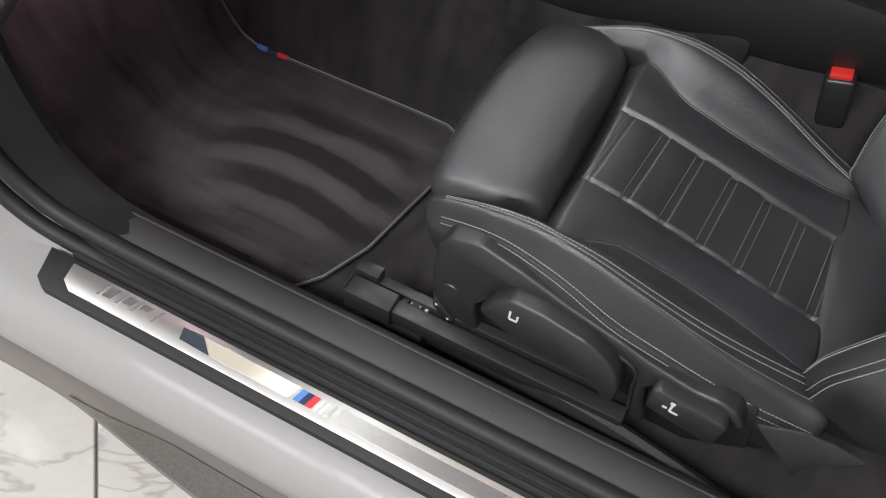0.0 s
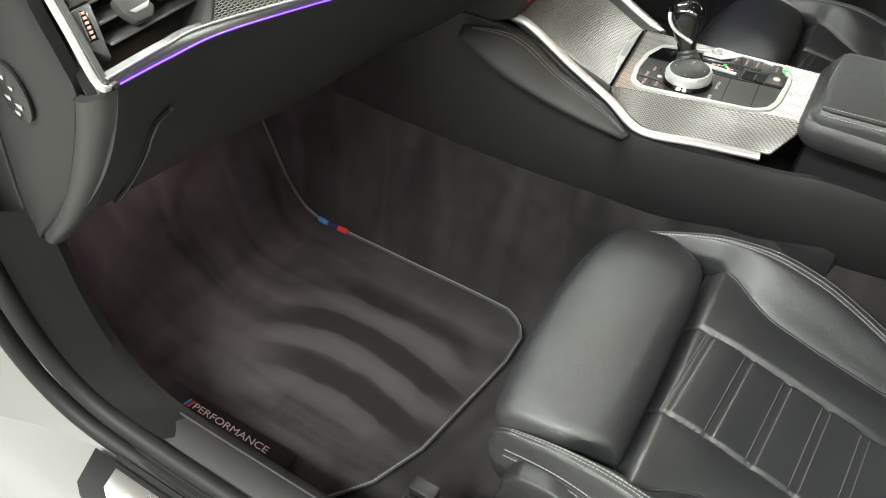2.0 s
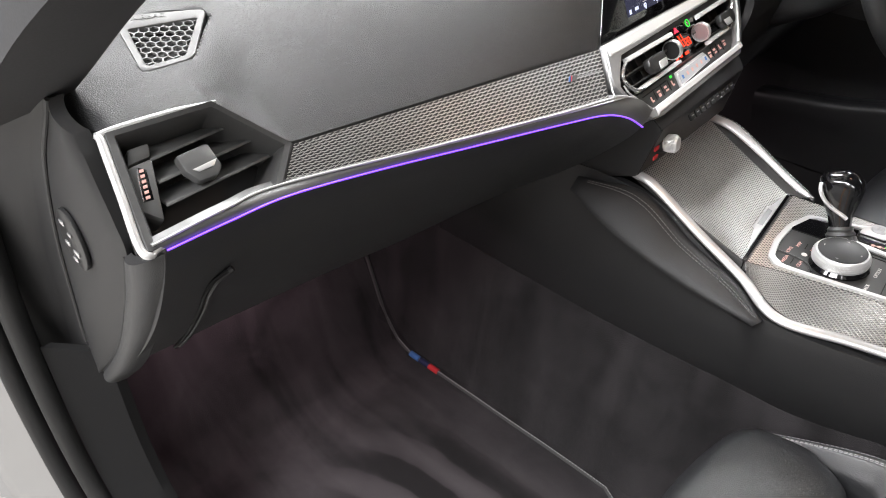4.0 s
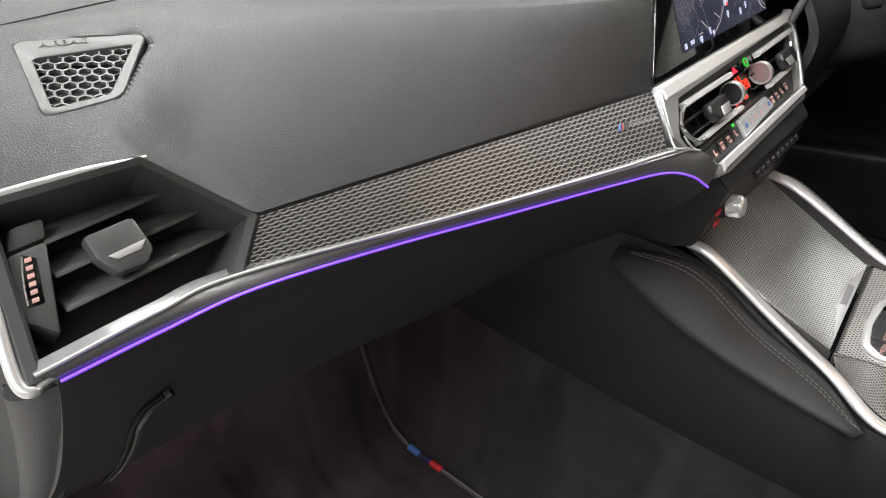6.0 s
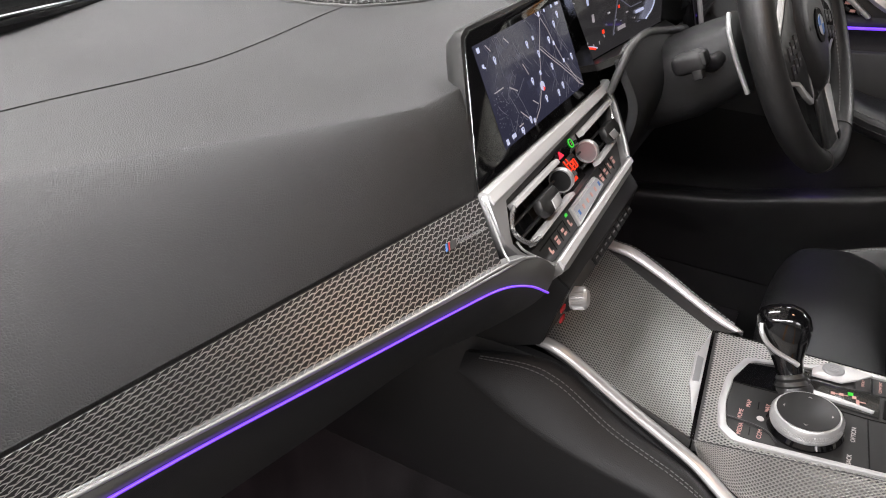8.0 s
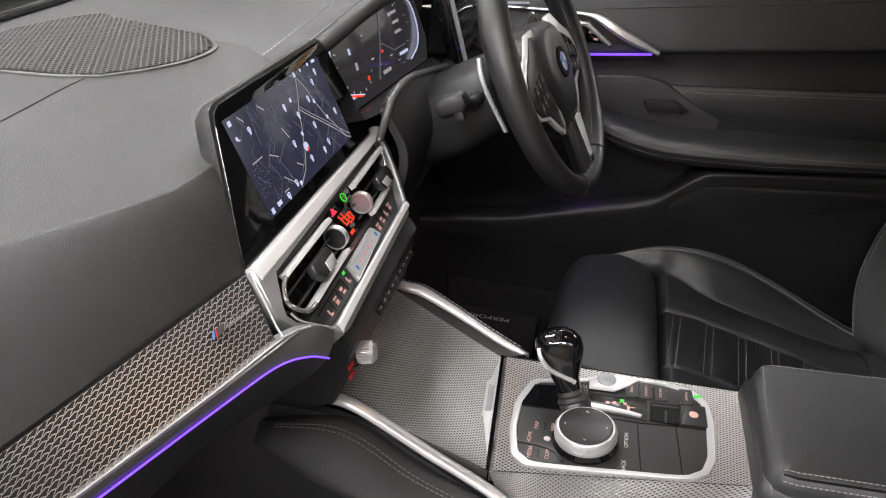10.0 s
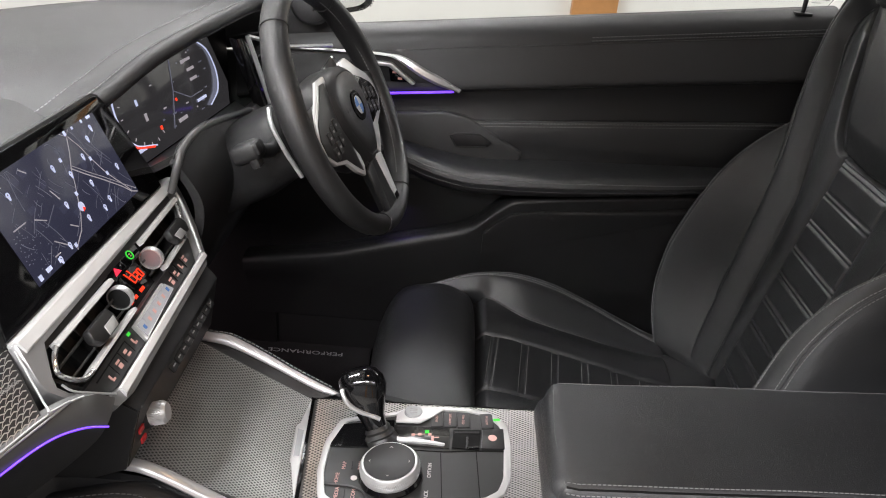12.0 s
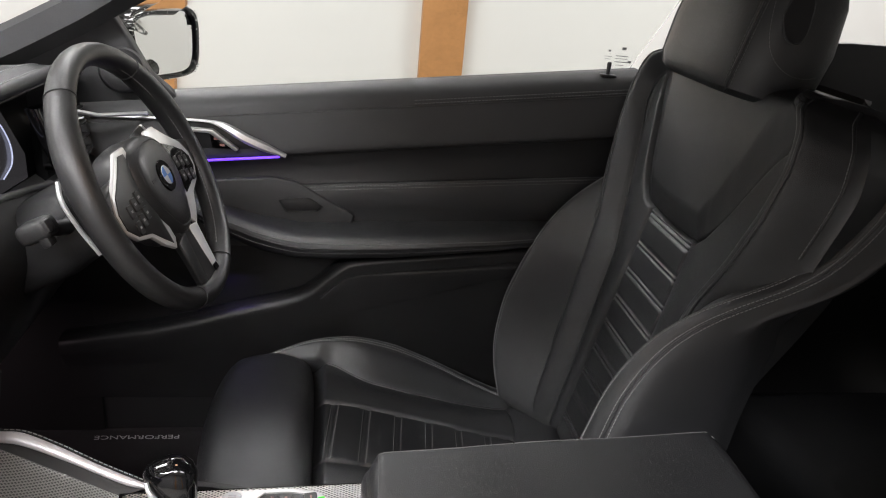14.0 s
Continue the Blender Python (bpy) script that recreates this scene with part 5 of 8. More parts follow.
part("tray_backing", sheet(lambda u, v: tray(1.25 * u - 0.25, v) - V((0, 0, 0.0022)), 20, 12, (0, 0, -0.01)), WEAVE_BACK, console)
part("tray_weave", weave(lambda u, v: tray(-0.245 + 1.24 * v, 0.01 + 0.98 * u), 46, 65, 0.85, 0.0005), WIRE, console, "woven aluminium tray cover")
C_FL, C_FR = B0 + V((0.002, -0.001, 0.001)), B1 + V((0.002, 0.001, 0.001))
C_RR, C_RL = V((0.545, 0.060, 0.826)), V((0.530, -0.086, 0.826))


def deck(u, v):
    """Upper console panel: u to the rear, v across to the driver."""
    return quad(C_FL, C_RL, C_RR, C_FR)(u, v)


P_OUT = [(0.066, 0.34), (0.082, 0.14), (0.14, 0.055), (0.73, 0.022), (0.790, 0.085), (0.812, 0.22), (0.808, 0.58), (0.789, 0.785), (0.735, 0.905), (0.64, 0.948), (0.42, 0.948), (0.35, 0.87), (0.24, 0.825), (0.134, 0.785), (0.080, 0.58)]


part("deck_backing", sheet(lambda u, v: deck(u, v) - V((0, 0, 0.0022)), 12, 8, (0, 0, -0.012)), GREY_SATIN, console)
part("deck_weave", weave(lambda u, v: deck(0.01 + 0.98 * v, 0.01 + 0.98 * u), 42, 88, 0.85, 0.0005, lambda u, v: not in_poly(0.01 + 0.98 * v, 0.01 + 0.98 * u, P_OUT)), WIRE, console, "woven aluminium console panel")
# chamfered sides of the deck
K0, K1, K2 = V((0.262, -0.122, 0.785)), V((0.325, -0.157, 0.772)), V((0.486, -0.108, 0.764))
ch_top = curve([C_FL, mix3(C_FL, C_RL, 0.25), mix3(C_FL, C_RL, 0.6), C_RL], 31)
ch_low = curve([K0 + V((0.002, 0.002, 0.002)), K1 + V((0.004, 0.006, 0.004)), mix3(K1, K2, 0.5) + V((0, 0.005, 0.004)), K2 + V((0.012, 0.008, 0.004))], 31)


def chamfer(u, v):
    i = u * 30
    k = min(29, int(i))
    return mix3(mix3(ch_top[k], ch_top[k + 1], i - k), mix3(ch_low[k], ch_low[k + 1], i - k), v)


part("chamfer_backing", sheet(lambda u, v: chamfer(u, v) - V((0, -0.0016, 0.0016)), 24, 6, (0, 0.006, -0.006)), WEAVE_BACK, console)
part("chamfer_weave", weave(lambda u, v: chamfer(min(0.999, v), u), 14, 88, 0.85, -0.0005), WIRE, console)
part("chamfer_far", sheet(lambda u, v: mix3(deck(u, 1.0), deck(u, 1.0) + V((0, 0.032, -0.05)), v), 12, 3, (0, -0.004, -0.004)), GLOSS, console)
oval = [(0.0075 * math.cos(a), 0.0055 * math.sin(a)) for a in (2 * math.pi * k / 12 for k in range(12))]
part("rail", sweep([A0 + V((-0.012, -0.006, 0.006)), A0 + V((0.02, -0.010, 0.002)), mix3(A0, B0, 0.6) + V((0, -0.010, -0.004)), K0 + V((0.0, -0.006, 0.0)), K1, mix3(K1, K2, 0.5), K2], oval, n=60), SILVER, console, "satin silver rail")
RAIL_UP = [V((0.070, 0.131, 0.857)), V((0.0953, 0.1310, 0.8530)), V((0.1203, 0.1315, 0.8495)), V((0.1609, 0.1221, 0.8365)), V((0.2110, 0.1075, 0.8187)), V((0.2694, 0.0923, 0.8003))]
RAIL_LO = [V((0.068, 0.121, 0.849)), V((0.0925, 0.1209, 0.8450)), V((0.1210, 0.1202, 0.8401)), V((0.1722, 0.1093, 0.8249)), V((0.2350, 0.0930, 0.8045)), V((0.2600, 0.0890, 0.7990))]
rail_up, rail_lo = curve(RAIL_UP, 41), curve(RAIL_LO, 41)


def far_rail(u, v):
    """Slim satin rail on the driver's side of the tray."""
    k = int(round(u * 40))
    return mix3(rail_lo[k], rail_up[k], v) + V((0, -0.0012, 0.0020)) * math.sin(math.pi * v) ** 0.6


def rail_foot(u, v):
    k = int(round(u * 40))
    return mix3(tray(lerp(-0.10, 0.99, u), 1.0) + V((0, -0.001, -0.003)), rail_lo[k] + V((0, 0.0006, -0.0012)), v)


def rail_back(u, v):
    k = int(round(u * 40))
    return rail_up[k] + V((0, 0.001 + 0.022 * v, -0.0005 - 0.045 * v * v))


part("rail", sheet(far_rail, 40, 8, (0, 0.003, -0.004)), SATIN_RAIL, console, "satin silver rail")
part("rail_foot", sheet(rail_foot, 40, 3, (0, 0.003, -0.004)), TRIM_DARK, console)
part("rail_back", sheet(rail_back, 40, 6, (0, -0.003, -0.004)), PAD_SKIN, console)
part("stitching", stitches([rail_back(0.04 + 0.9 * k / 30, 0.30) + V((0, 0, 0.0004)) for k in range(31)], (0, 0.5, 0.85)), THREAD_DARK, console)
part("slide_gap", slab([B0 + V((-0.0015, 0, 0.0005)), B0 + V((0.0025, 0, 0.0005)), B1 + V((0.0025, 0, 0.0005)), B1 + V((-0.0015, 0, 0.0005))], (0, 0, 0.0012)), GLOSS, console)
part("slide_handle", slab([mix3(B0, B1, 0.10) + V((-0.002, 0, 0.002)), mix3(B0, B1, 0.38) + V((-0.012, 0, 0.002)), mix3(B0, B1, 0.40) + V((-0.014, 0, 0.002)), mix3(B0, B1, 0.70) + V((-0.014, 0, 0.002)), mix3(B0, B1, 0.73) + V((-0.010, 0, 0.002)), mix3(B0, B1, 0.97) + V((-0.001, 0, 0.002))], (0, 0, 0.003), 0.0008), SILVER, console, "satin silver slide handle")
part("handle_recess", slab([mix3(B0, B1, 0.43) + V((-0.011, 0, 0.0052)), mix3(B0, B1, 0.67) + V((-0.011, 0, 0.0052)), mix3(B0, B1, 0.66) + V((-0.004, 0, 0.0052)), mix3(B0, B1, 0.44) + V((-0.004, 0, 0.0052))], (0, 0, 0.0006)), PEARL, console)


# control panel
def smooth_poly(poly, n=60):
    pts = []
    for i in range(len(poly)):
        a, b, c = V((*poly[i - 1], 0)), V((*poly[i], 0)), V((*poly[(i + 1) % len(poly)], 0))
        for t in (0.0, 0.34, 0.67, 1.0):
            p0, p1 = b.lerp(a, 0.18), b.lerp(c, 0.18)
            q = p0.lerp(b, t).lerp(b.lerp(p1, t), t)
            pts.append((q.x, q.y))
    return pts


PO = smooth_poly(P_OUT)


def deck_h(u, v, h):
    return deck(u, v) + V((-0.09, 0, 1)).normalized() * h


def shrink(poly, k):
    cu, cv = 0.44, 0.47
    return [(u + (cu - u) * k, v + (cv - v) * k) for u, v in poly]


controls = thing("control_panel", "gloss black console switch panel framed in satin silver", "control panel", deck(0.44, 0.5))
part("panel_frame", loft([[deck_h(u, v, h) for u, v in shrink(PO, k)] for k, h in ((-0.022, -0.002), (-0.022, 0.0022), (-0.008, 0.0030), (0.048, 0.0026), (0.056, -0.001))], cap=False), SILVER, controls, "satin silver frame")
part("panel_face", slab([deck_h(u, v, 0.0006) for u, v in shrink(PO, 0.05)], (0, 0, -0.004)), SATIN_BLACK, controls, "black panel face")


def deck_box(u, v, su, sv, h, material, name, hh=0.002, bevel=0.0006, parent=None):
    lu, lv = (C_RL - C_FL).length, (C_FR - C_FL).length
    tilt = Matrix.Rotation(-0.088, 4, "Y") @ Matrix.Rotation(0.06, 4, "Z")
    return part(name, box(deck_h(u, v, h), (su, sv, hh), bevel, 1, tilt), material, parent or controls)


part("selector_base", slab([deck_h(u, v, 0.0008) for u, v in ((0.092, 0.545), (0.140, 0.740), (0.245, 0.765), (0.345, 0.800), (0.350, 0.560), (0.320, 0.525))], (0, 0, 0.0016)), GLOSS, controls)
part("gate_display", slab([deck_h(u, v, 0.0008) for u, v in ((0.350, 0.742), (0.570, 0.726), (0.573, 0.522), (0.352, 0.560))], (0, 0, 0.0022), 0.0004), GATE_GREY, controls, "dark grey gear display")


def key_word(words, u, v, size, h, material, parent=None):
    """Small lettering that reads from the driver's seat."""
    turn = Matrix(((0, -1, 0, 0), (1, 0, 0, 0), (0, 0, 1, 0), (0, 0, 0, 1)))
    text_mesh(words, size, Matrix.Translation(deck_h(u, v, h)) @ Matrix.Rotation(-0.088, 4, "Y") @ turn, material, parent or controls, "key_lettering")


for words, u, v in (("MAP", 0.163, 0.381), ("NAV", 0.226, 0.377), ("HOME", 0.140, 0.276), ("MEDIA", 0.146, 0.160), ("COM", 0.212, 0.150)):
    key_word(words, u, v, 0.0062, 0.0012, AMBER_ICON)
part("favourite_icon", lathe([(0.0022, 0), (0.0036, 0), (0.0036, 0.0006), (0.0022, 0.0006)], Matrix.Translation(deck_h(0.207, 0.273, 0.0012)), 16), PALE_ICON, controls)
part("key_ridge", tube([deck_h(u, v, 0.0010) for u, v in ((0.090, 0.235), (0.15, 0.222), (0.20, 0.205), (0.245, 0.165), (0.27, 0.10))], 0.0016, 8, n=24), SATIN_BLACK, controls)
deck_box(0.195, 0.38, 0.0010, 0.012, 0.0012, PITCH, "key_gap", 0.0006, 0)
deck_box(0.178, 0.155, 0.0010, 0.012, 0.0012, PITCH, "key_gap", 0.0006, 0)
key_word("OPTION", 0.502, 0.325, 0.0060, 0.0012, PALE_ICON)
key_word("BACK", 0.495, 0.104, 0.0060, 0.0012, PALE_ICON)
for u in (0.549, 0.693):
    deck_box(u, 0.265, 0.0012, 0.075, 0.0012, PITCH, "key_gap", 0.0006, 0)
part("field_edge", tube([deck_h(u, v, 0.0012) for u, v in ((0.089, 0.541), (0.317, 0.528), (0.551, 0.496), (0.70, 0.505), (0.800, 0.500))], 0.0007, 6), PITCH, controls)
# the slot's dark inside is a black plate on the panel face
slot = part("open_slot", slab([deck_h(u, v, 0.0014) for u, v in ((0.586, 0.712), (0.696, 0.720), (0.693, 0.506), (0.584, 0.530))], (0, 0, 0.0010)), PITCH, controls, "black plate for the shade of an open slot")
part("slot_rim", slab([deck_h(u, v, 0.0022) for u, v in ((0.592, 0.690), (0.690, 0.696), (0.690, 0.676), (0.592, 0.672))], (0, 0, 0.0012), 0.0003), SATIN_BLACK, slot)
part("slot_rim", slab([deck_h(u, v, 0.0022) for u, v in ((0.640, 0.640), (0.648, 0.640), (0.648, 0.512), (0.640, 0.514))], (0, 0, 0.0012), 0.0003), SATIN_BLACK, slot)
part("slot_rim", slab([deck_h(u, v, 0.0022) for u, v in ((0.644, 0.530), (0.692, 0.526), (0.692, 0.506), (0.640, 0.516))], (0, 0, 0.0016), 0.0003), GLOSS, slot)
brake = part("parking_brake_button", slab([deck_h(u, v, 0.0010) for u, v in ((0.702, 0.715), (0.785, 0.730), (0.794, 0.512), (0.700, 0.516))], (0, 0, 0.0030), 0.0008), SATIN_BLACK, controls)
part("brake_ring", lathe([(0.0036, 0), (0.0050, 0), (0.0050, 0.0008), (0.0036, 0.0008)], Matrix.Translation(deck_h(0.744, 0.621, 0.0040)), 20), AMBER_ICON, brake)
deck_box(0.744, 0.621, 0.0014, 0.004, 0.0044, AMBER_ICON, "key_mark", 0.0006, 0)
for words, u in (("SPORT", 0.517), ("COMFORT", 0.571), ("ECO PRO", 0.624), ("AUTO H", 0.719)):
    key = deck_box(u, 0.822, 0.0150, 0.026, 0.0014, SATIN_BLACK, "mode_button", 0.003, 0.0006)
    key_word(words, u, 0.822, 0.0040, 0.0032, AMBER_ICON, key)
deck_box(0.757, 0.832, 0.008, 0.0035, 0.0034, GREEN_GLOW, "green_lamp", 0.0008, 0)
deck_box(0.481, 0.680, 0.0050, 0.0050, 0.0034, GREEN_GLOW, "green_gate_mark", 0.0006, 0)
for u, v, w, h in ((0.426, 0.648, 0.004, 0.004), (0.440, 0.650, 0.004, 0.0008), (0.453, 0.653, 0.004, 0.004), (0.468, 0.654, 0.004, 0.0008), (0.493, 0.654, 0.004, 0.004), (0.505, 0.615, 0.003, 0.008), (0.520, 0.625, 0.006, 0.0012)):
    deck_box(u, v, w, h, 0.0034, AMBER_ICON, "gate_mark", 0.0006, 0)
part("gate_blade", slab([deck_h(u, v, 0.003) for u, v in ((0.345, 0.612), (0.430, 0.596), (0.520, 0.566), (0.557, 0.548), (0.552, 0.536), (0.500, 0.552), (0.345, 0.572))], (0, 0, 0.004), 0.001), BRIGHT, controls, "polished silver blade")
part("start_base", slab([deck_h(u, v, 0.0022) for u, v in ((0.352, 0.845), (0.400, 0.930), (0.465, 0.945), (0.545, 0.920), (0.500, 0.835), (0.450, 0.765), (0.352, 0.765))], (0, 0, 0.003), 0.001), BRIGHT, controls, "bright silver start button base")
start_at = deck_h(0.421, 0.868, 0.005)
start_button = part("start_button", lathe([(0.0, 0.0022), (0.0098, 0.0022), (0.0112, 0.0010), (0.0115, -0.001), (0.0, -0.001)], Matrix.Translation(start_at), 30), PEARL, controls, "round silver start button")
for k in range(3):
    part("button_mark", box(start_at + V((0.0, 0.003 - 0.003 * k, 0.0024)), (0.009, 0.0014, 0.0004), 0), GREY_ICON, start_button)

# rotary controller
dial_at = deck_h(0.350, 0.29, 0.0)
dm = Matrix.Translation(dial_at) @ Matrix.Rotation(-0.09, 4, "Y")
rotary = thing("rotary_controller", "round rotary controller with black top and knurled silver rim", "rotary knob", dial_at)
part("base_ring", lathe([(0.0, 0.0), (0.0355, 0.0), (0.0360, 0.003), (0.033, 0.007), (0.0, 0.007)], dm, 48), GLOSS, rotary)
part("rim", lathe([(0.0, 0.006), (0.0325, 0.006), (0.0335, 0.009), (0.0325, 0.019), (0.0305, 0.0215), (0.0285, 0.0215), (0.0, 0.020)], dm, 64), SILVER, rotary, "satin silver rim")
bm = bmesh.new()
for k in range(90):
    a = 2 * math.pi * k / 90
    for h in (0.0105, 0.0135, 0.0165):
        c = dm @ V((0.0332 * math.cos(a + h * 12), 0.0332 * math.sin(a + h * 12), h))
        o = (c - dm @ V((0, 0, h))).normalized()
        t = V((-o.y, o.x, 0)) * 0.0009
        vs = [bm.verts.new(p) for p in (c - t, c + V((0, 0, -0.0012)), c + t, c + V((0, 0, 0.0012)), c + o * 0.0007)]
        for i in range(4):
            bm.faces.new((vs[i], vs[(i + 1) % 4], vs[4]))
part("knurling", bm, SILVER, rotary)
part("top", lathe([(0.0, 0.0212), (0.0282, 0.0212), (0.0286, 0.0225), (0.027, 0.0220), (0.0, 0.0212)], dm, 48), SATIN_BLACK, rotary, "matt black touch surface")
for k in range(4):
    c = dm @ V((0.022 * math.cos(k * math.pi / 2), 0.022 * math.sin(k * math.pi / 2), 0.0222))
    part("arrow_mark", slab([c + (Matrix.Rotation(k * math.pi / 2, 3, "Z") @ V(d)) for d in ((-0.001, -0.002, 0), (0.001, 0, 0), (-0.001, 0.002, 0), (-0.0003, 0, 0))], (0, 0, 0.0003)), PALE_ICON, rotary, smooth=False)

# gear selector
s0, s1 = V((0.333, 0.006, 0.808)), V((0.303, 0.030, 0.872))
gear = thing("gear_selector", "gloss black gear selector with satin silver inlay", "gear lever", s0)
ax = (s1 - s0).normalized()
side_v = ax.cross(V((1, 0, 0))).normalized()
fwd = side_v.cross(ax)


def knob_ring(h, w, d, off):
    c = s0 + ax * h + fwd * off
    return [c + side_v * (w * math.copysign(abs(math.cos(a)) ** 0.8, math.cos(a))) + fwd * (d * math.copysign(abs(math.sin(a)) ** 0.8, math.sin(a))) for a in (2 * math.pi * k / 28 for k in range(28))]


part("boot", loft([knob_ring(h, w, d, 0) for h, w, d in ((-0.008, 0.021, 0.022), (0.0, 0.018, 0.019), (0.004, 0.0165, 0.017), (0.006, 0.0175, 0.018), (0.010, 0.0145, 0.015), (0.013, 0.0150, 0.0155), (0.017, 0.0120, 0.013))]), SATIN_BLACK, gear, "pleated black collar")
part("knob", loft([knob_ring(h, w, d, o) for h, w, d, o in ((0.012, 0.0115, 0.0125, 0.0), (0.030, 0.0125, 0.0150, 0.0), (0.048, 0.0165, 0.0215, 0.002), (0.062, 0.0195, 0.0260, 0.003), (0.074, 0.0195, 0.0265, 0.002), (0.083, 0.0165, 0.0230, 0.000), (0.089, 0.0110, 0.0160, -0.002), (0.0915, 0.0040, 0.0060, -0.003))]), GLOSS, gear, "gloss black knob")
for sgn in (-1,):
    loop = [s0 + ax * h + side_v * (w * sgn) + fwd * d for h, w, d in ((0.076, 0.0150, -0.019), (0.066, 0.0175, -0.0195), (0.055, 0.0172, -0.0160), (0.045, 0.0150, -0.0095), (0.037, 0.0132, -0.001), (0.031, 0.0125, 0.006), (0.027, 0.0115, 0.0095))]
    part("inlay", tube([p + side_v * (0.0010 * sgn) for p in loop], 0.0027, 8, n=50), SILVER, gear, "satin silver inlay")
for k, m in enumerate((BLUE_TAB, NAVY_TAB, RED_TAB)):
    part("badge_stripe", box(s0 + ax * 0.0875 - side_v * 0.0095 + fwd * (0.003 * (k - 1) - 0.003), (0.003, 0.004, 0.002), 0.0003, 1), m, gear)


# console flanks, knee pads and carpeted tunnel cover
def flank(s):
    top = curve([V((-0.10, -0.150, 0.850)), A0 + V((0, -0.014, -0.012)), K0 + V((0, -0.012, -0.010)), K1 + V((0, -0.004, -0.008)), K2 + V((0.02, -0.012, -0.010)), V((0.62, -0.108, 0.762)), V((0.96, -0.100, 0.745))], 61)
    low = curve([V((-0.25, -0.135, 0.612)), V((0.10, -0.132, 0.602)), V((0.30, -0.128, 0.606)), V((0.40, -0.122, 0.606)), V((0.60, -0.085, 0.606)), V((0.96, -0.030, 0.61))], 61)

    def f(u, v):
        k = int(round(u * 60))
        p = mix3(top[k], low[k], v)
        p.y -= 0.014 * math.sin(math.pi * v) ** 0.7
        return V((p.x, p.y if s < 0 else -p.y - 0.02, p.z))
    return f


part("flank", sheet(flank(-1), 60, 14, (0, 0.01, 0)), PAD_SKIN, console)
part("flank", sheet(flank(1), 60, 14, (0, -0.01, 0)), PAD_SKIN, console)


def knee(u, v):
    """Leather knee pad along the rail."""
    up = curve([V((0.020, -0.150, 0.842)), A0 + V((0.01, -0.020, -0.008)), V((0.19, -0.139, 0.808)), V((0.262, -0.150, 0.786)), V((0.312, -0.172, 0.768))], 41)
    lo = curve([V((0.020, -0.168, 0.828)), V((0.090, -0.182, 0.806)), V((0.160, -0.186, 0.788)), V((0.235, -0.184, 0.772)), V((0.305, -0.180, 0.762))], 41)
    k = int(round(u * 40))
    p = mix3(up[k], lo[k], v)
    b = math.sin(math.pi * min(1, max(0, v))) ** 0.6 * math.sin(math.pi * min(1, u * 1.0)) ** 0.35
    return p + V((0, -0.008, 0.005)) * b


part("knee_pad", sheet(knee, 40, 16, (0, 0.012, -0.006)), PAD_SKIN, console, "black leather knee pad")
for v in (0.13, 0.20):
    part("stitching", stitches([knee(0.05 + 0.9 * k / 30, v) for k in range(31)], (0, -0.6, 0.8), pitch=0.0055, length=0.0038, r=0.0005), THREAD_DARK, console)
part("console_box", box((0.755, 0.010, 0.71), (0.44, 0.130, 0.22), 0.012), TRIM, console)
part("tunnel_core", box((0.15, 0.0, 0.46), (1.0, 0.21, 0.40), 0.03), TRIM_DARK, console)

# armrest
arm = thing("armrest", "black leather centre armrest with stitched edge", "armrest", (0.74, -0.016, 0.80))


def arm_plan(u, v, grow=0.0, r=0.026):
    """Plan of the lid with rounded corners: u to the rear, v across."""
    du, dv = min(u, 1 - u) * 0.445, min(v, 1 - v) * 0.18
    if du < r and dv < r:
        a, b = r - du, r - dv
        s = max(a, b) / max(1e-6, math.hypot(a, b))
        du, dv = r - a * s, r - b * s
    x = 0.520 - grow + du * (1 + grow / 0.22) if u < 0.5 else 0.965 + grow - du * (1 + grow / 0.22)
    y = -0.106 - grow + dv * (1 + grow / 0.09) if v < 0.5 else 0.074 + grow - dv * (1 + grow / 0.09)
    return x, y


def arm_pt(u, v, h=0.0):
    """Padded lid: softly rounded at the front, crisper along the stitched sides."""
    x, y = arm_plan(u, v)
    drop = 0.0
    for e, r, low in ((u * 0.445, 0.022, 0.022), ((1 - u) * 0.445, 0.020, 0.020), (v * 0.18, 0.013, 0.014), ((1 - v) * 0.18, 0.008, 0.010)):
        q = min(1.0, e / r)
        drop = max(drop, low * (1 - math.sqrt(1 - (1 - q) ** 2)))
    dent = 0.0012 * math.sin(23 * x + 9 * y) * math.sin(41 * y + 1.3) * math.sin(math.pi * u)
    z = lerp(0.858, 0.884, u) + 0.003 * v - drop + 0.006 * math.sin(math.pi * u) * math.sin(math.pi * v) + dent
    return V((x, y, z + h))


def arm_edge(u):
    """A walk round the lid's border, u and v of the plan."""
    k = 4 * u % 4
    return ((k, 0.0), (1.0, k - 1), (3 - k, 1.0), (0.0, 4 - k))[int(k)]


part("lid", sheet(arm_pt, 120, 60, (0, 0, -0.030)), LEATHER, arm, "padded leather lid")
part("lid_edge", loft([[V((*arm_plan(*arm_edge(i / 120), grow=g), z)) for i in range(120)] for g, z in ((-0.002, 0.842), (0.003, 0.836), (0.005, 0.826), (0.004, 0.812), (-0.003, 0.800))]), LEATHER, arm)
for v, h in ((0.062, 0.0004), (0.010, 0.0004)):
    part("stitching", stitches([arm_pt(lerp(0.03, 0.985, i / 30), v, h) for i in range(31)], (0, -0.5, 1), pitch=0.0052, length=0.0036, r=0.0006), THREAD, arm)
part("lid_seam", tube([arm_pt(lerp(0.03, 0.985, i / 30), 0.034, -0.0002) for i in range(31)], 0.0013, 6), PITCH, arm)
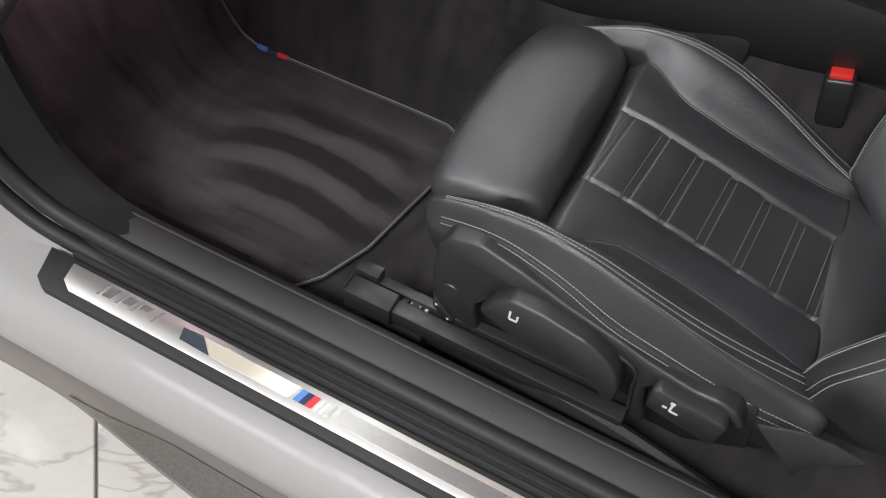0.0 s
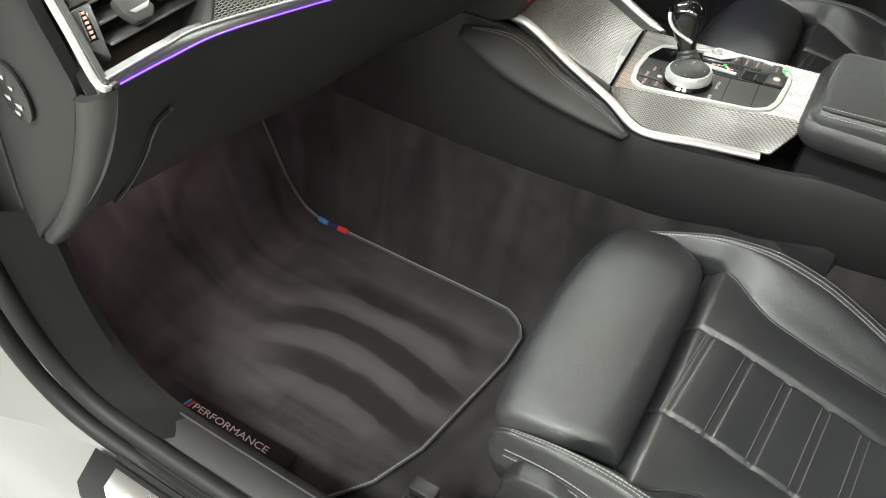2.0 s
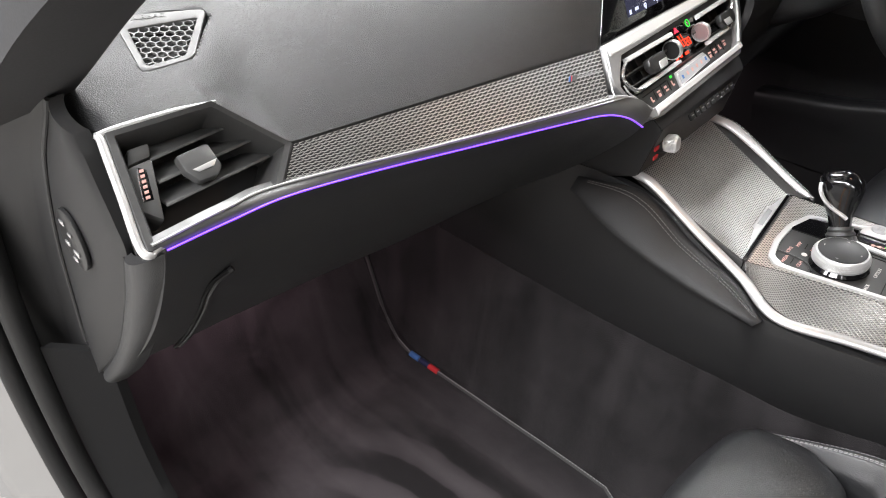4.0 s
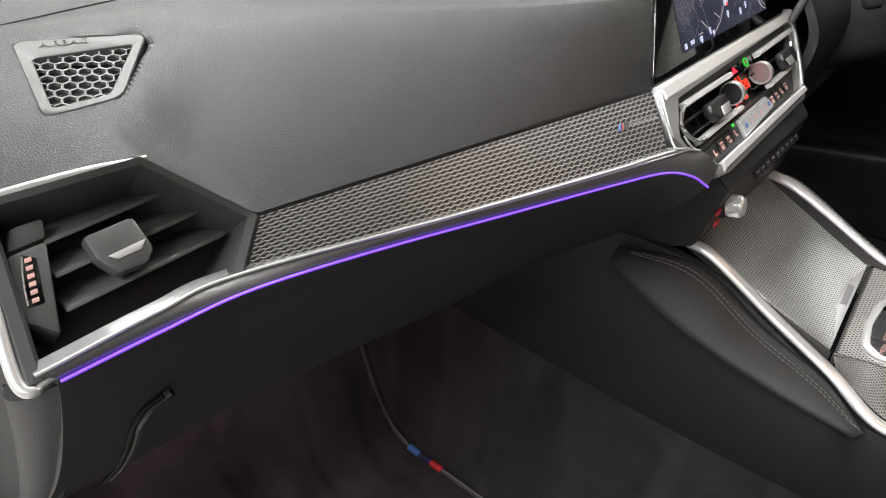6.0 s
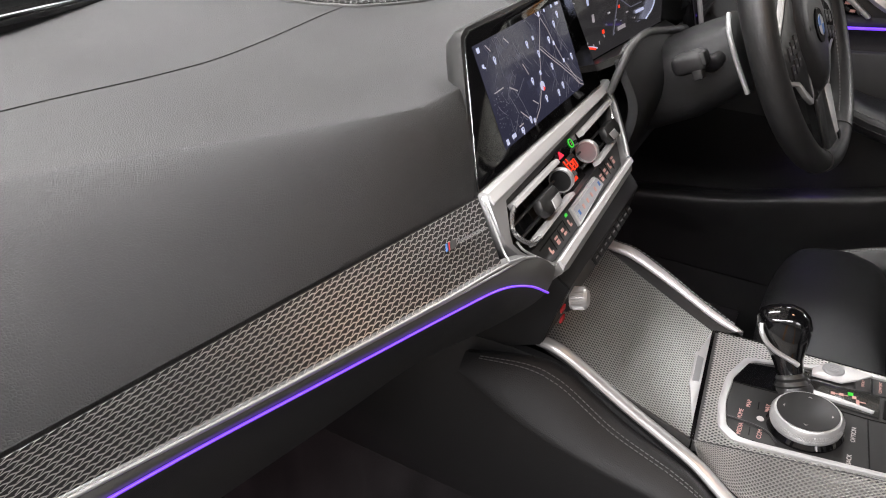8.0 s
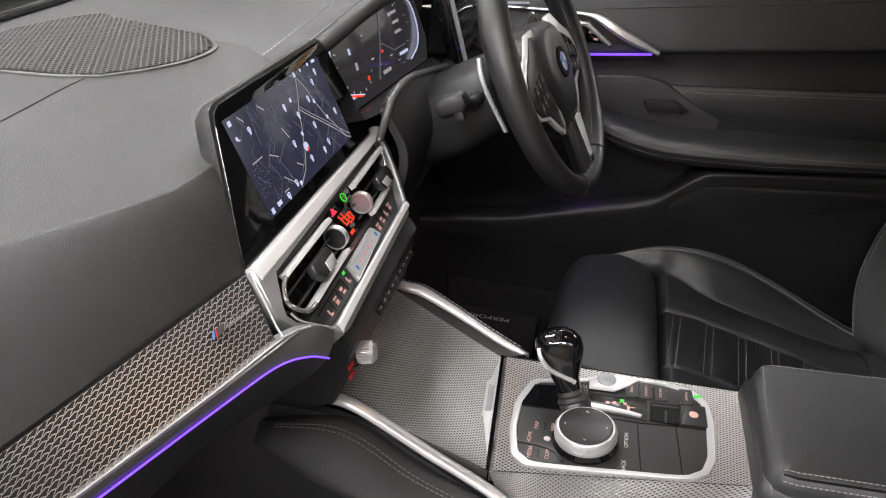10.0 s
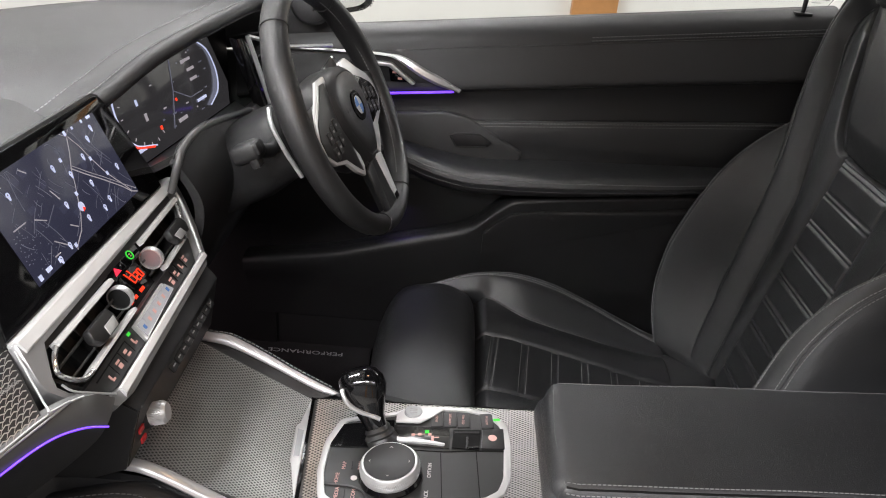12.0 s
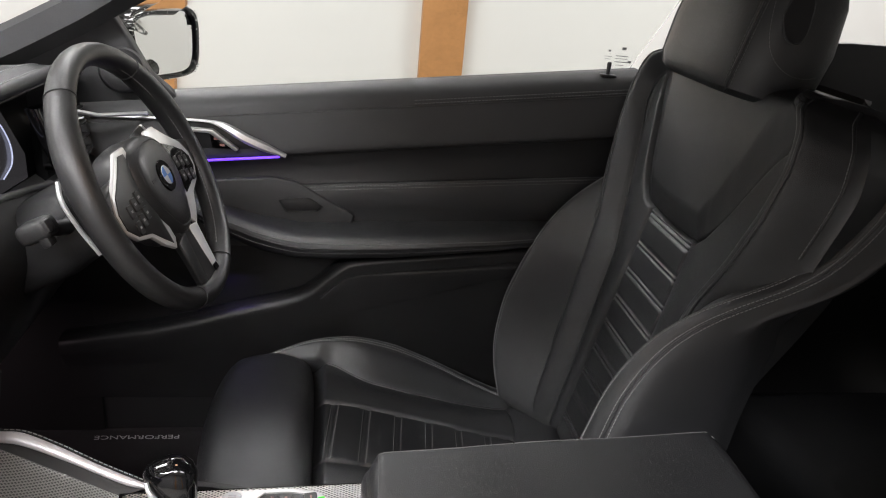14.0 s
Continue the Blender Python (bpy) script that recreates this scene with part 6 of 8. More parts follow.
part("stitching", stitches([arm_pt(0.022, 0.06, 0.0003), arm_pt(0.022, 0.5, 0.0003), arm_pt(0.03, 0.965, 0.0003)] + [arm_pt(lerp(0.05, 0.985, i / 30), 0.972, 0.0001) for i in range(31)], pitch=0.0052, length=0.0034, r=0.0005), THREAD_DARK, arm)


# ---- seats: built once on the passenger side, copied to the driver's ----
SY0 = -0.397
seat = thing("front_seat", "black leather sports seat with ribbed inserts and grey stitching", "car seat", (0.62, SY0, 0.30), group="front seats")


def seat_z(x):
    return soft([(0.47, 0.610), (0.50, 0.616), (0.56, 0.606), (0.70, 0.569), (0.80, 0.541), (0.86, 0.526), (0.92, 0.524)], x, 0.02)


def dip(d, w):
    return math.exp(-(d / w) ** 2)


RIBS = [round(0.516 + 0.0565 * k + d, 4) for k in range(7) for d in (0.0, 0.007)]
INSERT = 0.079


def pipe_h(x):
    """Half width of the padded centre, inside the piped seams."""
    return soft([(0.486, 0.200), (0.522, 0.198), (0.540, 0.186), (0.555, 0.173), (0.59, 0.157), (0.67, 0.153), (0.755, 0.155), (0.83, 0.163), (0.875, 0.172)], x, 0.012)


def cushion_h(x, y):
    a = abs(y)
    z = seat_z(x)
    if a < INSERT:
        xr = x - 0.10 * y
        z -= sum(0.0011 * dip(xr - r, 0.0024) for r in RIBS)
        z += 0.0020 * abs(math.sin(math.pi * (xr - 0.5195) / 0.0565)) ** 0.7 if xr > 0.516 else 0
    k = min(1.0, max(0.0, (a - INSERT) / (pipe_h(x) - INSERT)))
    z += 0.009 * math.sin(math.pi * k) ** 0.8 + 0.004 * k
    z -= 0.0040 * dip(a - INSERT, 0.0036)
    if x < 0.512:
        z -= 0.020 * (1 - smooth(0.486, 0.512, x))
    return z - 0.030 * smooth(0.862, 0.882, x) ** 2


def cushion(u, v):
    x = lerp(0.486, 0.884, u)
    y = (2 * v - 1) * pipe_h(x) * 1.005
    return V((x, SY0 + y, cushion_h(x, y)))


part("cushion_insert", sheet(cushion, 230, 150, (0, 0, -0.05)), LEATHER_FLAT, seat, "ribbed leather seat insert")
for r0 in RIBS[0::2]:
    for dr in (-0.0028, 0.0098):
        part("stitching", stitches([V((r0 + dr + 0.10 * y, SY0 + y, cushion_h(r0 + dr + 0.10 * y, y))) for y in (-0.072, -0.035, 0.0, 0.035, 0.072)], pitch=0.0052, length=0.0035, r=0.0005), THREAD_DARK, seat)
PROFILE = [(0.346, 0.545), (0.325, 0.575), (0.314, 0.606), (0.319, 0.630), (0.342, 0.647), (0.395, 0.6565), (0.448, 0.6555), (0.476, 0.646), (0.489, 0.622), (0.486, 0.575), (0.462, 0.545)]


def pad_ring(y, k):
    loop = curve([V((*p, 0)) for p in PROFILE + PROFILE[:1]], 61)[:-1]
    return [V((lerp(0.415, p.x, 0.30 + 0.70 * k) + 0.018 * (y / 0.205) ** 2 * lerp(1.0, 0.1, smooth(0.36, 0.47, p.x)), SY0 + y * (1 - 0.085 * smooth(0.40, 0.49, p.x)), lerp(0.595, p.y, k))) for p in loop]


part("thigh_support", loft([pad_ring(y, k) for y, k in ((-0.204, 0.45), (-0.2035, 0.70), (-0.2005, 0.87), (-0.194, 0.95), (-0.184, 0.985), (-0.168, 0.997), (-0.13, 1.0), (-0.07, 1.005), (0.0, 1.01), (0.07, 1.0), (0.11, 0.985), (0.145, 0.955), (0.168, 0.92), (0.184, 0.87), (0.194, 0.80), (0.2005, 0.70), (0.2035, 0.54), (0.204, 0.40))]), LEATHER, seat, "smooth leather thigh support")
RIDGE_H = [(0.34, 0.203), (0.41, 0.210), (0.485, 0.221), (0.565, 0.231), (0.645, 0.234), (0.72, 0.226), (0.79, 0.210), (0.85, 0.195), (0.90, 0.188)]
RIDGE_Z = [(0.34, 0.605), (0.41, 0.634), (0.485, 0.656), (0.565, 0.655), (0.645, 0.633), (0.72, 0.602), (0.79, 0.572), (0.85, 0.549), (0.90, 0.536)]
LOW_H = [(0.34, 0.212), (0.41, 0.224), (0.46, 0.234), (0.546, 0.248), (0.617, 0.257), (0.73, 0.256), (0.80, 0.251), (0.90, 0.240)]
LOW_Z = [(0.34, 0.568), (0.41, 0.598), (0.46, 0.612), (0.546, 0.602), (0.617, 0.574), (0.73, 0.545), (0.80, 0.525), (0.90, 0.508)]


def bolster_pt(s, x, k):
    """Cross-section of a side bolster at x: from the inner foot (0) over the ridge (0.5) and the lower seam (0.75) to the outer foot (1)."""
    hi, zi = (pipe_h(x), cushion_h(x, pipe_h(x))) if x > 0.50 else (0.199, soft(RIDGE_Z, x) - 0.022)
    ht, zt, hl, zl = soft(RIDGE_H, x), soft(RIDGE_Z, x), soft(LOW_H, x), soft(LOW_Z, x)
    pts = [(hi, zi - 0.02), (hi + 0.001, zi - 0.001), (lerp(hi, ht, 0.35), lerp(zi, zt, 0.32) + 0.004), (lerp(hi, ht, 0.75), lerp(zi, zt, 0.80) + 0.005), (ht, zt), (lerp(ht, hl, 0.65), zt - 0.004), (hl, zl), (hl + 0.004, zl - 0.035), (hl - 0.010, zl - 0.085)]
    q = curve([V((a, b, 0)) for a, b in pts], 49)[int(round(k * 48))]
    return V((x, SY0 + s * q.x, q.y))


for s in (-1, 1):
    ends = [(0.336, 0.25), (0.339, 0.55), (0.346, 0.80), (0.356, 0.95)] + [(lerp(0.37, 0.89, i / 40), 1.0) for i in range(41)] + [(0.900, 0.8), (0.906, 0.4)]
    rings = []
    for x, k in ends:
        ring = [bolster_pt(s, x, j / 48) for j in range(49)]
        c = sum(ring, V((0, 0, 0))) / 49
        rings.append([c + (p - c) * k for p in ring])
    part("cushion_bolster", loft(rings), LEATHER, seat, "rounded leather side bolster")
    for k, thread in ((0.46, THREAD), (0.52, THREAD), (0.585, THREAD_DARK)):
        part("stitching", stitches([bolster_pt(s, lerp(0.362, 0.885, i / 50), k) for i in range(51)], (0, s * 0.4, 1), pitch=0.0055, length=0.0038, r=0.0006), thread, seat)
    for k in (0.725, 0.775):
        part("stitching", stitches([bolster_pt(s, lerp(0.362, 0.885, i / 50), k) for i in range(51)], (0, s, 0.3), pitch=0.0055, length=0.0038, r=0.0006), THREAD, seat)
    for k in (0.49, 0.75):
        part("bolster_seam", tube([bolster_pt(s, lerp(0.362, 0.885, i / 50), k) for i in range(51)], 0.0012, 6), LEATHER, seat)
    line = [V((x, SY0 + s * pipe_h(x), cushion_h(x, pipe_h(x)) + 0.0008)) for x in [lerp(0.514, 0.868, i / 50) for i in range(51)]]
    part("piped_seam", tube(line, 0.0020, 6), LEATHER, seat)
    part("stitching", stitches([p + V((0, -s * 0.004, -0.0006)) for p in line], pitch=0.0055, length=0.0038, r=0.0005), THREAD, seat)
part("cushion_rear", box((0.925, SY0, 0.488), (0.14, 0.38, 0.088), 0.02, 3), LEATHER, seat, "leather roll at the rear of the cushion")
part("seat_base", box((0.63, SY0, 0.435), (0.50, 0.46, 0.10), 0.03, 3), TRIM_DARK, seat)
part("front_valance", slab([(0.352, SY0 - 0.19, 0.56), (0.352, SY0 + 0.19, 0.56), (0.40, SY0 + 0.19, 0.40), (0.40, SY0 - 0.19, 0.40)], (0.02, 0, 0), 0.004), TRIM_DARK, seat)

base_parts = set(seat.children)
# backrest: body with a raised shield over a ribbed centre, and two deep wings
BACK0, BD = V((0.950, SY0, 0.575)), V((0.205, 0, 0.979)).normalized()
BNV = V((-BD.z, 0, BD.x))
BACK_TOP = 0.700


def back_w(s):
    return soft([(-0.05, 0.19), (0.30, 0.235), (0.387, 0.258), (0.45, 0.272), (0.50, 0.277), (0.55, 0.285), (0.592, 0.290), (0.64, 0.276), (0.675, 0.248), (0.692, 0.20), (0.70, 0.15)], s, 0.012)


def back_seam(s):
    return soft([(0.0, 0.115), (0.336, 0.138), (0.42, 0.172), (0.514, 0.205), (0.585, 0.231), (0.625, 0.226), (0.66, 0.195), (0.70, 0.14)], s, 0.012)


def back_ridge(s):
    return soft([(0.0, 0.16), (0.383, 0.196), (0.46, 0.229), (0.534, 0.249), (0.60, 0.256), (0.65, 0.244), (0.69, 0.20), (0.70, 0.17)], s, 0.015)


def shield_low(y):
    return soft([(0.0, 0.434), (0.058, 0.437), (0.090, 0.440), (0.115, 0.462), (0.140, 0.503), (0.172, 0.573), (0.197, 0.620), (0.204, 0.655), (0.206, 0.72)], abs(y), 0.006)


def back_h(a, s):
    w = back_w(s)
    y = a * w
    ay = abs(y)
    p, r = back_seam(s), back_ridge(s)
    h = 0.034 * smooth(p - 0.01, r - 0.006, ay) - 0.080 * smooth(r + 0.002, w, ay) ** 1.2 - 0.004 * dip(ay - r, 0.004)
    steep = (shield_low(ay + 0.004) - shield_low(ay - 0.004)) / 0.008
    gap = (s - shield_low(y)) / math.sqrt(1 + steep * steep)
    up = smooth(-0.004, 0.008, gap)
    iw = table([(0.0, 0.086), (0.44, 0.076)], s)
    rib = (1 - up) * smooth(iw, iw - 0.004, ay)
    for k in range(9):
        for d in (0, 0.008):
            h -= 0.0034 * dip(s - (0.008 + 0.0515 * k + d), 0.0022) * rib
    h -= 0.005 * dip(ay - iw, 0.003) * (1 - up)
    h += 0.008 * math.sin(math.pi * min(1.0, max(0.0, (ay - iw) / max(0.01, p - iw)))) * (1 - up)
    h += 0.016 * up * smooth(0.0, 0.05, gap)
    h -= 0.011 * dip(gap, 0.0030)
    h -= 0.005 * dip(ay - p, 0.003)
    return h - 0.055 * smooth(0.655, BACK_TOP, s) ** 2


def back_pt(a, s, lift=0.0):
    return BACK0 + BD * s + V((0, a * back_w(s), 0)) + BNV * (back_h(a, s) + lift)


rings = []
NA = 230
for i in range(291):
    s = -0.03 + (BACK_TOP + 0.03) * i / 290
    front = [back_pt(-1 + 2 * j / NA, s) for j in range(NA + 1)]
    thick = table([(0.0, 0.09), (0.3, 0.11), (0.45, 0.125), (0.6, 0.125), (0.70, 0.10)], s)
    rear = [BACK0 + BD * s + V((0, back_w(s) * c * 0.985, 0)) - BNV * (thick * (1 - 0.15 * c * c)) for c in (0.96, 0.6, 0.2, -0.2, -0.6, -0.96)]
    rings.append(front + rear)
part("backrest", loft(rings), LEATHER, seat, "sculpted leather backrest with ribbed centre")
WING = [(-0.06, 0.185, 0.080), (0.0, 0.205, 0.110), (0.06, 0.224, 0.126), (0.15, 0.232, 0.132), (0.25, 0.224, 0.122), (0.32, 0.229, 0.103), (0.37, 0.236, 0.075), (0.41, 0.246, 0.040), (0.44, 0.256, 0.004), (0.48, 0.266, -0.040), (0.54, 0.270, -0.070), (0.60, 0.268, -0.090), (0.66, 0.252, -0.100), (0.70, 0.20, -0.105)]


def wing_pt(sgn, s, k):
    """Cross-section of a backrest wing, from the inner foot (0) over the ridge (0.5) to the back (1)."""
    ra, rh = soft([(w[0], w[1]) for w in WING], s), soft([(w[0], w[2]) for w in WING], s)
    foot = soft([(-0.06, 0.115), (0.0, 0.125), (0.13, 0.162), (0.30, 0.155), (0.40, 0.185), (0.46, 0.222), (0.52, 0.240), (0.60, 0.250), (0.66, 0.238), (0.70, 0.18)], s)
    out = ra + soft([(0.0, 0.040), (0.2, 0.046), (0.38, 0.028), (0.46, 0.022), (0.60, 0.026), (0.70, 0.016)], s)
    pts = [(foot - 0.012, -0.012), (foot, 0.008), (lerp(foot, ra, 0.45), rh * 0.36 + 0.006), (lerp(foot, ra, 0.82), rh * 0.82), (ra, rh), (lerp(ra, out, 0.6), rh - 0.008), (out, rh - 0.040), (out + 0.003, min(-0.02, rh - 0.055)), (out - 0.02, min(-0.075, rh - 0.075))]
    q = curve([V((a, h, 0)) for a, h in pts], 49)[int(round(k * 48))]
    return BACK0 + BD * s + V((0, sgn * q.x, 0)) + BNV * q.y


def wing_line(sgn, k, s0=-0.05, s1=0.670):
    return [wing_pt(sgn, lerp(s0, s1, i / 50), k) for i in range(51)]


for sgn in (-1, 1):
    rings = []
    for s, k in [(-0.062, 0.5), (-0.056, 0.85)] + [(lerp(-0.045, 0.680, i / 60), 1.0) for i in range(61)] + [(0.687, 0.9), (0.692, 0.6)]:
        ring = [wing_pt(sgn, s, j / 48) for j in range(49)]
        c = sum(ring, V((0, 0, 0))) / 49
        rings.append([c + (p - c) * k for p in ring])
    part("backrest_wing", loft(rings), LEATHER, seat, "deep leather backrest wing")
    for k, thread, face in ((0.475, THREAD_DARK, BNV), (0.525, THREAD, BNV), (0.625, THREAD, V((0, sgn, 0)) + BNV * 0.6), (0.665, THREAD, V((0, sgn, 0)) + BNV * 0.4)):
        part("stitching", stitches(wing_line(sgn, k), face, pitch=0.0055, length=0.0038, r=0.0006), thread, seat)
    part("wing_seam", tube(wing_line(sgn, 0.645), 0.0014, 6), LEATHER, seat)

    def edge(f, s0, s1, lift=0.0):
        return [back_pt(sgn * f(s) / back_w(s), s, lift) for s in [lerp(s0, s1, i / 50) for i in range(51)]]
    part("piped_seam", tube(edge(back_seam, 0.30, 0.668, 0.001), 0.0020, 6), LEATHER, seat)
    part("stitching", stitches(edge(lambda s: back_ridge(s) - 0.003, 0.40, 0.672), BNV, pitch=0.0055, length=0.0038, r=0.0006), THREAD, seat)
    part("piped_seam", tube(edge(back_ridge, 0.36, 0.680, 0.0022), 0.0026, 8), LEATHER, seat, "leather piping along the shoulder")
    part("stitching", stitches(edge(lambda s: lerp(back_ridge(s), back_w(s), 0.72), 0.50, 0.685), BNV + V((0, sgn, 0)), pitch=0.0055, length=0.0038, r=0.0006), THREAD, seat)
    part("side_seam", tube(edge(lambda s: lerp(back_ridge(s), back_w(s), 0.75), 0.50, 0.685, 0.0002), 0.0012, 6), LEATHER, seat)

# headrest
HC = BACK0 + V((-0.034, 0.010, -0.002)) + BD * 0.766 - BNV * 0.034


def head_ring(t, hy, hx, fwd_off):
    c = HC + BD * t + BNV * fwd_off
    pts = []
    for k in range(44):
        a = 2 * math.pi * k / 44
        ca, sa = math.cos(a), math.sin(a)
        pts.append(c + V((0, hy * math.copysign(abs(ca) ** 0.55, ca), 0)) + BNV * (hx * math.copysign(abs(sa) ** 0.6, sa)))
    return pts


HEAD = ((-0.106, 0.080, 0.030, 0.008), (-0.104, 0.112, 0.055, 0.006), (-0.096, 0.128, 0.068, 0.004), (-0.076, 0.136, 0.076, 0.002), (-0.02, 0.139, 0.078, 0.0), (0.04, 0.136, 0.070, 0.002), (0.08, 0.126, 0.056, 0.004), (0.098, 0.106, 0.042, 0.006), (0.104, 0.074, 0.022, 0.008))


def head_size(t):
    return [table([(r[0], r[k]) for r in HEAD], t) for k in (1, 2, 3)]


def head_at(t, turn, sgn):
    """A place on the padded headrest: height, angle from the side towards the front."""
    hy, hx, off = head_size(t)
    c, d = math.cos(radians(turn)), math.sin(radians(turn))
    return HC + BD * t + V((0, sgn * hy * c ** 0.55, 0)) + BNV * (off + hx * d ** 0.6)


def head_side(t, d, sgn, lift=0.0006):
    """A place on the side of the headrest: height, distance towards the front."""
    hy, hx, off = head_size(t)
    k = min(0.995, abs(d - off) / hx) ** (1 / 0.6)
    return HC + BD * t + V((0, sgn * (hy * (1 - k * k) ** 0.275 + lift), 0)) + BNV * d


part("headrest", loft([head_ring(*r) for r in HEAD]), LEATHER, seat, "padded leather headrest")
for sgn in (-1, 1):
    face = [head_at(t, 47.0, sgn) for t in [(-0.100 + 0.200 * i / 24) for i in range(25)]]
    part("piped_seam", tube([p + BNV * 0.0004 for p in face], 0.0022, 6), LEATHER, seat)
    for turn in (43.0, 51.0):
        part("stitching", stitches([head_at(-0.098 + 0.194 * i / 24, turn, sgn) for i in range(25)], V((0, sgn, 0)) + BNV, pitch=0.0055, length=0.0038, r=0.0006), THREAD_DARK, seat)
    part("stitching", stitches(curve([head_side(t, d, sgn) for t, d in ((0.075, 0.050), (0.018, 0.054), (-0.026, 0.046), (-0.048, 0.028), (-0.058, 0.0), (-0.054, -0.030), (-0.040, -0.056))], 50), V((0, sgn, 0)), pitch=0.0055, length=0.0038, r=0.0006), THREAD_DARK, seat)
    part("stitching", stitches(curve([head_side(t, d, sgn, 0.0) for t, d in ((-0.098, 0.045), (-0.099, 0.015), (-0.098, -0.015), (-0.090, -0.045))], 30), V((0, sgn, 0)), pitch=0.0055, length=0.0038, r=0.0006), THREAD_DARK, seat)
    press = curve([head_side(t, d, sgn, 0.001) for t, d in ((0.046, 0.036), (0.040, 0.014), (0.000, 0.006), (-0.018, 0.012), (-0.016, 0.030), (0.010, 0.042), (0.046, 0.036))], 40)
    part("button_rim", tube(press, 0.0016, 6), LEATHER, seat)
    part("release_button", slab([p + V((0, sgn * 0.0012, 0)) for p in press[:-1]], (0, -sgn * 0.004, 0)), TRIM, seat, "headrest release button")
    part("headrest_post", tube([HC + BD * -0.112 - BNV * 0.03 + V((0, sgn * 0.07, 0)), HC + BD * -0.06 + V((0, sgn * 0.07, 0))], 0.0065, 12), CHROME, seat, "chrome headrest post")
copy_thing(seat, Matrix.Translation((0.585, 0.387, 0.345)))
lean = Matrix.Translation(BACK0) @ Matrix.Rotation(radians(9), 4, "Y") @ Matrix.Translation(-BACK0)
for ob in list(seat.children):
    if ob not in base_parts:
        ob.matrix_basis = lean

# outer side trim, levers and floor rail of the passenger seat
def side(outline, proud, thick, bevel, seg=2):
    """A plate on the slightly splayed outer face of the seat base."""
    return slab([(x, -0.645 - 0.075 * (x - 0.39) - proud, z) for x, z in outline], (0, thick, 0), bevel, seg)


TRIM_OUT = [(0.369, 0.520), (0.374, 0.568), (0.389, 0.593), (0.433, 0.606), (0.495, 0.594), (0.559, 0.576), (0.639, 0.560), (0.680, 0.549), (0.742, 0.541), (0.771, 0.547), (0.796, 0.540), (0.812, 0.520), (0.807, 0.508), (0.790, 0.521), (0.699, 0.510), (0.690, 0.495), (0.698, 0.453), (0.712, 0.415), (0.690, 0.405), (0.685, 0.430), (0.677, 0.480), (0.669, 0.524), (0.621, 0.539), (0.555, 0.552), (0.488, 0.550), (0.468, 0.531), (0.441, 0.484), (0.443, 0.445), (0.458, 0.392), (0.425, 0.352), (0.386, 0.335), (0.374, 0.419)]
part("side_trim", side(TRIM_OUT, 0.0, 0.045, 0.0065, 3), SIDE_TRIM, seat, "black plastic side trim with two recesses")
part("trim_back", side([(0.40, 0.36), (0.385, 0.54), (0.43, 0.595), (0.56, 0.565), (0.74, 0.535), (0.82, 0.53), (0.84, 0.44), (0.77, 0.385)], -0.026, 0.03, 0.004), TRIM_DARK, seat)
part("recess_bead", tube([(x, -0.6435 - 0.075 * (x - 0.39), z) for x, z in ((0.441, 0.484), (0.468, 0.529), (0.488, 0.548), (0.555, 0.550), (0.621, 0.537), (0.667, 0.522), (0.675, 0.480), (0.684, 0.430))], 0.0028, 8, n=50), SIDE_TRIM, seat)
lever = part("height_lever", side([(0.454, 0.510), (0.470, 0.541), (0.494, 0.568), (0.537, 0.571), (0.600, 0.563), (0.632, 0.546), (0.651, 0.526), (0.660, 0.500), (0.660, 0.470), (0.648, 0.458), (0.634, 0.476), (0.608, 0.494), (0.574, 0.494), (0.513, 0.486)], 0.026, 0.034, 0.006, 3), SIDE_TRIM, seat, "long black seat height lever")
part("lever_icon", join(box((0.498, -0.6800, 0.540), (0.003, 0.0012, 0.016), 0), box((0.504, -0.6804, 0.532), (0.011, 0.0012, 0.003), 0), box((0.509, -0.6808, 0.540), (0.003, 0.0012, 0.008), 0)), PALE_ICON, lever)
rocker = part("recline_lever", side([(0.696, 0.492), (0.695, 0.532), (0.702, 0.537), (0.784, 0.537), (0.791, 0.530), (0.788, 0.482), (0.740, 0.484)], 0.020, 0.030, 0.004, 2), SIDE_TRIM, seat, "black recline lever")
part("lever_icon", join(box((0.724, -0.6905, 0.517), (0.003, 0.0012, 0.015), 0), box((0.730, -0.691, 0.510), (0.010, 0.0012, 0.003), 0), box((0.717, -0.690, 0.513), (0.006, 0.0012, 0.003), 0), box((0.7235, -0.6905, 0.528), (0.006, 0.0012, 0.0045), 0)), PALE_ICON, rocker)
part("trim_cap", lathe([(0.0, 0.0016), (0.0145, 0.0016), (0.0155, 0.0006), (0.0165, -0.001), (0.0165, -0.004), (0.0, -0.004)], Matrix.Translation((0.402, -0.6465, 0.478)) @ Matrix.Rotation(radians(90), 4, "X"), 28), SATIN_BLACK, seat)
clip = part("trim_clip", side([(0.377, 0.446), (0.384, 0.452), (0.404, 0.428), (0.414, 0.420), (0.412, 0.408), (0.398, 0.410), (0.380, 0.432)], 0.007, 0.008, 0.002), SIDE_TRIM, seat)
for x, z in ((0.385, 0.442), (0.405, 0.418)):
    part("clip_slot", box((x, -0.6535, z), (0.0035, 0.001, 0.0035), 0), PALE_ICON, clip)
part("lower_skirt", sweep([(0.372, -0.658, 0.392), (0.44, -0.664, 0.398), (0.50, -0.672, 0.402), (0.60, -0.682, 0.404), (0.70, -0.690, 0.400), (0.85, -0.704, 0.378)], [(-0.012, -0.04), (0.010, -0.04), (0.013, 0.0), (0.008, 0.011), (-0.002, 0.014), (-0.012, 0.006)], 30), SIDE_TRIM, seat)
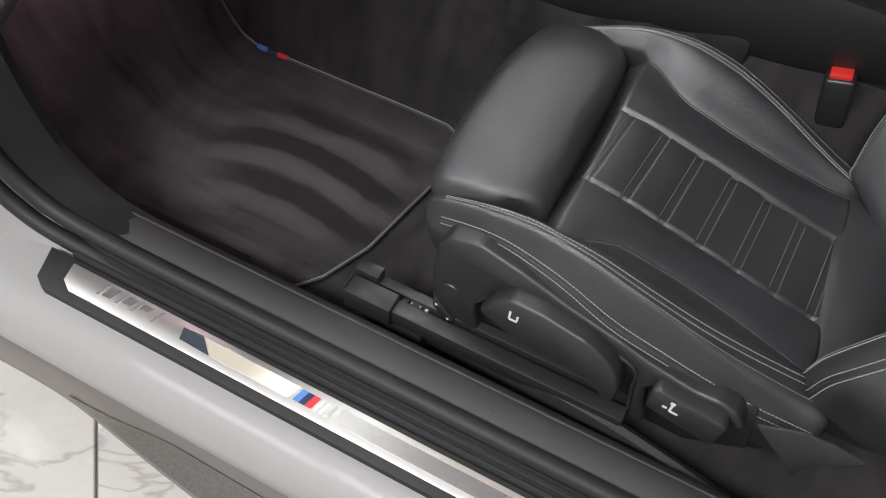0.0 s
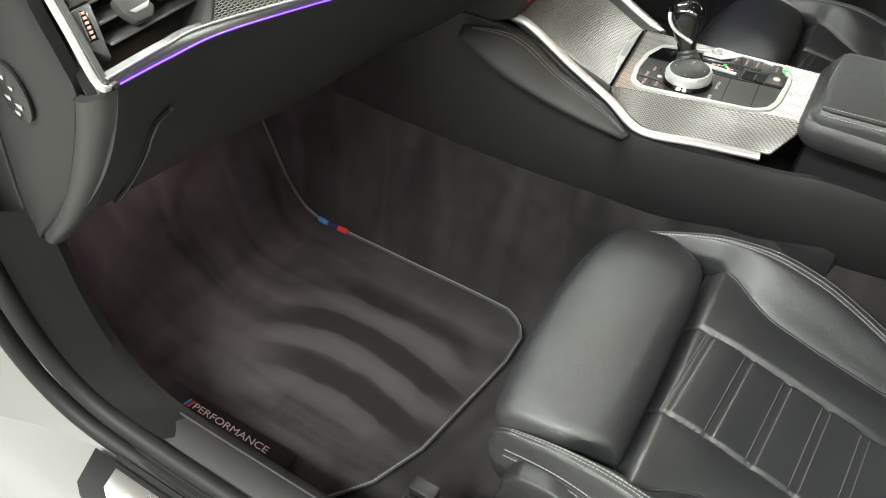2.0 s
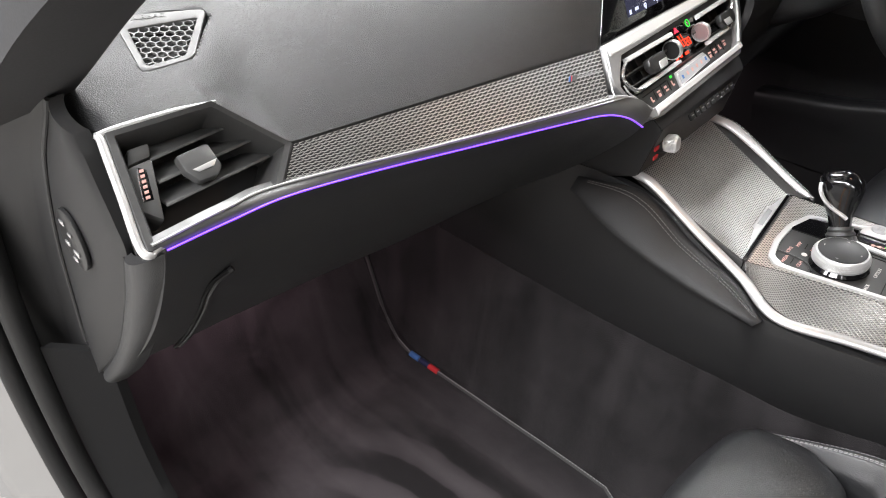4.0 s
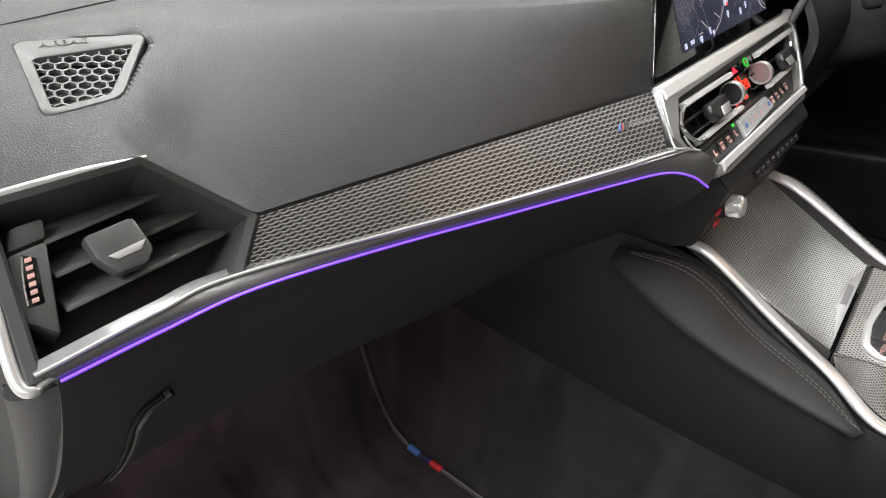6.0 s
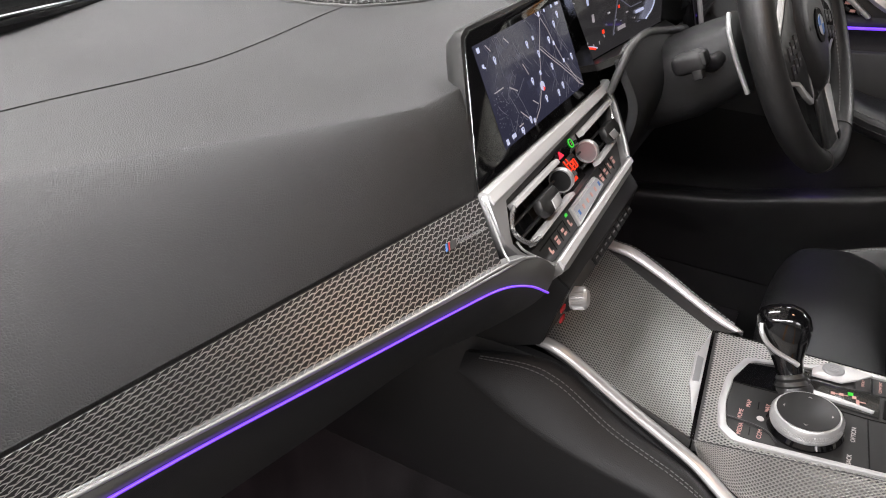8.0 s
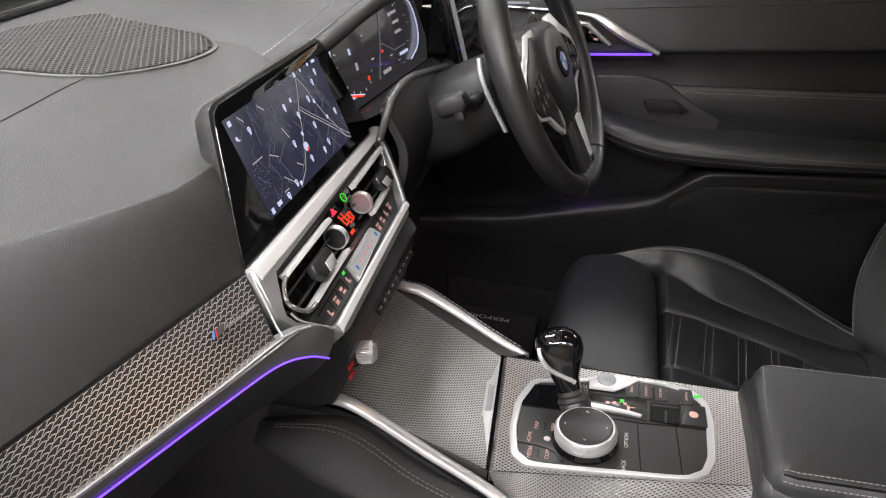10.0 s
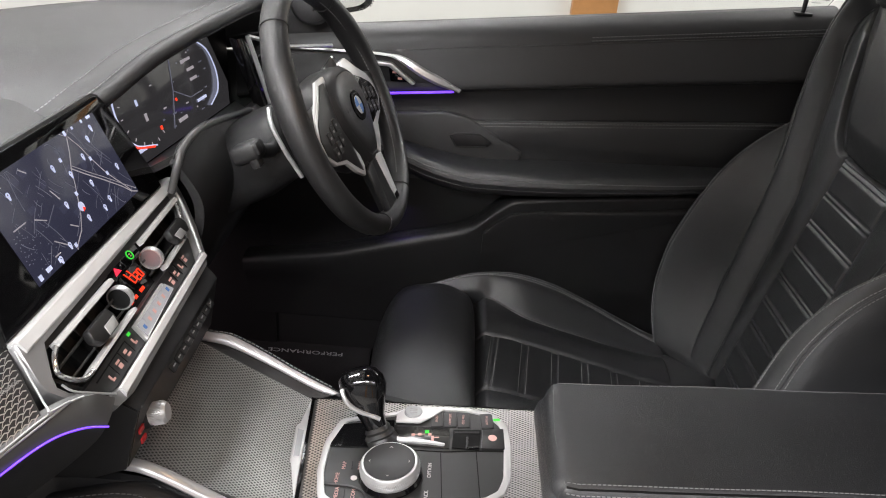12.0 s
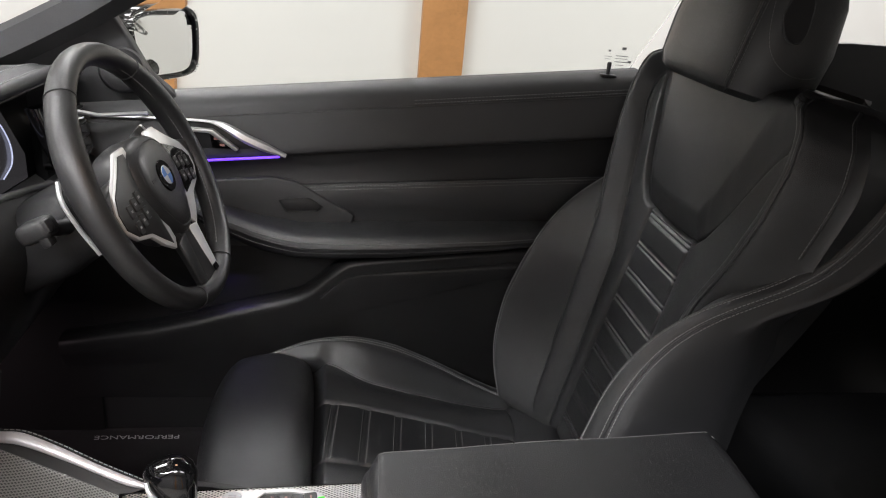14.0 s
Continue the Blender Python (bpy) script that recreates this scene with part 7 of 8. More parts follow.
for y0, z0, w in ((-0.640, 0.418, 0.018), (-0.676, 0.428, 0.026)):
    part("floor_rail", box((0.47, y0, z0 - 0.014), (0.43, w, 0.030), 0.003), SATIN_BLACK, seat)
part("rail_channel", box((0.47, -0.657, 0.402), (0.42, 0.016, 0.012), 0.001), TRIM_DARK, seat)
sleeve = part("rail_sleeve", join(box((0.292, -0.678, 0.417), (0.078, 0.034, 0.040), 0.003, 2), box((0.292, -0.6625, 0.405), (0.070, 0.006, 0.012), 0.001)), SATIN_BLACK, seat, "black end sleeve of the seat rail")
part("rail_sleeve", box((0.268, -0.640, 0.417), (0.040, 0.024, 0.036), 0.004, 2), SATIN_BLACK, seat, "black end sleeve of the seat rail")
part("sleeve_lip", tube([(0.253, -0.692, 0.438), (0.253, -0.664, 0.438)], 0.0022, 6), SATIN_BLACK, sleeve)
for x0 in (0.283, 0.335, 0.352):
    part("rail_screw", lathe([(0.0, 0.005), (0.0028, 0.005), (0.0040, 0.0044), (0.0062, 0.004), (0.007, 0.0), (0.0, 0.0)], Matrix.Translation((x0, -0.654, 0.409)), 14), STEEL if x0 < 0.3 else SATIN_BLACK, seat)
part("rail_tooth", join(*[box((0.31 + 0.012 * k, -0.651, 0.4095), (0.005, 0.005, 0.004), 0.0005) for k in range(6)]), STEEL, seat)
part("rail_foot", box((0.33, -0.66, 0.352), (0.10, 0.05, 0.09), 0.006), TRIM_DARK, seat)
# rear hinge cover
part("hinge_recess", side([(0.813, 0.562), (0.854, 0.592), (0.889, 0.598), (0.922, 0.596), (0.887, 0.545), (0.882, 0.50)], 0.0135, 0.004, 0.001), TRIM_DARK, seat)

# belt buckle between seat and console
buckle = thing("seat_belt_buckle", "black seat belt buckle with red press button", "belt buckle", (0.79, -0.075, 0.36))
bt = Matrix.Rotation(radians(-14), 4, "Y")
part("buckle_body", join(box((0.796, -0.070, 0.588), (0.046, 0.062, 0.090), 0.007, 3, bt), box((0.800, -0.070, 0.560), (0.037, 0.050, 0.05), 0.006, 2, bt)), SATIN_BLACK, buckle)
part("press_button", box((0.784, -0.070, 0.634), (0.034, 0.052, 0.012), 0.004, 2, bt), RED_PLASTIC, buckle, "red press button")
part("stalk", tube([(0.82, -0.075, 0.36), (0.812, -0.074, 0.46), (0.802, -0.071, 0.56)], 0.012, 8), TRIM_DARK, buckle)


# ---- floor mats ----
def pile_material(name, dark, light, arcs):
    """Brushed velour: shading of the leaning pile put into the colour, as streaks along the car and arcs where a palm
    has swept it.
    """
    m = mat(name, light, 0.95, spec=0.08, sheen=0.12)
    nt = m.node_tree
    b = nt.nodes["Principled BSDF"]
    link = nt.links.new
    tc = nt.nodes.new("ShaderNodeTexCoord")

    def maths(op, a, c=0.0, d=0.0):
        n = nt.nodes.new("ShaderNodeMath")
        n.operation = op
        for sock, value in zip(n.inputs, (a, c, d)):
            if isinstance(value, (int, float)):
                sock.default_value = value
            else:
                link(value, sock)
        return n.outputs[0]

    def cloud(scale, stretch, detail=3.0, distort=0.0):
        mp = nt.nodes.new("ShaderNodeMapping")
        mp.inputs["Scale"].default_value = stretch
        n = nt.nodes.new("ShaderNodeTexNoise")
        n.inputs["Scale"].default_value = scale
        n.inputs["Detail"].default_value = detail
        n.inputs["Distortion"].default_value = distort
        link(tc.outputs["Object"], mp.inputs["Vector"])
        link(mp.outputs[0], n.inputs["Vector"])
        return n.outputs["Fac"]

    streak = cloud(7.0, (0.35, 2.0, 0.5) if arcs else (1.9, 0.7, 0.35), 4.0, 0.6)
    blotch = cloud(9.0, (1, 1, 1), 5.0, 0.8)
    fibre = cloud(900.0, (1, 1, 1), 2.0)
    level = maths("ADD", maths("MULTIPLY", maths("SUBTRACT", streak, 0.5), 1.5), maths("MULTIPLY", maths("SUBTRACT", blotch, 0.5), 1.0))
    level = maths("ADD", level, 0.42)
    if arcs:
        sep = nt.nodes.new("ShaderNodeSeparateXYZ")
        link(tc.outputs["Object"], sep.inputs[0])
        wob = maths("MULTIPLY", maths("SUBTRACT", cloud(6.0, (1, 1, 1), 3.0), 0.5), 0.055)
        dx = maths("SUBTRACT", sep.outputs["X"], 0.020)
        dy = maths("ADD", sep.outputs["Y"], 0.870)
        rad = maths("ADD", maths("SQRT", maths("ADD", maths("MULTIPLY", dx, dx), maths("MULTIPLY", dy, dy))), wob)
        ring = maths("COSINE", maths("MULTIPLY", maths("SUBTRACT", rad, 0.432), 2 * math.pi / 0.096))
        ring = maths("MULTIPLY", maths("SIGN", ring), maths("POWER", maths("ABSOLUTE", ring), 0.45))
        ex = maths("DIVIDE", maths("ADD", dx, 0.01), 0.20)
        ey = maths("DIVIDE", maths("ADD", sep.outputs["Y"], 0.415), 0.16)
        mask = maths("SUBTRACT", 1.35, maths("ADD", maths("MULTIPLY", ex, ex), maths("MULTIPLY", ey, ey)))
        mask = maths("MINIMUM", maths("MAXIMUM", mask, 0.0), 1.0)
        level = maths("ADD", maths("MULTIPLY", level, maths("SUBTRACT", 1.0, maths("MULTIPLY", mask, 0.5))), maths("MULTIPLY", maths("MULTIPLY", maths("ADD", ring, 0.30), mask), 0.48))
    level = maths("ADD", level, maths("MULTIPLY", maths("SUBTRACT", fibre, 0.5), 0.5))
    ramp = nt.nodes.new("ShaderNodeValToRGB")
    ramp.color_ramp.elements[0].position, ramp.color_ramp.elements[1].position = 0.0, 1.0
    ramp.color_ramp.elements[0].color, ramp.color_ramp.elements[1].color = (*dark, 1), (*light, 1)
    link(level, ramp.inputs["Fac"])
    link(ramp.outputs[0], b.inputs["Base Color"])
    bump = nt.nodes.new("ShaderNodeBump")
    bump.inputs["Strength"].default_value = 0.7
    bump.inputs["Distance"].default_value = 0.0015
    link(maths("ADD", maths("MULTIPLY", level, 0.6), fibre), bump.inputs["Height"])
    link(bump.outputs[0], b.inputs["Normal"])
    return m


PILE = pile_material("brushed_velour", (0.018, 0.0168, 0.0172), (0.076, 0.0695, 0.0722), True)
for carpet in ("carpet_left", "carpet_right"):
    bpy.data.objects[carpet].data.materials[0] = pile_material("streaked_carpet", (0.016, 0.015, 0.0155), (0.054, 0.050, 0.052), False)


EDGE_Y = -0.188


def mat_rear(y):
    """Rear edge of the mat at a place across."""
    return table([(-0.715, 0.085), (-0.68, 0.118), (-0.62, 0.163), (-0.53, 0.198), (-0.41, 0.216), (-0.30, 0.233), (-0.235, 0.232), (-0.205, 0.214), (-0.190, 0.180)], y)


def mat_pt(u, v, h=0.010):
    y = lerp(-0.695, EDGE_Y, v)
    rear = mat_rear(y)
    x = lerp(-0.43, rear, u)
    ripple = 0.0025 * noise.noise(V((x * 9, y * 9, 3.0)))
    return V((x, y, floor_z(x, abs(y) if abs(y) < 0.655 else 0.655) + h + ripple))


def build_mat(label):
    m = thing("floor_mat", label, "floor mat", (0.0, -0.45, 0.30), group="floor mats")
    part("velour", sheet(mat_pt, 90, 60, (0, 0, -0.007)), PILE, m)
    edge = [mat_pt(1, k / 40) for k in range(41)]
    inner = [mat_pt(1 - k / 60, 1.0) for k in range(61)]
    part("piping", tube(edge + inner[1:], 0.0038, 8), VENT_GREY, m, "dark grey edge piping")
    part("stitching", stitches([p + V((0.0005, 0, 0.0036)) for p in edge + inner[1:]], pitch=0.0062, length=0.0042, r=0.0009), THREAD, m)
    return m


floor_mat = build_mat("black velour floor mat with stitched piping and coloured tabs")
for x0, m in ((-0.272, BLUE_TAB), (-0.245, NAVY_TAB), (-0.222, RED_TAB)):
    xx = x0
    pts = [V((xx + d, EDGE_Y, floor_z(xx + d, 0.3) + 0.0115)) for d in (0.0, 0.008, 0.016, 0.024)]
    part("colour_tab", tube(pts, 0.0062, 10), m, floor_mat, "woven coloured edge tab")
tb = V((-0.090, -0.671, 0.3225))
part("badge_plate", box(tb + V((0.0, 0.002, -0.001)), (0.262, 0.036, 0.003), 0.001), DARK_PILE, floor_mat)
tm = Matrix.Translation(tb + V((0.008, 0.0, 0.0016))) @ Matrix.Diagonal((1.38, 1.0, 1.0, 1.0))
text_mesh("PERFORMANCE", 0.0165, tm, MAT_LETTER, floor_mat)
for k, m in enumerate((BLUE_TAB, NAVY_TAB, RED_TAB)):
    part("badge_stripe", slab([tb + V((-0.088 + 0.004 * k, -0.007, 0.001)), tb + V((-0.084 + 0.004 * k, -0.007, 0.001)), tb + V((-0.080 + 0.004 * k, 0.007, 0.001)), tb + V((-0.084 + 0.004 * k, 0.007, 0.001))], (0, 0, 0.001)), m, floor_mat)


# ---- driver's door ----
door = thing("driver_door", "black trimmed driver door with silver handle trim and violet light strip", "car door", (0.55, 0.72, 0.60))


def belt(x):
    return 1.142 + 0.1085 * (x - 0.209)


def seam_z(x):
    return 1.045 + 0.105 * (x - 0.392)


def stitch_z(x):
    return 0.988 + 0.0705 * (x - 0.433)


DX0, DX1 = -0.02, 1.045


def door_sheet(rows, x0, x1, nx, material, name, label="", thick=(0, 0.012, 0)):
    """A panel along x from rows of functions of x that give (y, z)."""
    def f(u, v):
        x = lerp(x0, x1, u)
        i = v * (len(rows) - 1) * 4
        pts = curve([V((x, *r(x))) for r in rows], (len(rows) - 1) * 4 + 1)
        return pts[int(round(i))]
    return part(name, sheet(f, nx, (len(rows) - 1) * 4, thick), material, door, label)


door_sheet([lambda x: (0.742, belt(x) - 0.004), lambda x: (0.722, belt(x) + 0.001), lambda x: (0.700, belt(x) - 0.008), lambda x: (0.688, belt(x) - 0.022), lambda x: (0.683, belt(x) - 0.040)], DX0, DX1, 40, DOOR_SKIN, "belt_panel", "soft black window ledge")
door_sheet([lambda x: (0.684, belt(x) - 0.041), lambda x: (0.679, lerp(belt(x) - 0.041, seam_z(x), 0.35)), lambda x: (0.674, lerp(belt(x) - 0.041, seam_z(x), 0.8)), lambda x: (0.676, seam_z(x) + 0.002), lambda x: (0.688, seam_z(x) - 0.004)], DX0, DX1, 40, DOOR_SKIN, "upper_panel")
door_sheet([lambda x: (0.692, seam_z(x) - 0.003), lambda x: (0.694, lerp(seam_z(x), stitch_z(x), 0.5)), lambda x: (0.688, stitch_z(x) + 0.006), lambda x: (0.684, stitch_z(x))], DX0, DX1, 40, TRIM_DARK, "recess_band")
door_sheet([lambda x: (0.682, stitch_z(x) + 0.001), lambda x: (0.678, stitch_z(x) - 0.015), lambda x: (0.678, 0.955), lambda x: (0.683, 0.928), lambda x: (0.690, 0.86)], DX0, DX1, 40, LEATHER, "middle_panel", "black leather door panel")
for dz in (-0.003, -0.009):
    part("stitching", stitches([(lerp(0.43, 1.04, i / 20), 0.6795, stitch_z(lerp(0.43, 1.04, i / 20)) + dz) for i in range(21)], (0, -1, 0.1)), THREAD_DARK, door)
for dz in (-0.030, -0.036):
    part("stitching", stitches([(lerp(0.62, 1.04, i / 20), 0.6835, belt(lerp(0.62, 1.04, i / 20)) + dz) for i in range(21)], (0, -1, 0.4)), THREAD_DARK, door)
part("front_plateau", slab([(0.20, 0.673, 0.985), (0.282, 0.673, 0.996), (0.367, 0.673, 1.004), (0.412, 0.673, 0.997), (0.437, 0.673, 0.982), (0.520, 0.673, 0.935), (0.515, 0.673, 0.915), (0.30, 0.673, 0.915), (0.20, 0.673, 0.930)], (0, 0.012, 0), 0.0045, 3), DOOR_SKIN, door, "raised soft panel round the door pull")
part("pull_recess", slab([(0.382, 0.6705, 0.961), (0.394, 0.6705, 0.964), (0.436, 0.6705, 0.965), (0.459, 0.6705, 0.950), (0.449, 0.6705, 0.943), (0.394, 0.6705, 0.940)], (0, 0.006, 0), 0.001), TRIM_DARK, door)
part("pull_rim", tube([(0.381, 0.671, 0.961), (0.394, 0.671, 0.9655), (0.437, 0.671, 0.966), (0.461, 0.671, 0.950), (0.450, 0.671, 0.942), (0.393, 0.671, 0.939), (0.381, 0.671, 0.961)], 0.0014, 6), TRIM, door)


def arm_ring(x):
    top = table([(0.20, 0.962), (0.27, 0.945), (0.34, 0.925), (0.42, 0.912), (0.60, 0.914), (0.90, 0.926), (1.04, 0.930)], x)
    low = table([(0.20, 0.925), (0.27, 0.900), (0.34, 0.878), (0.42, 0.866), (0.60, 0.872), (0.90, 0.898), (1.04, 0.905)], x)
    reach = table([(0.20, 0.668), (0.28, 0.640), (0.38, 0.612), (0.50, 0.604), (0.80, 0.612), (0.95, 0.632), (1.04, 0.655)], x)
    pts = [(0.700, top + 0.008), (lerp(reach, 0.70, 0.5), top + 0.006), (reach + 0.012, top), (reach + 0.001, lerp(top, low, 0.30)), (reach, lerp(top, low, 0.55)), (reach + 0.010, low + 0.004), (reach + 0.035, low - 0.004), (0.700, low - 0.004)]
    return curve([V((x, a, b)) for a, b in pts], 29)


part("door_armrest", loft([arm_ring(lerp(0.20, 1.04, i / 30)) for i in range(31)]), LEATHER, door, "padded black leather door armrest")
for k in (11, 17):
    part("stitching", stitches([arm_ring(lerp(0.24, 1.0, i / 40))[k] for i in range(41)], (0, -1, 0.3)), THREAD_DARK, door)
part("arm_gap", tube([arm_ring(lerp(0.22, 1.03, i / 30))[14] + V((0, -0.0002, 0)) for i in range(31)], 0.0015, 6), TRIM_DARK, door)


def pocket_z(x):
    return table([(-0.05, 0.675), (0.138, 0.703), (0.18, 0.712), (0.284, 0.741), (0.389, 0.768), (0.432, 0.783), (0.453, 0.801), (0.484, 0.832), (0.515, 0.853), (0.60, 0.864), (0.83, 0.887), (1.05, 0.905)], x)


door_sheet([lambda x: (0.690, 0.875), lambda x: (0.694, lerp(0.87, pocket_z(x), 0.5)), lambda x: (0.696, pocket_z(x) - 0.01)], DX0, DX1, 40, TRIM_DARK, "pocket_back")
door_sheet([lambda x: (0.690, pocket_z(x) - 0.006), lambda x: (0.660, pocket_z(x)), lambda x: (0.642, pocket_z(x) - 0.006), lambda x: (0.642, pocket_z(x) - 0.03), lambda x: (0.652, lerp(pocket_z(x), 0.60, 0.6)), lambda x: (0.668, 0.60), lambda x: (0.690, 0.52)], DX0, DX1, 60, TRIM, "lower_panel", "black plastic lower door panel")
door_sheet([lambda x: (0.640, pocket_z(x) - 0.028), lambda x: (0.634, pocket_z(x) - 0.036), lambda x: (0.640, 0.722 + 0.275 * (x - 0.433))], 0.46, 1.04, 24, TRIM, "lower_ledge")
part("pocket_glow", tube([(x, 0.678, pocket_z(x) - 0.006) for x in (0.26, 0.30, 0.34, 0.38)], 0.0015, 6), PURPLE, door)

# handle trim
HT = [V((0.064, 0.676, 1.100)), V((0.16, 0.672, 1.103)), V((0.250, 0.668, 1.103)), V((0.285, 0.665, 1.097)), V((0.330, 0.661, 1.074)), V((0.393, 0.664, 1.0475))]
part("handle_trim", sweep(HT, [(0.006, 0.003), (0.003, 0.008), (-0.003, 0.008), (-0.006, 0.0), (-0.004, -0.006), (0.004, -0.006)], n=40, up=(0, -1, 0.3), scale=lambda t: 0.42 + 1.0 * smooth(0.40, 0.75, t) - 0.75 * smooth(0.86, 1.0, t)), SILVER, door, "satin silver handle trim")
part("trim_infill", slab([(0.19, 0.674, 1.104), (0.285, 0.674, 1.100), (0.33, 0.672, 1.075), (0.370, 0.674, 1.054), (0.19, 0.676, 1.042)], (0, 0.006, 0), 0.001), SATIN_BLACK, door)
part("inner_handle", slab([(0.200, 0.660, 1.092), (0.268, 0.660, 1.090), (0.312, 0.660, 1.056), (0.306, 0.660, 1.052), (0.262, 0.660, 1.083), (0.200, 0.660, 1.085)], (0, 0.012, 0), 0.002), SILVER, door, "silver door release")
part("lock_switch", slab([(0.262, 0.666, 1.080), (0.278, 0.666, 1.077), (0.302, 0.666, 1.056), (0.266, 0.666, 1.056)], (0, 0.006, 0), 0.001), GLOSS, door)
for dx, dz in ((0.273, 1.073), (0.283, 1.062)):
    part("switch_mark", box((dx, 0.6655, dz), (0.008, 0.001, 0.004), 0), AMBER_ICON, door)
part("door_light_strip", tube([(0.16, 0.672, 1.0215), (0.27, 0.670, 1.0330), (0.382, 0.668, 1.0445)], 0.0024, 8), PURPLE, door, "glowing violet light strip")
part("lock_pin", lathe([(0.0, 0.024), (0.0035, 0.023), (0.0042, 0.020), (0.0036, 0.0), (0.0036, -0.01), (0.0, -0.01)], Matrix.Translation((0.982, 0.706, belt(0.982) - 0.004)), 16), SATIN_BLACK, door, "black lock pin")
part("lock_base", box((0.982, 0.706, belt(0.982) - 0.006), (0.030, 0.018, 0.006), 0.002), SATIN_BLACK, door)
pane = part("window_glass", slab([(-0.02, 0.748, 1.10), (1.030, 0.748, belt(1.03) - 0.02), (1.12, 0.640, 1.46), (0.45, 0.640, 1.46), (0.10, 0.72, 1.24)], (0, 0.004, 0)), GLASS, door, "clear frameless window", smooth=False)
pane.visible_shadow = False
for k, (dx, dz, w, h) in enumerate(((0.0, 0.052, 0.010, 0.010), (0.0, 0.036, 0.030, 0.003), (0.0, 0.030, 0.030, 0.002), (0.002, 0.023, 0.034, 0.003), (0.022, 0.024, 0.008, 0.008), (-0.034, 0.046, 0.006, 0.007), (-0.034, 0.034, 0.018, 0.002), (-0.034, 0.028, 0.014, 0.002), (0.0, 0.016, 0.020, 0.002))):
    part("glass_mark", box((1.014 + 0.8 * dx, 0.742 - 0.3 * dz, belt(1.0) + 0.9 * dz - 0.006), (w * 0.8, 0.0006, h * 0.55), 0), GREY_ICON, pane)
part("door_tail", slab([(1.045, 0.690, belt(1.045)), (1.075, 0.735, belt(1.06)), (1.075, 0.735, 0.55), (1.045, 0.690, 0.55)], (0.004, 0.01, 0)), TRIM_DARK, door)

part("mirror_triangle", slab([(-0.25, 0.700, 1.05), (0.215, 0.700, 1.125), (0.190, 0.700, 1.148), (0.160, 0.700, 1.175), (0.130, 0.700, 1.230), (0.105, 0.700, 1.272), (-0.10, 0.700, 1.200)], (0, 0.030, 0), 0.006, 3), TRIM_DARK, door, "black corner cover at the mirror")
# tweeter behind the wheel
tweeter = thing("door_tweeter", "round black speaker in the mirror triangle", "speaker", (0.115, 0.66, 1.19))
part("tweeter_pod", lathe([(0.0, 0.010), (0.022, 0.010), (0.034, 0.004), (0.038, -0.010), (0.0, -0.010)], Matrix.Translation((0.125, 0.665, 1.183)) @ Matrix.Rotation(radians(78), 4, "X") @ Matrix.Rotation(radians(10), 4, "Y"), 36), TRIM, tweeter)
for k in range(6):
    part("speaker_hole", lathe([(0.0, 0.0006), (0.0035, 0.0006), (0.0, -0.001)], Matrix.Translation((0.125 + 0.010 * math.cos(k * 1.047), 0.654, 1.183 + 0.010 * math.sin(k * 1.047))) @ Matrix.Rotation(radians(78), 4, "X"), 12), GLOSS, tweeter)

# wing mirror outside
wing = thing("wing_mirror", "black rimmed wing mirror wet with droplets", "wing mirror", (0.12, 0.86, 1.13))
MN = V((0.80, -0.60, 0.02)).normalized()
MY = MN.cross(V((0, 0, 1))).normalized() * -1
MZ = MN.cross(MY) if MN.cross(MY).z > 0 else -MN.cross(MY)
MC = V((0.140, 0.945, 1.188))


def mir(a, b, h):
    return MC + MY * a + MZ * b + MN * h


def mir_ring(k, h, n=48):
    pts = []
    for j in range(n):
        t = 2 * math.pi * j / n
        ca, sa = math.cos(t), math.sin(t)
        a = 0.078 * math.copysign(abs(ca) ** 0.45, ca)
        b = 0.066 * math.copysign(abs(sa) ** 0.5, sa)
        a *= 1 + 0.10 * b / 0.066 * (1 if a < 0 else 0.35)
        pts.append(mir(a * k, b * k, h))
    return pts


part("mirror_rim", loft([mir_ring(0.97, -0.002), mir_ring(1.02, 0.004), mir_ring(1.10, 0.004), mir_ring(1.16, -0.008), mir_ring(1.14, -0.04), mir_ring(0.95, -0.085), mir_ring(0.5, -0.11)], cap=False), GLOSS, wing, "wet gloss black rim")
part("mirror_glass", loft([mir_ring(1.0, -0.004), mir_ring(0.985, -0.003), mir_ring(0.5, -0.003), mir_ring(0.02, -0.003)]), MIRROR, wing, "mirror glass")
bm = bmesh.new()
rd = random.Random(2)
for k in range(130):
    t = rd.uniform(0, 2 * math.pi)
    kk = rd.uniform(1.03, 1.12)
    c = mir_ring(kk, 0.0045)[int(t / (2 * math.pi) * 48) % 48] + MY * rd.uniform(-0.004, 0.004)
    bmesh.ops.create_icosphere(bm, subdivisions=1, radius=rd.uniform(0.0008, 0.0019), matrix=Matrix.Translation(c))
tagged(part("droplets", bm, CHROME, wing), kind="stuff")
part("mirror_arm", tube([(0.06, 0.76, 1.13), (0.09, 0.84, 1.125), (0.115, 0.92, 1.14)], 0.018, 10), GLOSS, wing)

# ---- instrument binnacle and driver's side of the dash ----
HOOD = [V((-0.170, 0.090, 1.095)), V((-0.075, 0.125, 1.118)), V((-0.020, 0.172, 1.158)), V((0.006, 0.240, 1.184)), V((0.020, 0.330, 1.194)), V((0.040, 0.450, 1.202)), V((0.055, 0.555, 1.205)), V((0.050, 0.655, 1.188))]
hood_line = curve(HOOD, 61)


def hood(u, v):
    p = hood_line[int(round(u * 60))]
    q = V((-0.56, lerp(0.10, 0.68, u), 1.105))
    r = mix3(p, q, v)
    r.z += 0.012 * math.sin(math.pi * v) - 0.012 * (1 - smooth(0, 0.06, v))
    return r


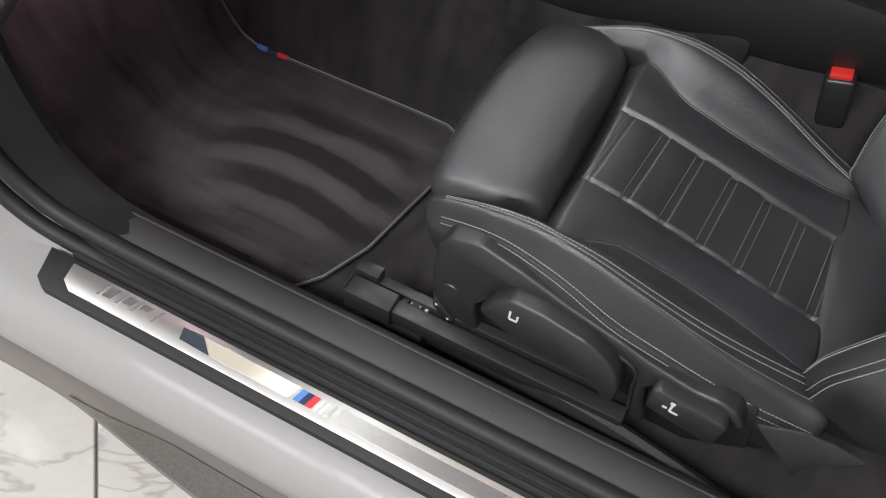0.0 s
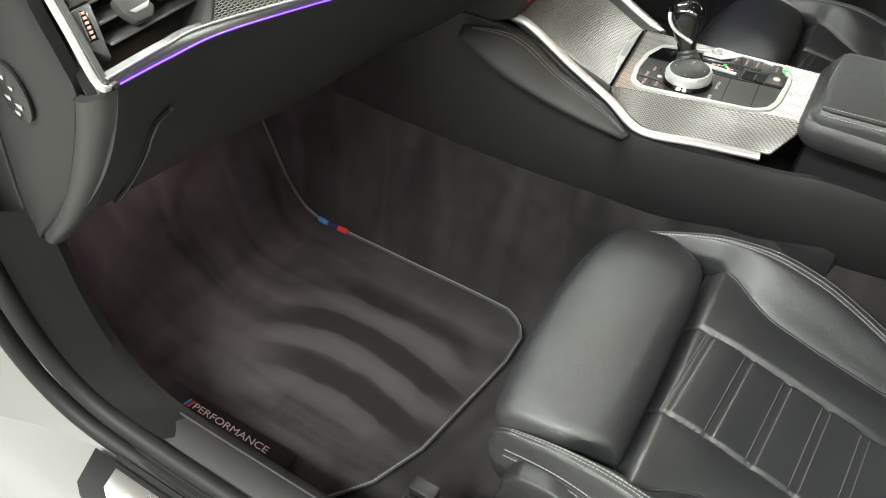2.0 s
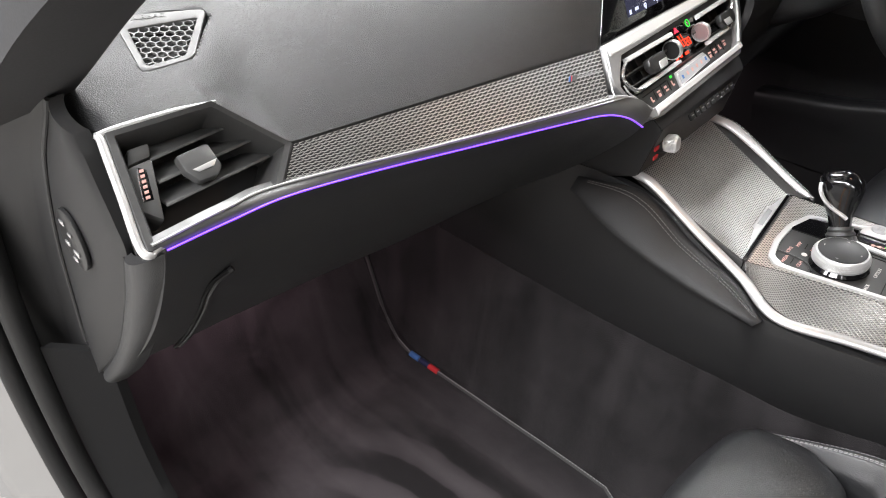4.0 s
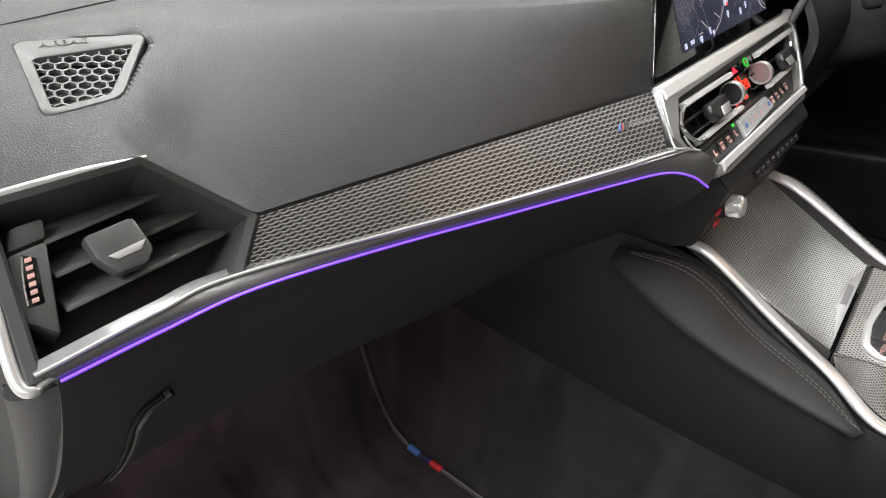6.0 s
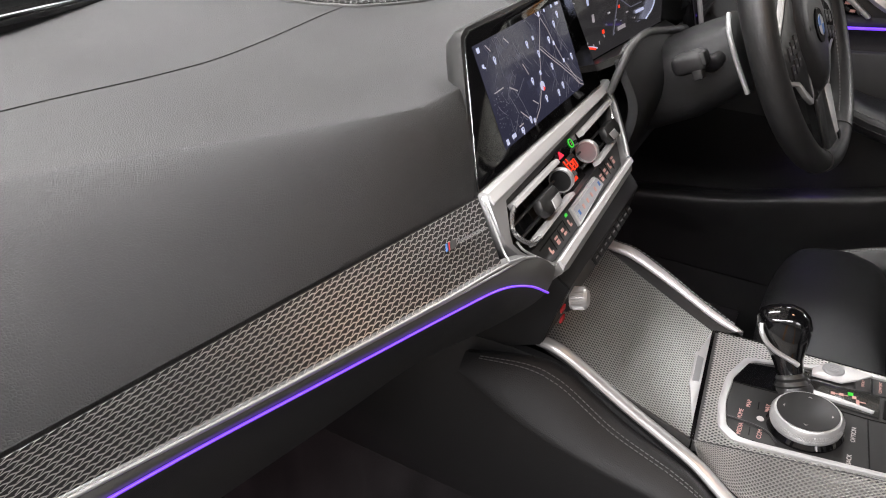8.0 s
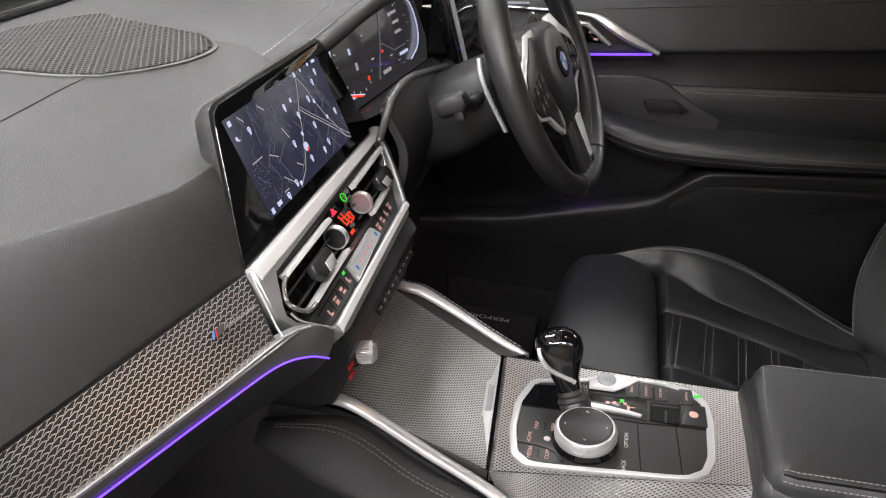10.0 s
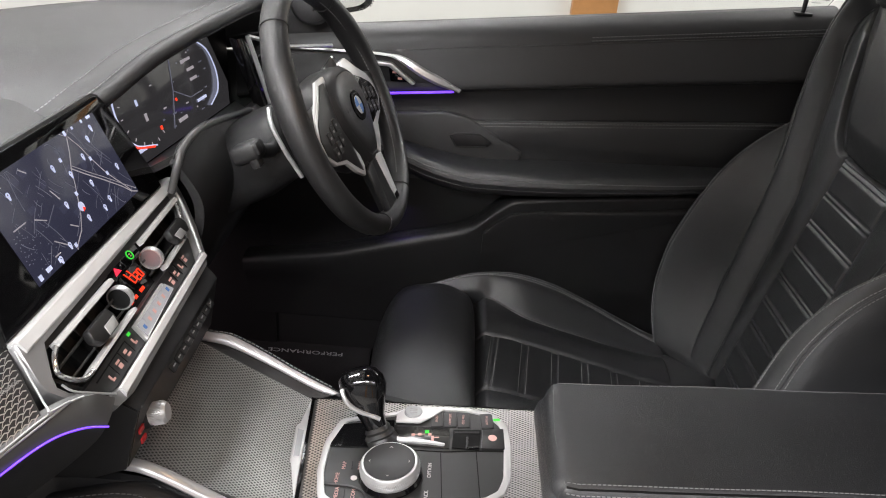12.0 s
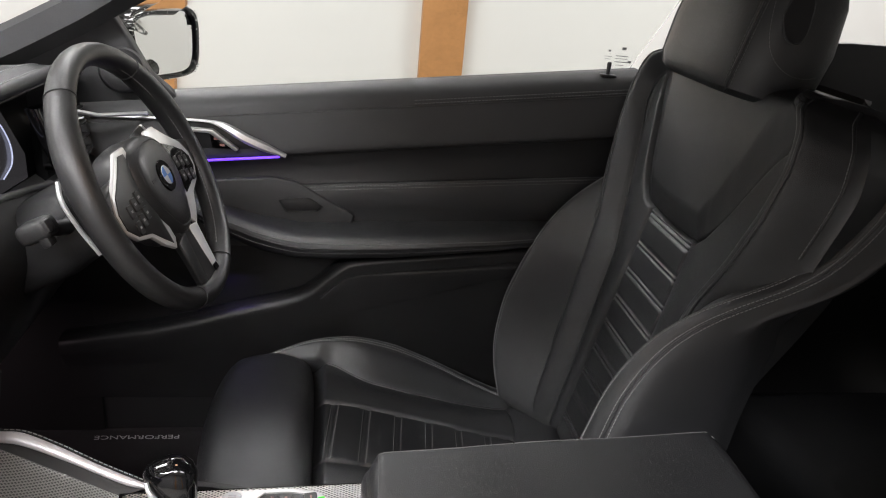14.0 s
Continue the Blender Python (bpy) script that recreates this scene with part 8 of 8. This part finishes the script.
part("driver_pad", sheet(hood, 60, 40, (0, 0, -0.012)), DASH, dash, "grained black binnacle top")
for v in (0.030, 0.075):
    part("stitching", stitches([hood(0.03 + 0.94 * i / 60, v) for i in range(61)], pitch=0.0055, length=0.0038, r=0.0007), THREAD, dash)
part("hood_lip", tube([p + V((0.0, 0, -0.010)) for p in hood_line], 0.010, 10), DASH, dash)
CN = V((0.955, -0.10, 0.28)).normalized()
CY = V((0.10, 0.995, 0)).normalized()
CU = CN.cross(CY).normalized()
CM = Matrix((CY, CU, CN)).transposed().to_4x4()


def clus(a, b, h=0.0):
    return V((-0.006, 0.338, 1.108)) + CY * a + CU * b + CN * h


cluster = thing("instrument_display", "curved digital instrument display with dim map and dials", "instrument display", clus(0, -0.06))
cl_out = [(-0.170, -0.030), (-0.163, 0.026), (-0.146, 0.046), (-0.100, 0.062), (0.120, 0.070), (0.150, 0.050), (0.168, -0.030), (0.150, -0.062), (-0.145, -0.062)]
display_panel = part("display_panel", slab([clus(a, b) for a, b in cl_out], -CN * 0.006, 0.001), SCREEN_DARK, cluster)
arc_l = [clus(-0.118 + 0.006, 0.052, 0.0008), clus(-0.140, 0.030, 0.0008), clus(-0.146, -0.005, 0.0008), clus(-0.130, -0.035, 0.0008), clus(-0.085, -0.050, 0.0008)]
arc_r = [clus(0.100, 0.052, 0.0008), clus(0.132, 0.030, 0.0008), clus(0.140, -0.005, 0.0008), clus(0.125, -0.032, 0.0008), clus(0.090, -0.046, 0.0008)]
for arc in (arc_l, arc_r):
    part("dial_arc", tube(arc, 0.0011, 6, n=40), PIN_LIT, display_panel)
part("dial_glow", tube([p - CY * 0.006 for p in arc_l[2:]], 0.0016, 6, n=20), RED_GLOW, display_panel)
for a, b, w, h, m in ((-0.095, 0.010, 0.005, 0.008, PIN_LIT), (-0.085, -0.012, 0.006, 0.010, ROAD_LIT), (-0.060, -0.034, 0.005, 0.005, RED_GLOW), (-0.120, -0.045, 0.020, 0.005, PIN_LIT), (0.000, -0.040, 0.026, 0.005, ROAD_LIT), (0.060, 0.030, 0.030, 0.004, ROAD_LIT), (0.066, 0.016, 0.022, 0.004, ROAD_LIT), (0.066, 0.002, 0.022, 0.004, ROAD_LIT), (0.070, -0.030, 0.030, 0.004, PIN_LIT), (0.0, -0.012, 0.004, 0.004, RED_GLOW)):
    part("readout", box(clus(a, b, 0.0008), (w, h, 0.0006), 0, 1, CM), m, display_panel)
for pts in ([(-0.03, -0.045), (0.0, 0.0), (0.025, 0.06)], [(0.0, 0.0), (0.04, -0.02), (0.08, -0.02)]):
    part("map_road", tube([clus(a, b, 0.0007) for a, b in pts], 0.0007, 4), ROAD_DIM, display_panel)
rdc = random.Random(5)
for k in range(26):
    a, b = rdc.uniform(-0.05, 0.11), rdc.uniform(-0.05, 0.055)
    part("readout", box(clus(a, b, 0.0008), (rdc.uniform(0.003, 0.010), rdc.uniform(0.0012, 0.0022), 0.0005), 0, 1, CM), ROAD_DIM if k % 3 else ROAD_LIT, display_panel)
for k in range(13):
    t = radians(60 + 20 * k)
    part("dial_tick", box(clus(-0.085 + 0.052 * math.cos(t), 0.046 * math.sin(t), 0.0008), (0.0045, 0.0012, 0.0005), 0, 1, CM @ Matrix.Rotation(t, 4, "Z")), ROAD_LIT, display_panel)
# binnacle body: surround, lower shelf and side
part("binnacle_floor", sheet(lambda u, v: mix3(clus(lerp(-0.175, 0.175, u), -0.064, -0.002), V((0.060, lerp(0.178, 0.47, u), lerp(1.083, 1.046, u) + 0.008 * math.sin(math.pi * u))), v), 20, 8, (0, 0, -0.01)), SATIN_BLACK, dash)
part("binnacle_brow", tube([V((0.050, 0.160, 1.035)), V((0.058, 0.170, 1.070)), V((0.060, 0.190, 1.086)), V((0.060, 0.255, 1.088)), V((0.060, 0.370, 1.066)), V((0.062, 0.47, 1.046))], 0.005, 10, n=40), VENT_GREY, dash)
part("binnacle_back", slab([(-0.035, 0.15, 1.09), (-0.035, 0.21, 1.13), (-0.035, 0.30, 1.165), (-0.035, 0.68, 1.17), (-0.035, 0.68, 0.98), (-0.035, 0.15, 0.98)], (-0.01, 0, 0)), TRIM_DARK, dash)


def driver_lower(u, v):
    y = lerp(0.168, 0.70, u)
    pts = [V((0.060, y, table([(0.168, 1.070), (0.19, 1.083), (0.255, 1.086), (0.37, 1.064), (0.47, 1.044), (0.7, 1.03)], y))), V((0.086, y, 1.010)), V((0.060, y, 0.92)), V((0.0, y, 0.80)), V((-0.12, y, 0.74)), V((-0.5, y, 0.78))]
    return curve(pts, 33)[int(round(v * 32))]


part("knee_panel", sheet(driver_lower, 16, 32, (-0.012, 0, 0)), TRIM_DARK, dash)
# outer vent with blades on the driver's side
outer_vent = thing("driver_air_vent", "black and silver outer air vent beside the instrument display", "air vent", (0.05, 0.58, 1.08))
part("vent_face", slab([(0.045, 0.500, 1.150), (0.060, 0.640, 1.140), (0.075, 0.650, 1.050), (0.075, 0.520, 1.035)], (-0.02, 0, 0), 0.003), GLOSS, outer_vent)
for k in range(4):
    part("blade", box((0.062 + 0.003 * k, 0.590, 1.125 - 0.022 * k), (0.012, 0.090, 0.004), 0.001), SATIN_BLACK, outer_vent)
part("vent_edge", tube([(0.052, 0.515, 1.152), (0.066, 0.520, 1.10), (0.082, 0.530, 1.035)], 0.004, 8), SILVER, outer_vent, "silver edge strip")
part("vent_edge", tube([(0.052, 0.520, 1.150), (0.10, 0.60, 1.120), (0.16, 0.665, 1.112)], 0.0035, 8), SILVER, outer_vent)

# steering column, stalk and paddles
WC, WN = V((0.231, 0.356, 1.098)), V((math.cos(radians(26)) * math.cos(radians(-6)), math.cos(radians(26)) * math.sin(radians(-6)), math.sin(radians(26))))
WX = WN.cross(V((0, 0, 1))).normalized() * -1
WX = WX if WX.y > 0 else -WX
WU = WN.cross(WX)
WU = WU if WU.z > 0 else -WU


def whl(a, b, h=0.0):
    """A place on the wheel: to the driver's right, up, towards the driver."""
    return WC + WX * a + WU * b + WN * h


WM = Matrix((WX, WU, WN)).transposed().to_4x4()
if WM.to_3x3().determinant() < 0:
    WM = Matrix((-WX, WU, WN)).transposed().to_4x4()
column = thing("steering_column", "black steering column shroud with indicator stalk", "steering column", whl(0, 0, -0.12))


def col_ring(h, w, t, drop):
    return [whl(w * math.copysign(abs(math.cos(a)) ** 0.6, math.cos(a)), t * math.copysign(abs(math.sin(a)) ** 0.6, math.sin(a)) - drop, h) for a in (2 * math.pi * k / 36 for k in range(36))]


part("shroud", loft([col_ring(-0.26, 0.075, 0.055, 0.03), col_ring(-0.14, 0.078, 0.058, 0.02), col_ring(-0.085, 0.070, 0.052, 0.012), col_ring(-0.055, 0.064, 0.046, 0.006), col_ring(-0.045, 0.050, 0.036, 0.004)]), TRIM_DARK, column)
st = V((0.125, 0.236, 1.066))
part("stalk_arm", tube([whl(-0.06, 0.0, -0.085), whl(-0.085, -0.005, -0.090), st], 0.010, 10), TRIM_DARK, column)
part("stalk_knob", box(st, (0.034, 0.026, 0.042), 0.009, 3, WM), TRIM_DARK, column, "black indicator stalk knob")
for dz in (0.009, -0.009):
    part("stalk_button", box(st + V((0.013, -0.008, dz)), (0.016, 0.016, 0.013), 0.003, 2, WM), TRIM, column)

# steering wheel
wheel = thing("steering_wheel", "black leather steering wheel with silver spokes and round badge", "steering wheel", WC)
RR = 0.1735
rings = []
for i in range(96):
    t = 2 * math.pi * i / 96
    flat = 0.96 if math.sin(t) < -0.9 else 1.0
    cpos = whl(RR * math.cos(t), RR * math.sin(t), 0.0)
    rad = (WX * math.cos(t) + WU * math.sin(t))
    grip = 1.0 + 0.10 * dip(math.sin(t) - 0.45, 0.25)
    rings.append([cpos + rad * (0.0150 * grip * math.cos(a)) + WN * (0.0180 * grip * math.sin(a)) for a in (2 * math.pi * k / 20 for k in range(20))])
part("rim", loft(rings + [rings[0]], cap=False), WHEEL_SKIN, wheel, "smooth black leather rim")
for i in (14, 34, 66, 78):
    t = 2 * math.pi * i / 96
    rad = (WX * math.cos(t) + WU * math.sin(t))
    cpos = whl(RR * math.cos(t), RR * math.sin(t), 0.0)
    part("rim_seam", tube([cpos + rad * (0.0158 * math.cos(a)) + WN * (0.0188 * math.sin(a)) for a in (2 * math.pi * k / 20 for k in range(21))], 0.0009, 5), TRIM_DARK, wheel)
bm = stitches([whl((RR - 0.0152) * math.cos(t), (RR - 0.0152) * math.sin(t), 0.004) for t in (radians(-60 + 120 * k / 40) for k in range(41))], WN, pitch=0.006, length=0.004, r=0.0007)
part("stitching", bm, THREAD_DARK, wheel)


def hub_ring(k, h, drop=0.0):
    """Outline of the airbag cover: broad above, drawn in towards a rounded foot."""
    pts = []
    for j in range(60):
        t = 2 * math.pi * j / 60
        ca, sa = math.cos(t), math.sin(t)
        b = (0.058 if sa > 0 else 0.082) * math.copysign(abs(sa) ** 0.85, sa)
        w = 0.064 * (1.0 - 0.34 * smooth(0.0, -0.082, b) + 0.02 * smooth(0, 0.05, b))
        pts.append(whl(w * math.copysign(abs(ca) ** 0.72, ca) * k, b * k - 0.004, h))
    return pts


part("hub", loft([hub_ring(0.98, -0.045), hub_ring(1.06, -0.032), hub_ring(1.06, -0.004), hub_ring(1.02, 0.007), hub_ring(0.95, 0.0125), hub_ring(0.885, 0.0155), hub_ring(0.86, 0.0150), hub_ring(0.82, 0.0175), hub_ring(0.60, 0.0195), hub_ring(0.3, 0.0200), hub_ring(0.02, 0.0200)]), WHEEL_SKIN, wheel, "padded black hub")
part("hub_seam", tube(hub_ring(0.872, 0.0150) + hub_ring(0.872, 0.0150)[:1], 0.0009, 5), TRIM_DARK, wheel)
for k in range(5):
    part("hub_letter_bar", box(whl(-0.042 + 0.003 * k, 0.000, 0.0196), (0.0025, 0.005, 0.0006), 0, 1, WM), TRIM, wheel)
bc = whl(0.0, -0.004, 0.0190)
bmx = Matrix.Translation(bc) @ WM
badge_disc = part("badge_ring", lathe([(0.0, 0.0), (0.0215, 0.0), (0.0225, 0.0015), (0.0215, 0.003), (0.0, 0.003)], bmx, 40), GLOSS, wheel, "round black badge ring")
part("badge_rim", lathe([(0.0128, 0.003), (0.0138, 0.0036), (0.0128, 0.0038)], bmx, 32), CHROME, badge_disc)
for q in range(4):
    pts = [bmx @ V((0, 0, 0.0034))] + [bmx @ V((0.0128 * math.cos(a), 0.0128 * math.sin(a), 0.0034)) for a in (q * math.pi / 2 + k * math.pi / 16 for k in range(9))]
    part("badge_quarter", slab(pts, WN * 0.0006), (PALE_KEY if q % 2 == 0 else BLUE_TAB), badge_disc, smooth=False)
for sgn in (-1, 1):
    part("side_spoke", slab([whl(sgn * 0.050, 0.030, -0.016), whl(sgn * 0.110, 0.028, -0.014), whl(sgn * 0.162, 0.012, -0.010), whl(sgn * 0.162, -0.022, -0.010), whl(sgn * 0.110, -0.040, -0.014), whl(sgn * 0.050, -0.060, -0.016)], WN * 0.016, 0.004), SATIN_BLACK, wheel)
    part("spoke_frame", slab([whl(sgn * a, b, 0.0) for a, b in ((0.040, 0.056), (0.070, 0.056), (0.098, 0.036), (0.132, 0.016), (0.146, -0.004), (0.146, -0.028), (0.126, -0.046), (0.092, -0.056), (0.072, -0.076), (0.048, -0.092), (0.036, -0.080))], WN * 0.007, 0.0025), BRIGHT, wheel, "bright silver spoke frame")
    part("switch_pad", slab([whl(sgn * a, b, 0.0065) for a, b in (((0.066, 0.030), (0.096, 0.018), (0.124, 0.003), (0.136, -0.010), (0.135, -0.026), (0.120, -0.037), (0.088, -0.044), (0.066, -0.048)) if sgn > 0 else ((0.054, 0.049), (0.070, 0.050), (0.097, 0.031), (0.129, 0.012), (0.142, -0.005), (0.142, -0.026), (0.124, -0.042), (0.090, -0.051), (0.070, -0.068), (0.052, -0.082)))], WN * 0.002, 0.0006), GLOSS if sgn > 0 else SATIN_BLACK, wheel)
    for r in range(2):
        for c in range(3):
            key = part("wheel_button", box(whl(sgn * (0.080 + 0.017 * c), -0.004 - 0.022 * r - 0.004 * c, 0.0090), (0.014, 0.017, 0.0025), 0.001, 1, WM), SATIN_BLACK, wheel)
            part("button_mark", box(whl(sgn * (0.080 + 0.017 * c), -0.004 - 0.022 * r - 0.004 * c, 0.0104), (0.005, 0.003, 0.0004), 0, 1, WM), GREY_ICON, key)
    part("paddle", slab([whl(sgn * 0.075, 0.048, -0.045), whl(sgn * 0.135, 0.058, -0.040), whl(sgn * 0.150, 0.036, -0.040), whl(sgn * 0.140, -0.034, -0.040), whl(sgn * 0.120, -0.044, -0.040), whl(sgn * 0.080, 0.006, -0.045)], WN * 0.004, 0.0015), SATIN_BLACK, wheel)
    part("paddle_edge", tube([whl(sgn * 0.139, 0.056, -0.038), whl(sgn * 0.153, 0.036, -0.038), whl(sgn * 0.152, 0.001, -0.038), whl(sgn * 0.142, -0.040, -0.038)], 0.0030, 8, n=24), SILVER, wheel, "silver paddle edge")
part("lower_spoke", loft([[whl(a, b, h) for a, b, h in ((-w, y, 0.0), (-w * 0.8, y, 0.008), (w * 0.8, y, 0.008), (w, y, 0.0), (w * 0.8, y, -0.010), (-w * 0.8, y, -0.010))] for w, y in ((0.040, -0.050), (0.030, -0.085), (0.024, -0.120), (0.024, -0.160))]), SATIN_BLACK, wheel)
for sgn in (-1, 1):
    part("spoke_bar", slab([whl(sgn * 0.010, -0.082, 0.0045), whl(sgn * 0.042, -0.088, 0.0045), whl(sgn * 0.038, -0.166, 0.003), whl(sgn * 0.018, -0.166, 0.003)], WN * 0.005, 0.002), BRIGHT if sgn > 0 else SATIN_BLACK, wheel, "tapered spoke bar")
part("spoke_badge", box(whl(0.020, -0.154, 0.0115), (0.014, 0.010, 0.002), 0.0008, 1, WM), GLOSS, wheel)

# ---- cabin shell: pillars, roof, windscreen, rear ----
shell = thing("cabin_shell", "dark cabin lining with windscreen pillars, roof and rear trim", "cabin lining", (0.9, 0, 0.4))
AP = [V((-0.42, 0.665, 1.06)), V((-0.12, 0.652, 1.175)), V((0.055, 0.640, 1.262)), V((0.20, 0.618, 1.345)), V((0.48, 0.560, 1.475))]
for sgn in (1,):
    prof = [(-0.030, -0.022), (-0.026, 0.020), (0.0, 0.034), (0.028, 0.022), (0.034, -0.012), (0.0, -0.030)]
    pts = [V((p.x, p.y * sgn, p.z)) for p in AP]
    part("windscreen_pillar", sweep(pts, prof, n=30), ROOF_CLOTH, shell)
part("windscreen_pillar", sweep([V((-0.30, -0.756, 1.045)), V((-0.215, -0.750, 1.085)), V((-0.140, -0.746, 1.142)), V((0.0, -0.738, 1.246)), V((0.17, -0.700, 1.365)), V((0.30, -0.640, 1.455))], [(-0.036, -0.022), (-0.033, 0.014), (-0.012, 0.026), (0.012, 0.026), (0.032, 0.012), (0.036, -0.012), (0.0, -0.026)], n=36), ROOF_CLOTH, shell)
ws = part("windscreen", sheet(lambda u, v: V((lerp(-0.60, 0.26, v), lerp(-0.66, 0.66, u) * lerp(1.0, 0.86, v), lerp(1.10, 1.41, v) + 0.05 * math.sin(math.pi * v) * 0.5)), 10, 10, (-0.003, 0, 0.004)), GLASS, shell, "clear windscreen")
ws.visible_shadow = False
part("windscreen_edge", box((-0.575, 0.0, 1.113), (0.05, 1.34, 0.012), 0.004), GLOSS, shell)
part("roof", sheet(lambda u, v: V((lerp(0.27, 2.0, u), lerp(-0.58, 0.60, v), soft([(0.27, 1.448), (0.50, 1.478), (0.80, 1.490), (1.2, 1.485), (2.0, 1.39)], lerp(0.27, 2.0, u), 0.05) - (0.045 if v > 0.5 else 0.008) * (2 * v - 1) ** 2)), 24, 12, (0, 0, 0.03)), ROOF_LIGHT, shell)
part("roof_header", box((0.268, 0.02, 1.432), (0.05, 1.02, 0.024), 0.008, 3), ROOF_CLOTH, shell)
roof_console = part("roof_console", box((0.385, -0.02, 1.442), (0.15, 0.22, 0.036), 0.010, 3), ROOF_CLOTH, shell, "roof console with reading lights")
part("reading_lens", box((0.375, -0.075, 1.4235), (0.076, 0.056, 0.004), 0.0015), LAMP_WARM, roof_console, "lit warm reading light")
part("belt_post", sweep([V((1.235, -0.735, 0.42)), V((1.225, -0.745, 0.80)), V((1.235, -0.735, 1.10)), V((1.20, -0.665, 1.33)), V((1.16, -0.55, 1.46))], [(-0.05, -0.03), (0.06, -0.03), (0.06, 0.03), (-0.05, 0.03)], n=24), TRIM_DARK, shell, "black belt post behind the door opening")
part("rear_side_window", slab([(1.28, -0.745, 1.235), (2.0, -0.745, 1.33), (1.9, -0.58, 1.42), (1.24, -0.60, 1.43)], (0, 0.004, 0)), PRIVACY, shell, "dark tinted rear side window", smooth=False)
part("quarter_trim", sheet(lambda u, v: V((lerp(1.08, 2.05, u), 0.700 - 0.03 * math.sin(math.pi * v), lerp(0.40, lerp(1.235, 1.312, smooth(0.0, 0.40, u)), v))), 30, 10, (0, 0.02, 0)), TRIM, shell)
part("quarter_trim", sheet(lambda u, v: V((lerp(1.30, 2.05, u), -0.715 + 0.03 * math.sin(math.pi * v), lerp(0.40, lerp(1.250, 1.36, u), v))), 12, 10, (0, -0.02, 0)), TRIM, shell)
part("belt_pillar", sweep([V((1.060, 0.690, 1.16)), V((1.085, 0.678, 1.26)), V((1.14, 0.640, 1.42))], [(-0.018, -0.02), (0.02, -0.02), (0.02, 0.02), (-0.018, 0.02)], n=12), TRIM_DARK, shell)
part("belt_guide", box((1.085, 0.655, 1.235), (0.030, 0.012, 0.060), 0.006, 2, Matrix.Rotation(radians(25), 4, "Y")), PEARL, shell, "light grey belt guide")
rear_seat = thing("rear_bench", "dark leather rear bench seat behind the front seats", "rear seat", (1.6, 0, 0.35))
part("bench_cushion", box((1.55, 0.0, 0.50), (0.50, 1.16, 0.24), 0.05, 3), LEATHER, rear_seat)
part("bench_back", box((1.86, 0.0, 0.86), (0.20, 1.16, 0.74), 0.06, 3, Matrix.Rotation(radians(14), 4, "Y")), LEATHER, rear_seat)
part("firewall", box((-0.66, 0.0, 0.75), (0.06, 1.5, 0.80), 0.01), TRIM_DARK, shell)
part("rear_wall", box((2.06, 0.0, 0.75), (0.06, 1.5, 0.9), 0.01), TRIM_DARK, shell)
for ky, kx, kw in ((0.705, -0.33, 0.72), (-0.725, -0.50, 0.36)):
    part("kick_panel", box((kx, ky, 0.68), (kw, 0.02, 0.80), 0.004), TRIM_DARK, shell)
part("door_step", box((0.5, 0.712, 0.45), (1.3, 0.02, 0.34), 0.004), TRIM_DARK, shell)
# right-hand sill inside the closed door
part("right_sill", box((0.7, 0.745, 0.45), (1.5, 0.06, 0.30), 0.02), TRIM_DARK, shell)
# driver's mat lettering
drv_mat = thing("driver_floor_mat", "black velour driver floor mat with small pale lettering", "floor mat", (0.05, 0.42, 0.30), group="floor mats")
part("velour", sheet(lambda u, v: V((lerp(-0.30, 0.24, u), lerp(0.20, 0.700, v), 0.312 + 0.125 * smooth(0.55, 0.69, lerp(0.20, 0.700, v)))), 12, 30, (0, 0, -0.008)), DARK_PILE, drv_mat)
lt = Matrix.Translation((0.098, 0.668, 0.4375)) @ Matrix.Rotation(radians(180), 4, "Z") @ Matrix.Rotation(radians(-42), 4, "X") @ Matrix.Diagonal((1.12, 0.5, 1.0, 1.0))
text_mesh("PERFORMANCE", 0.0215, lt, GREY_ICON, drv_mat)

# ---- tiles last ----
for i in range(-10, 10):
    for j in range(-10, 10):
        ground_tile(0.3 + 0.6 * i, 0.3 + 0.6 * j)
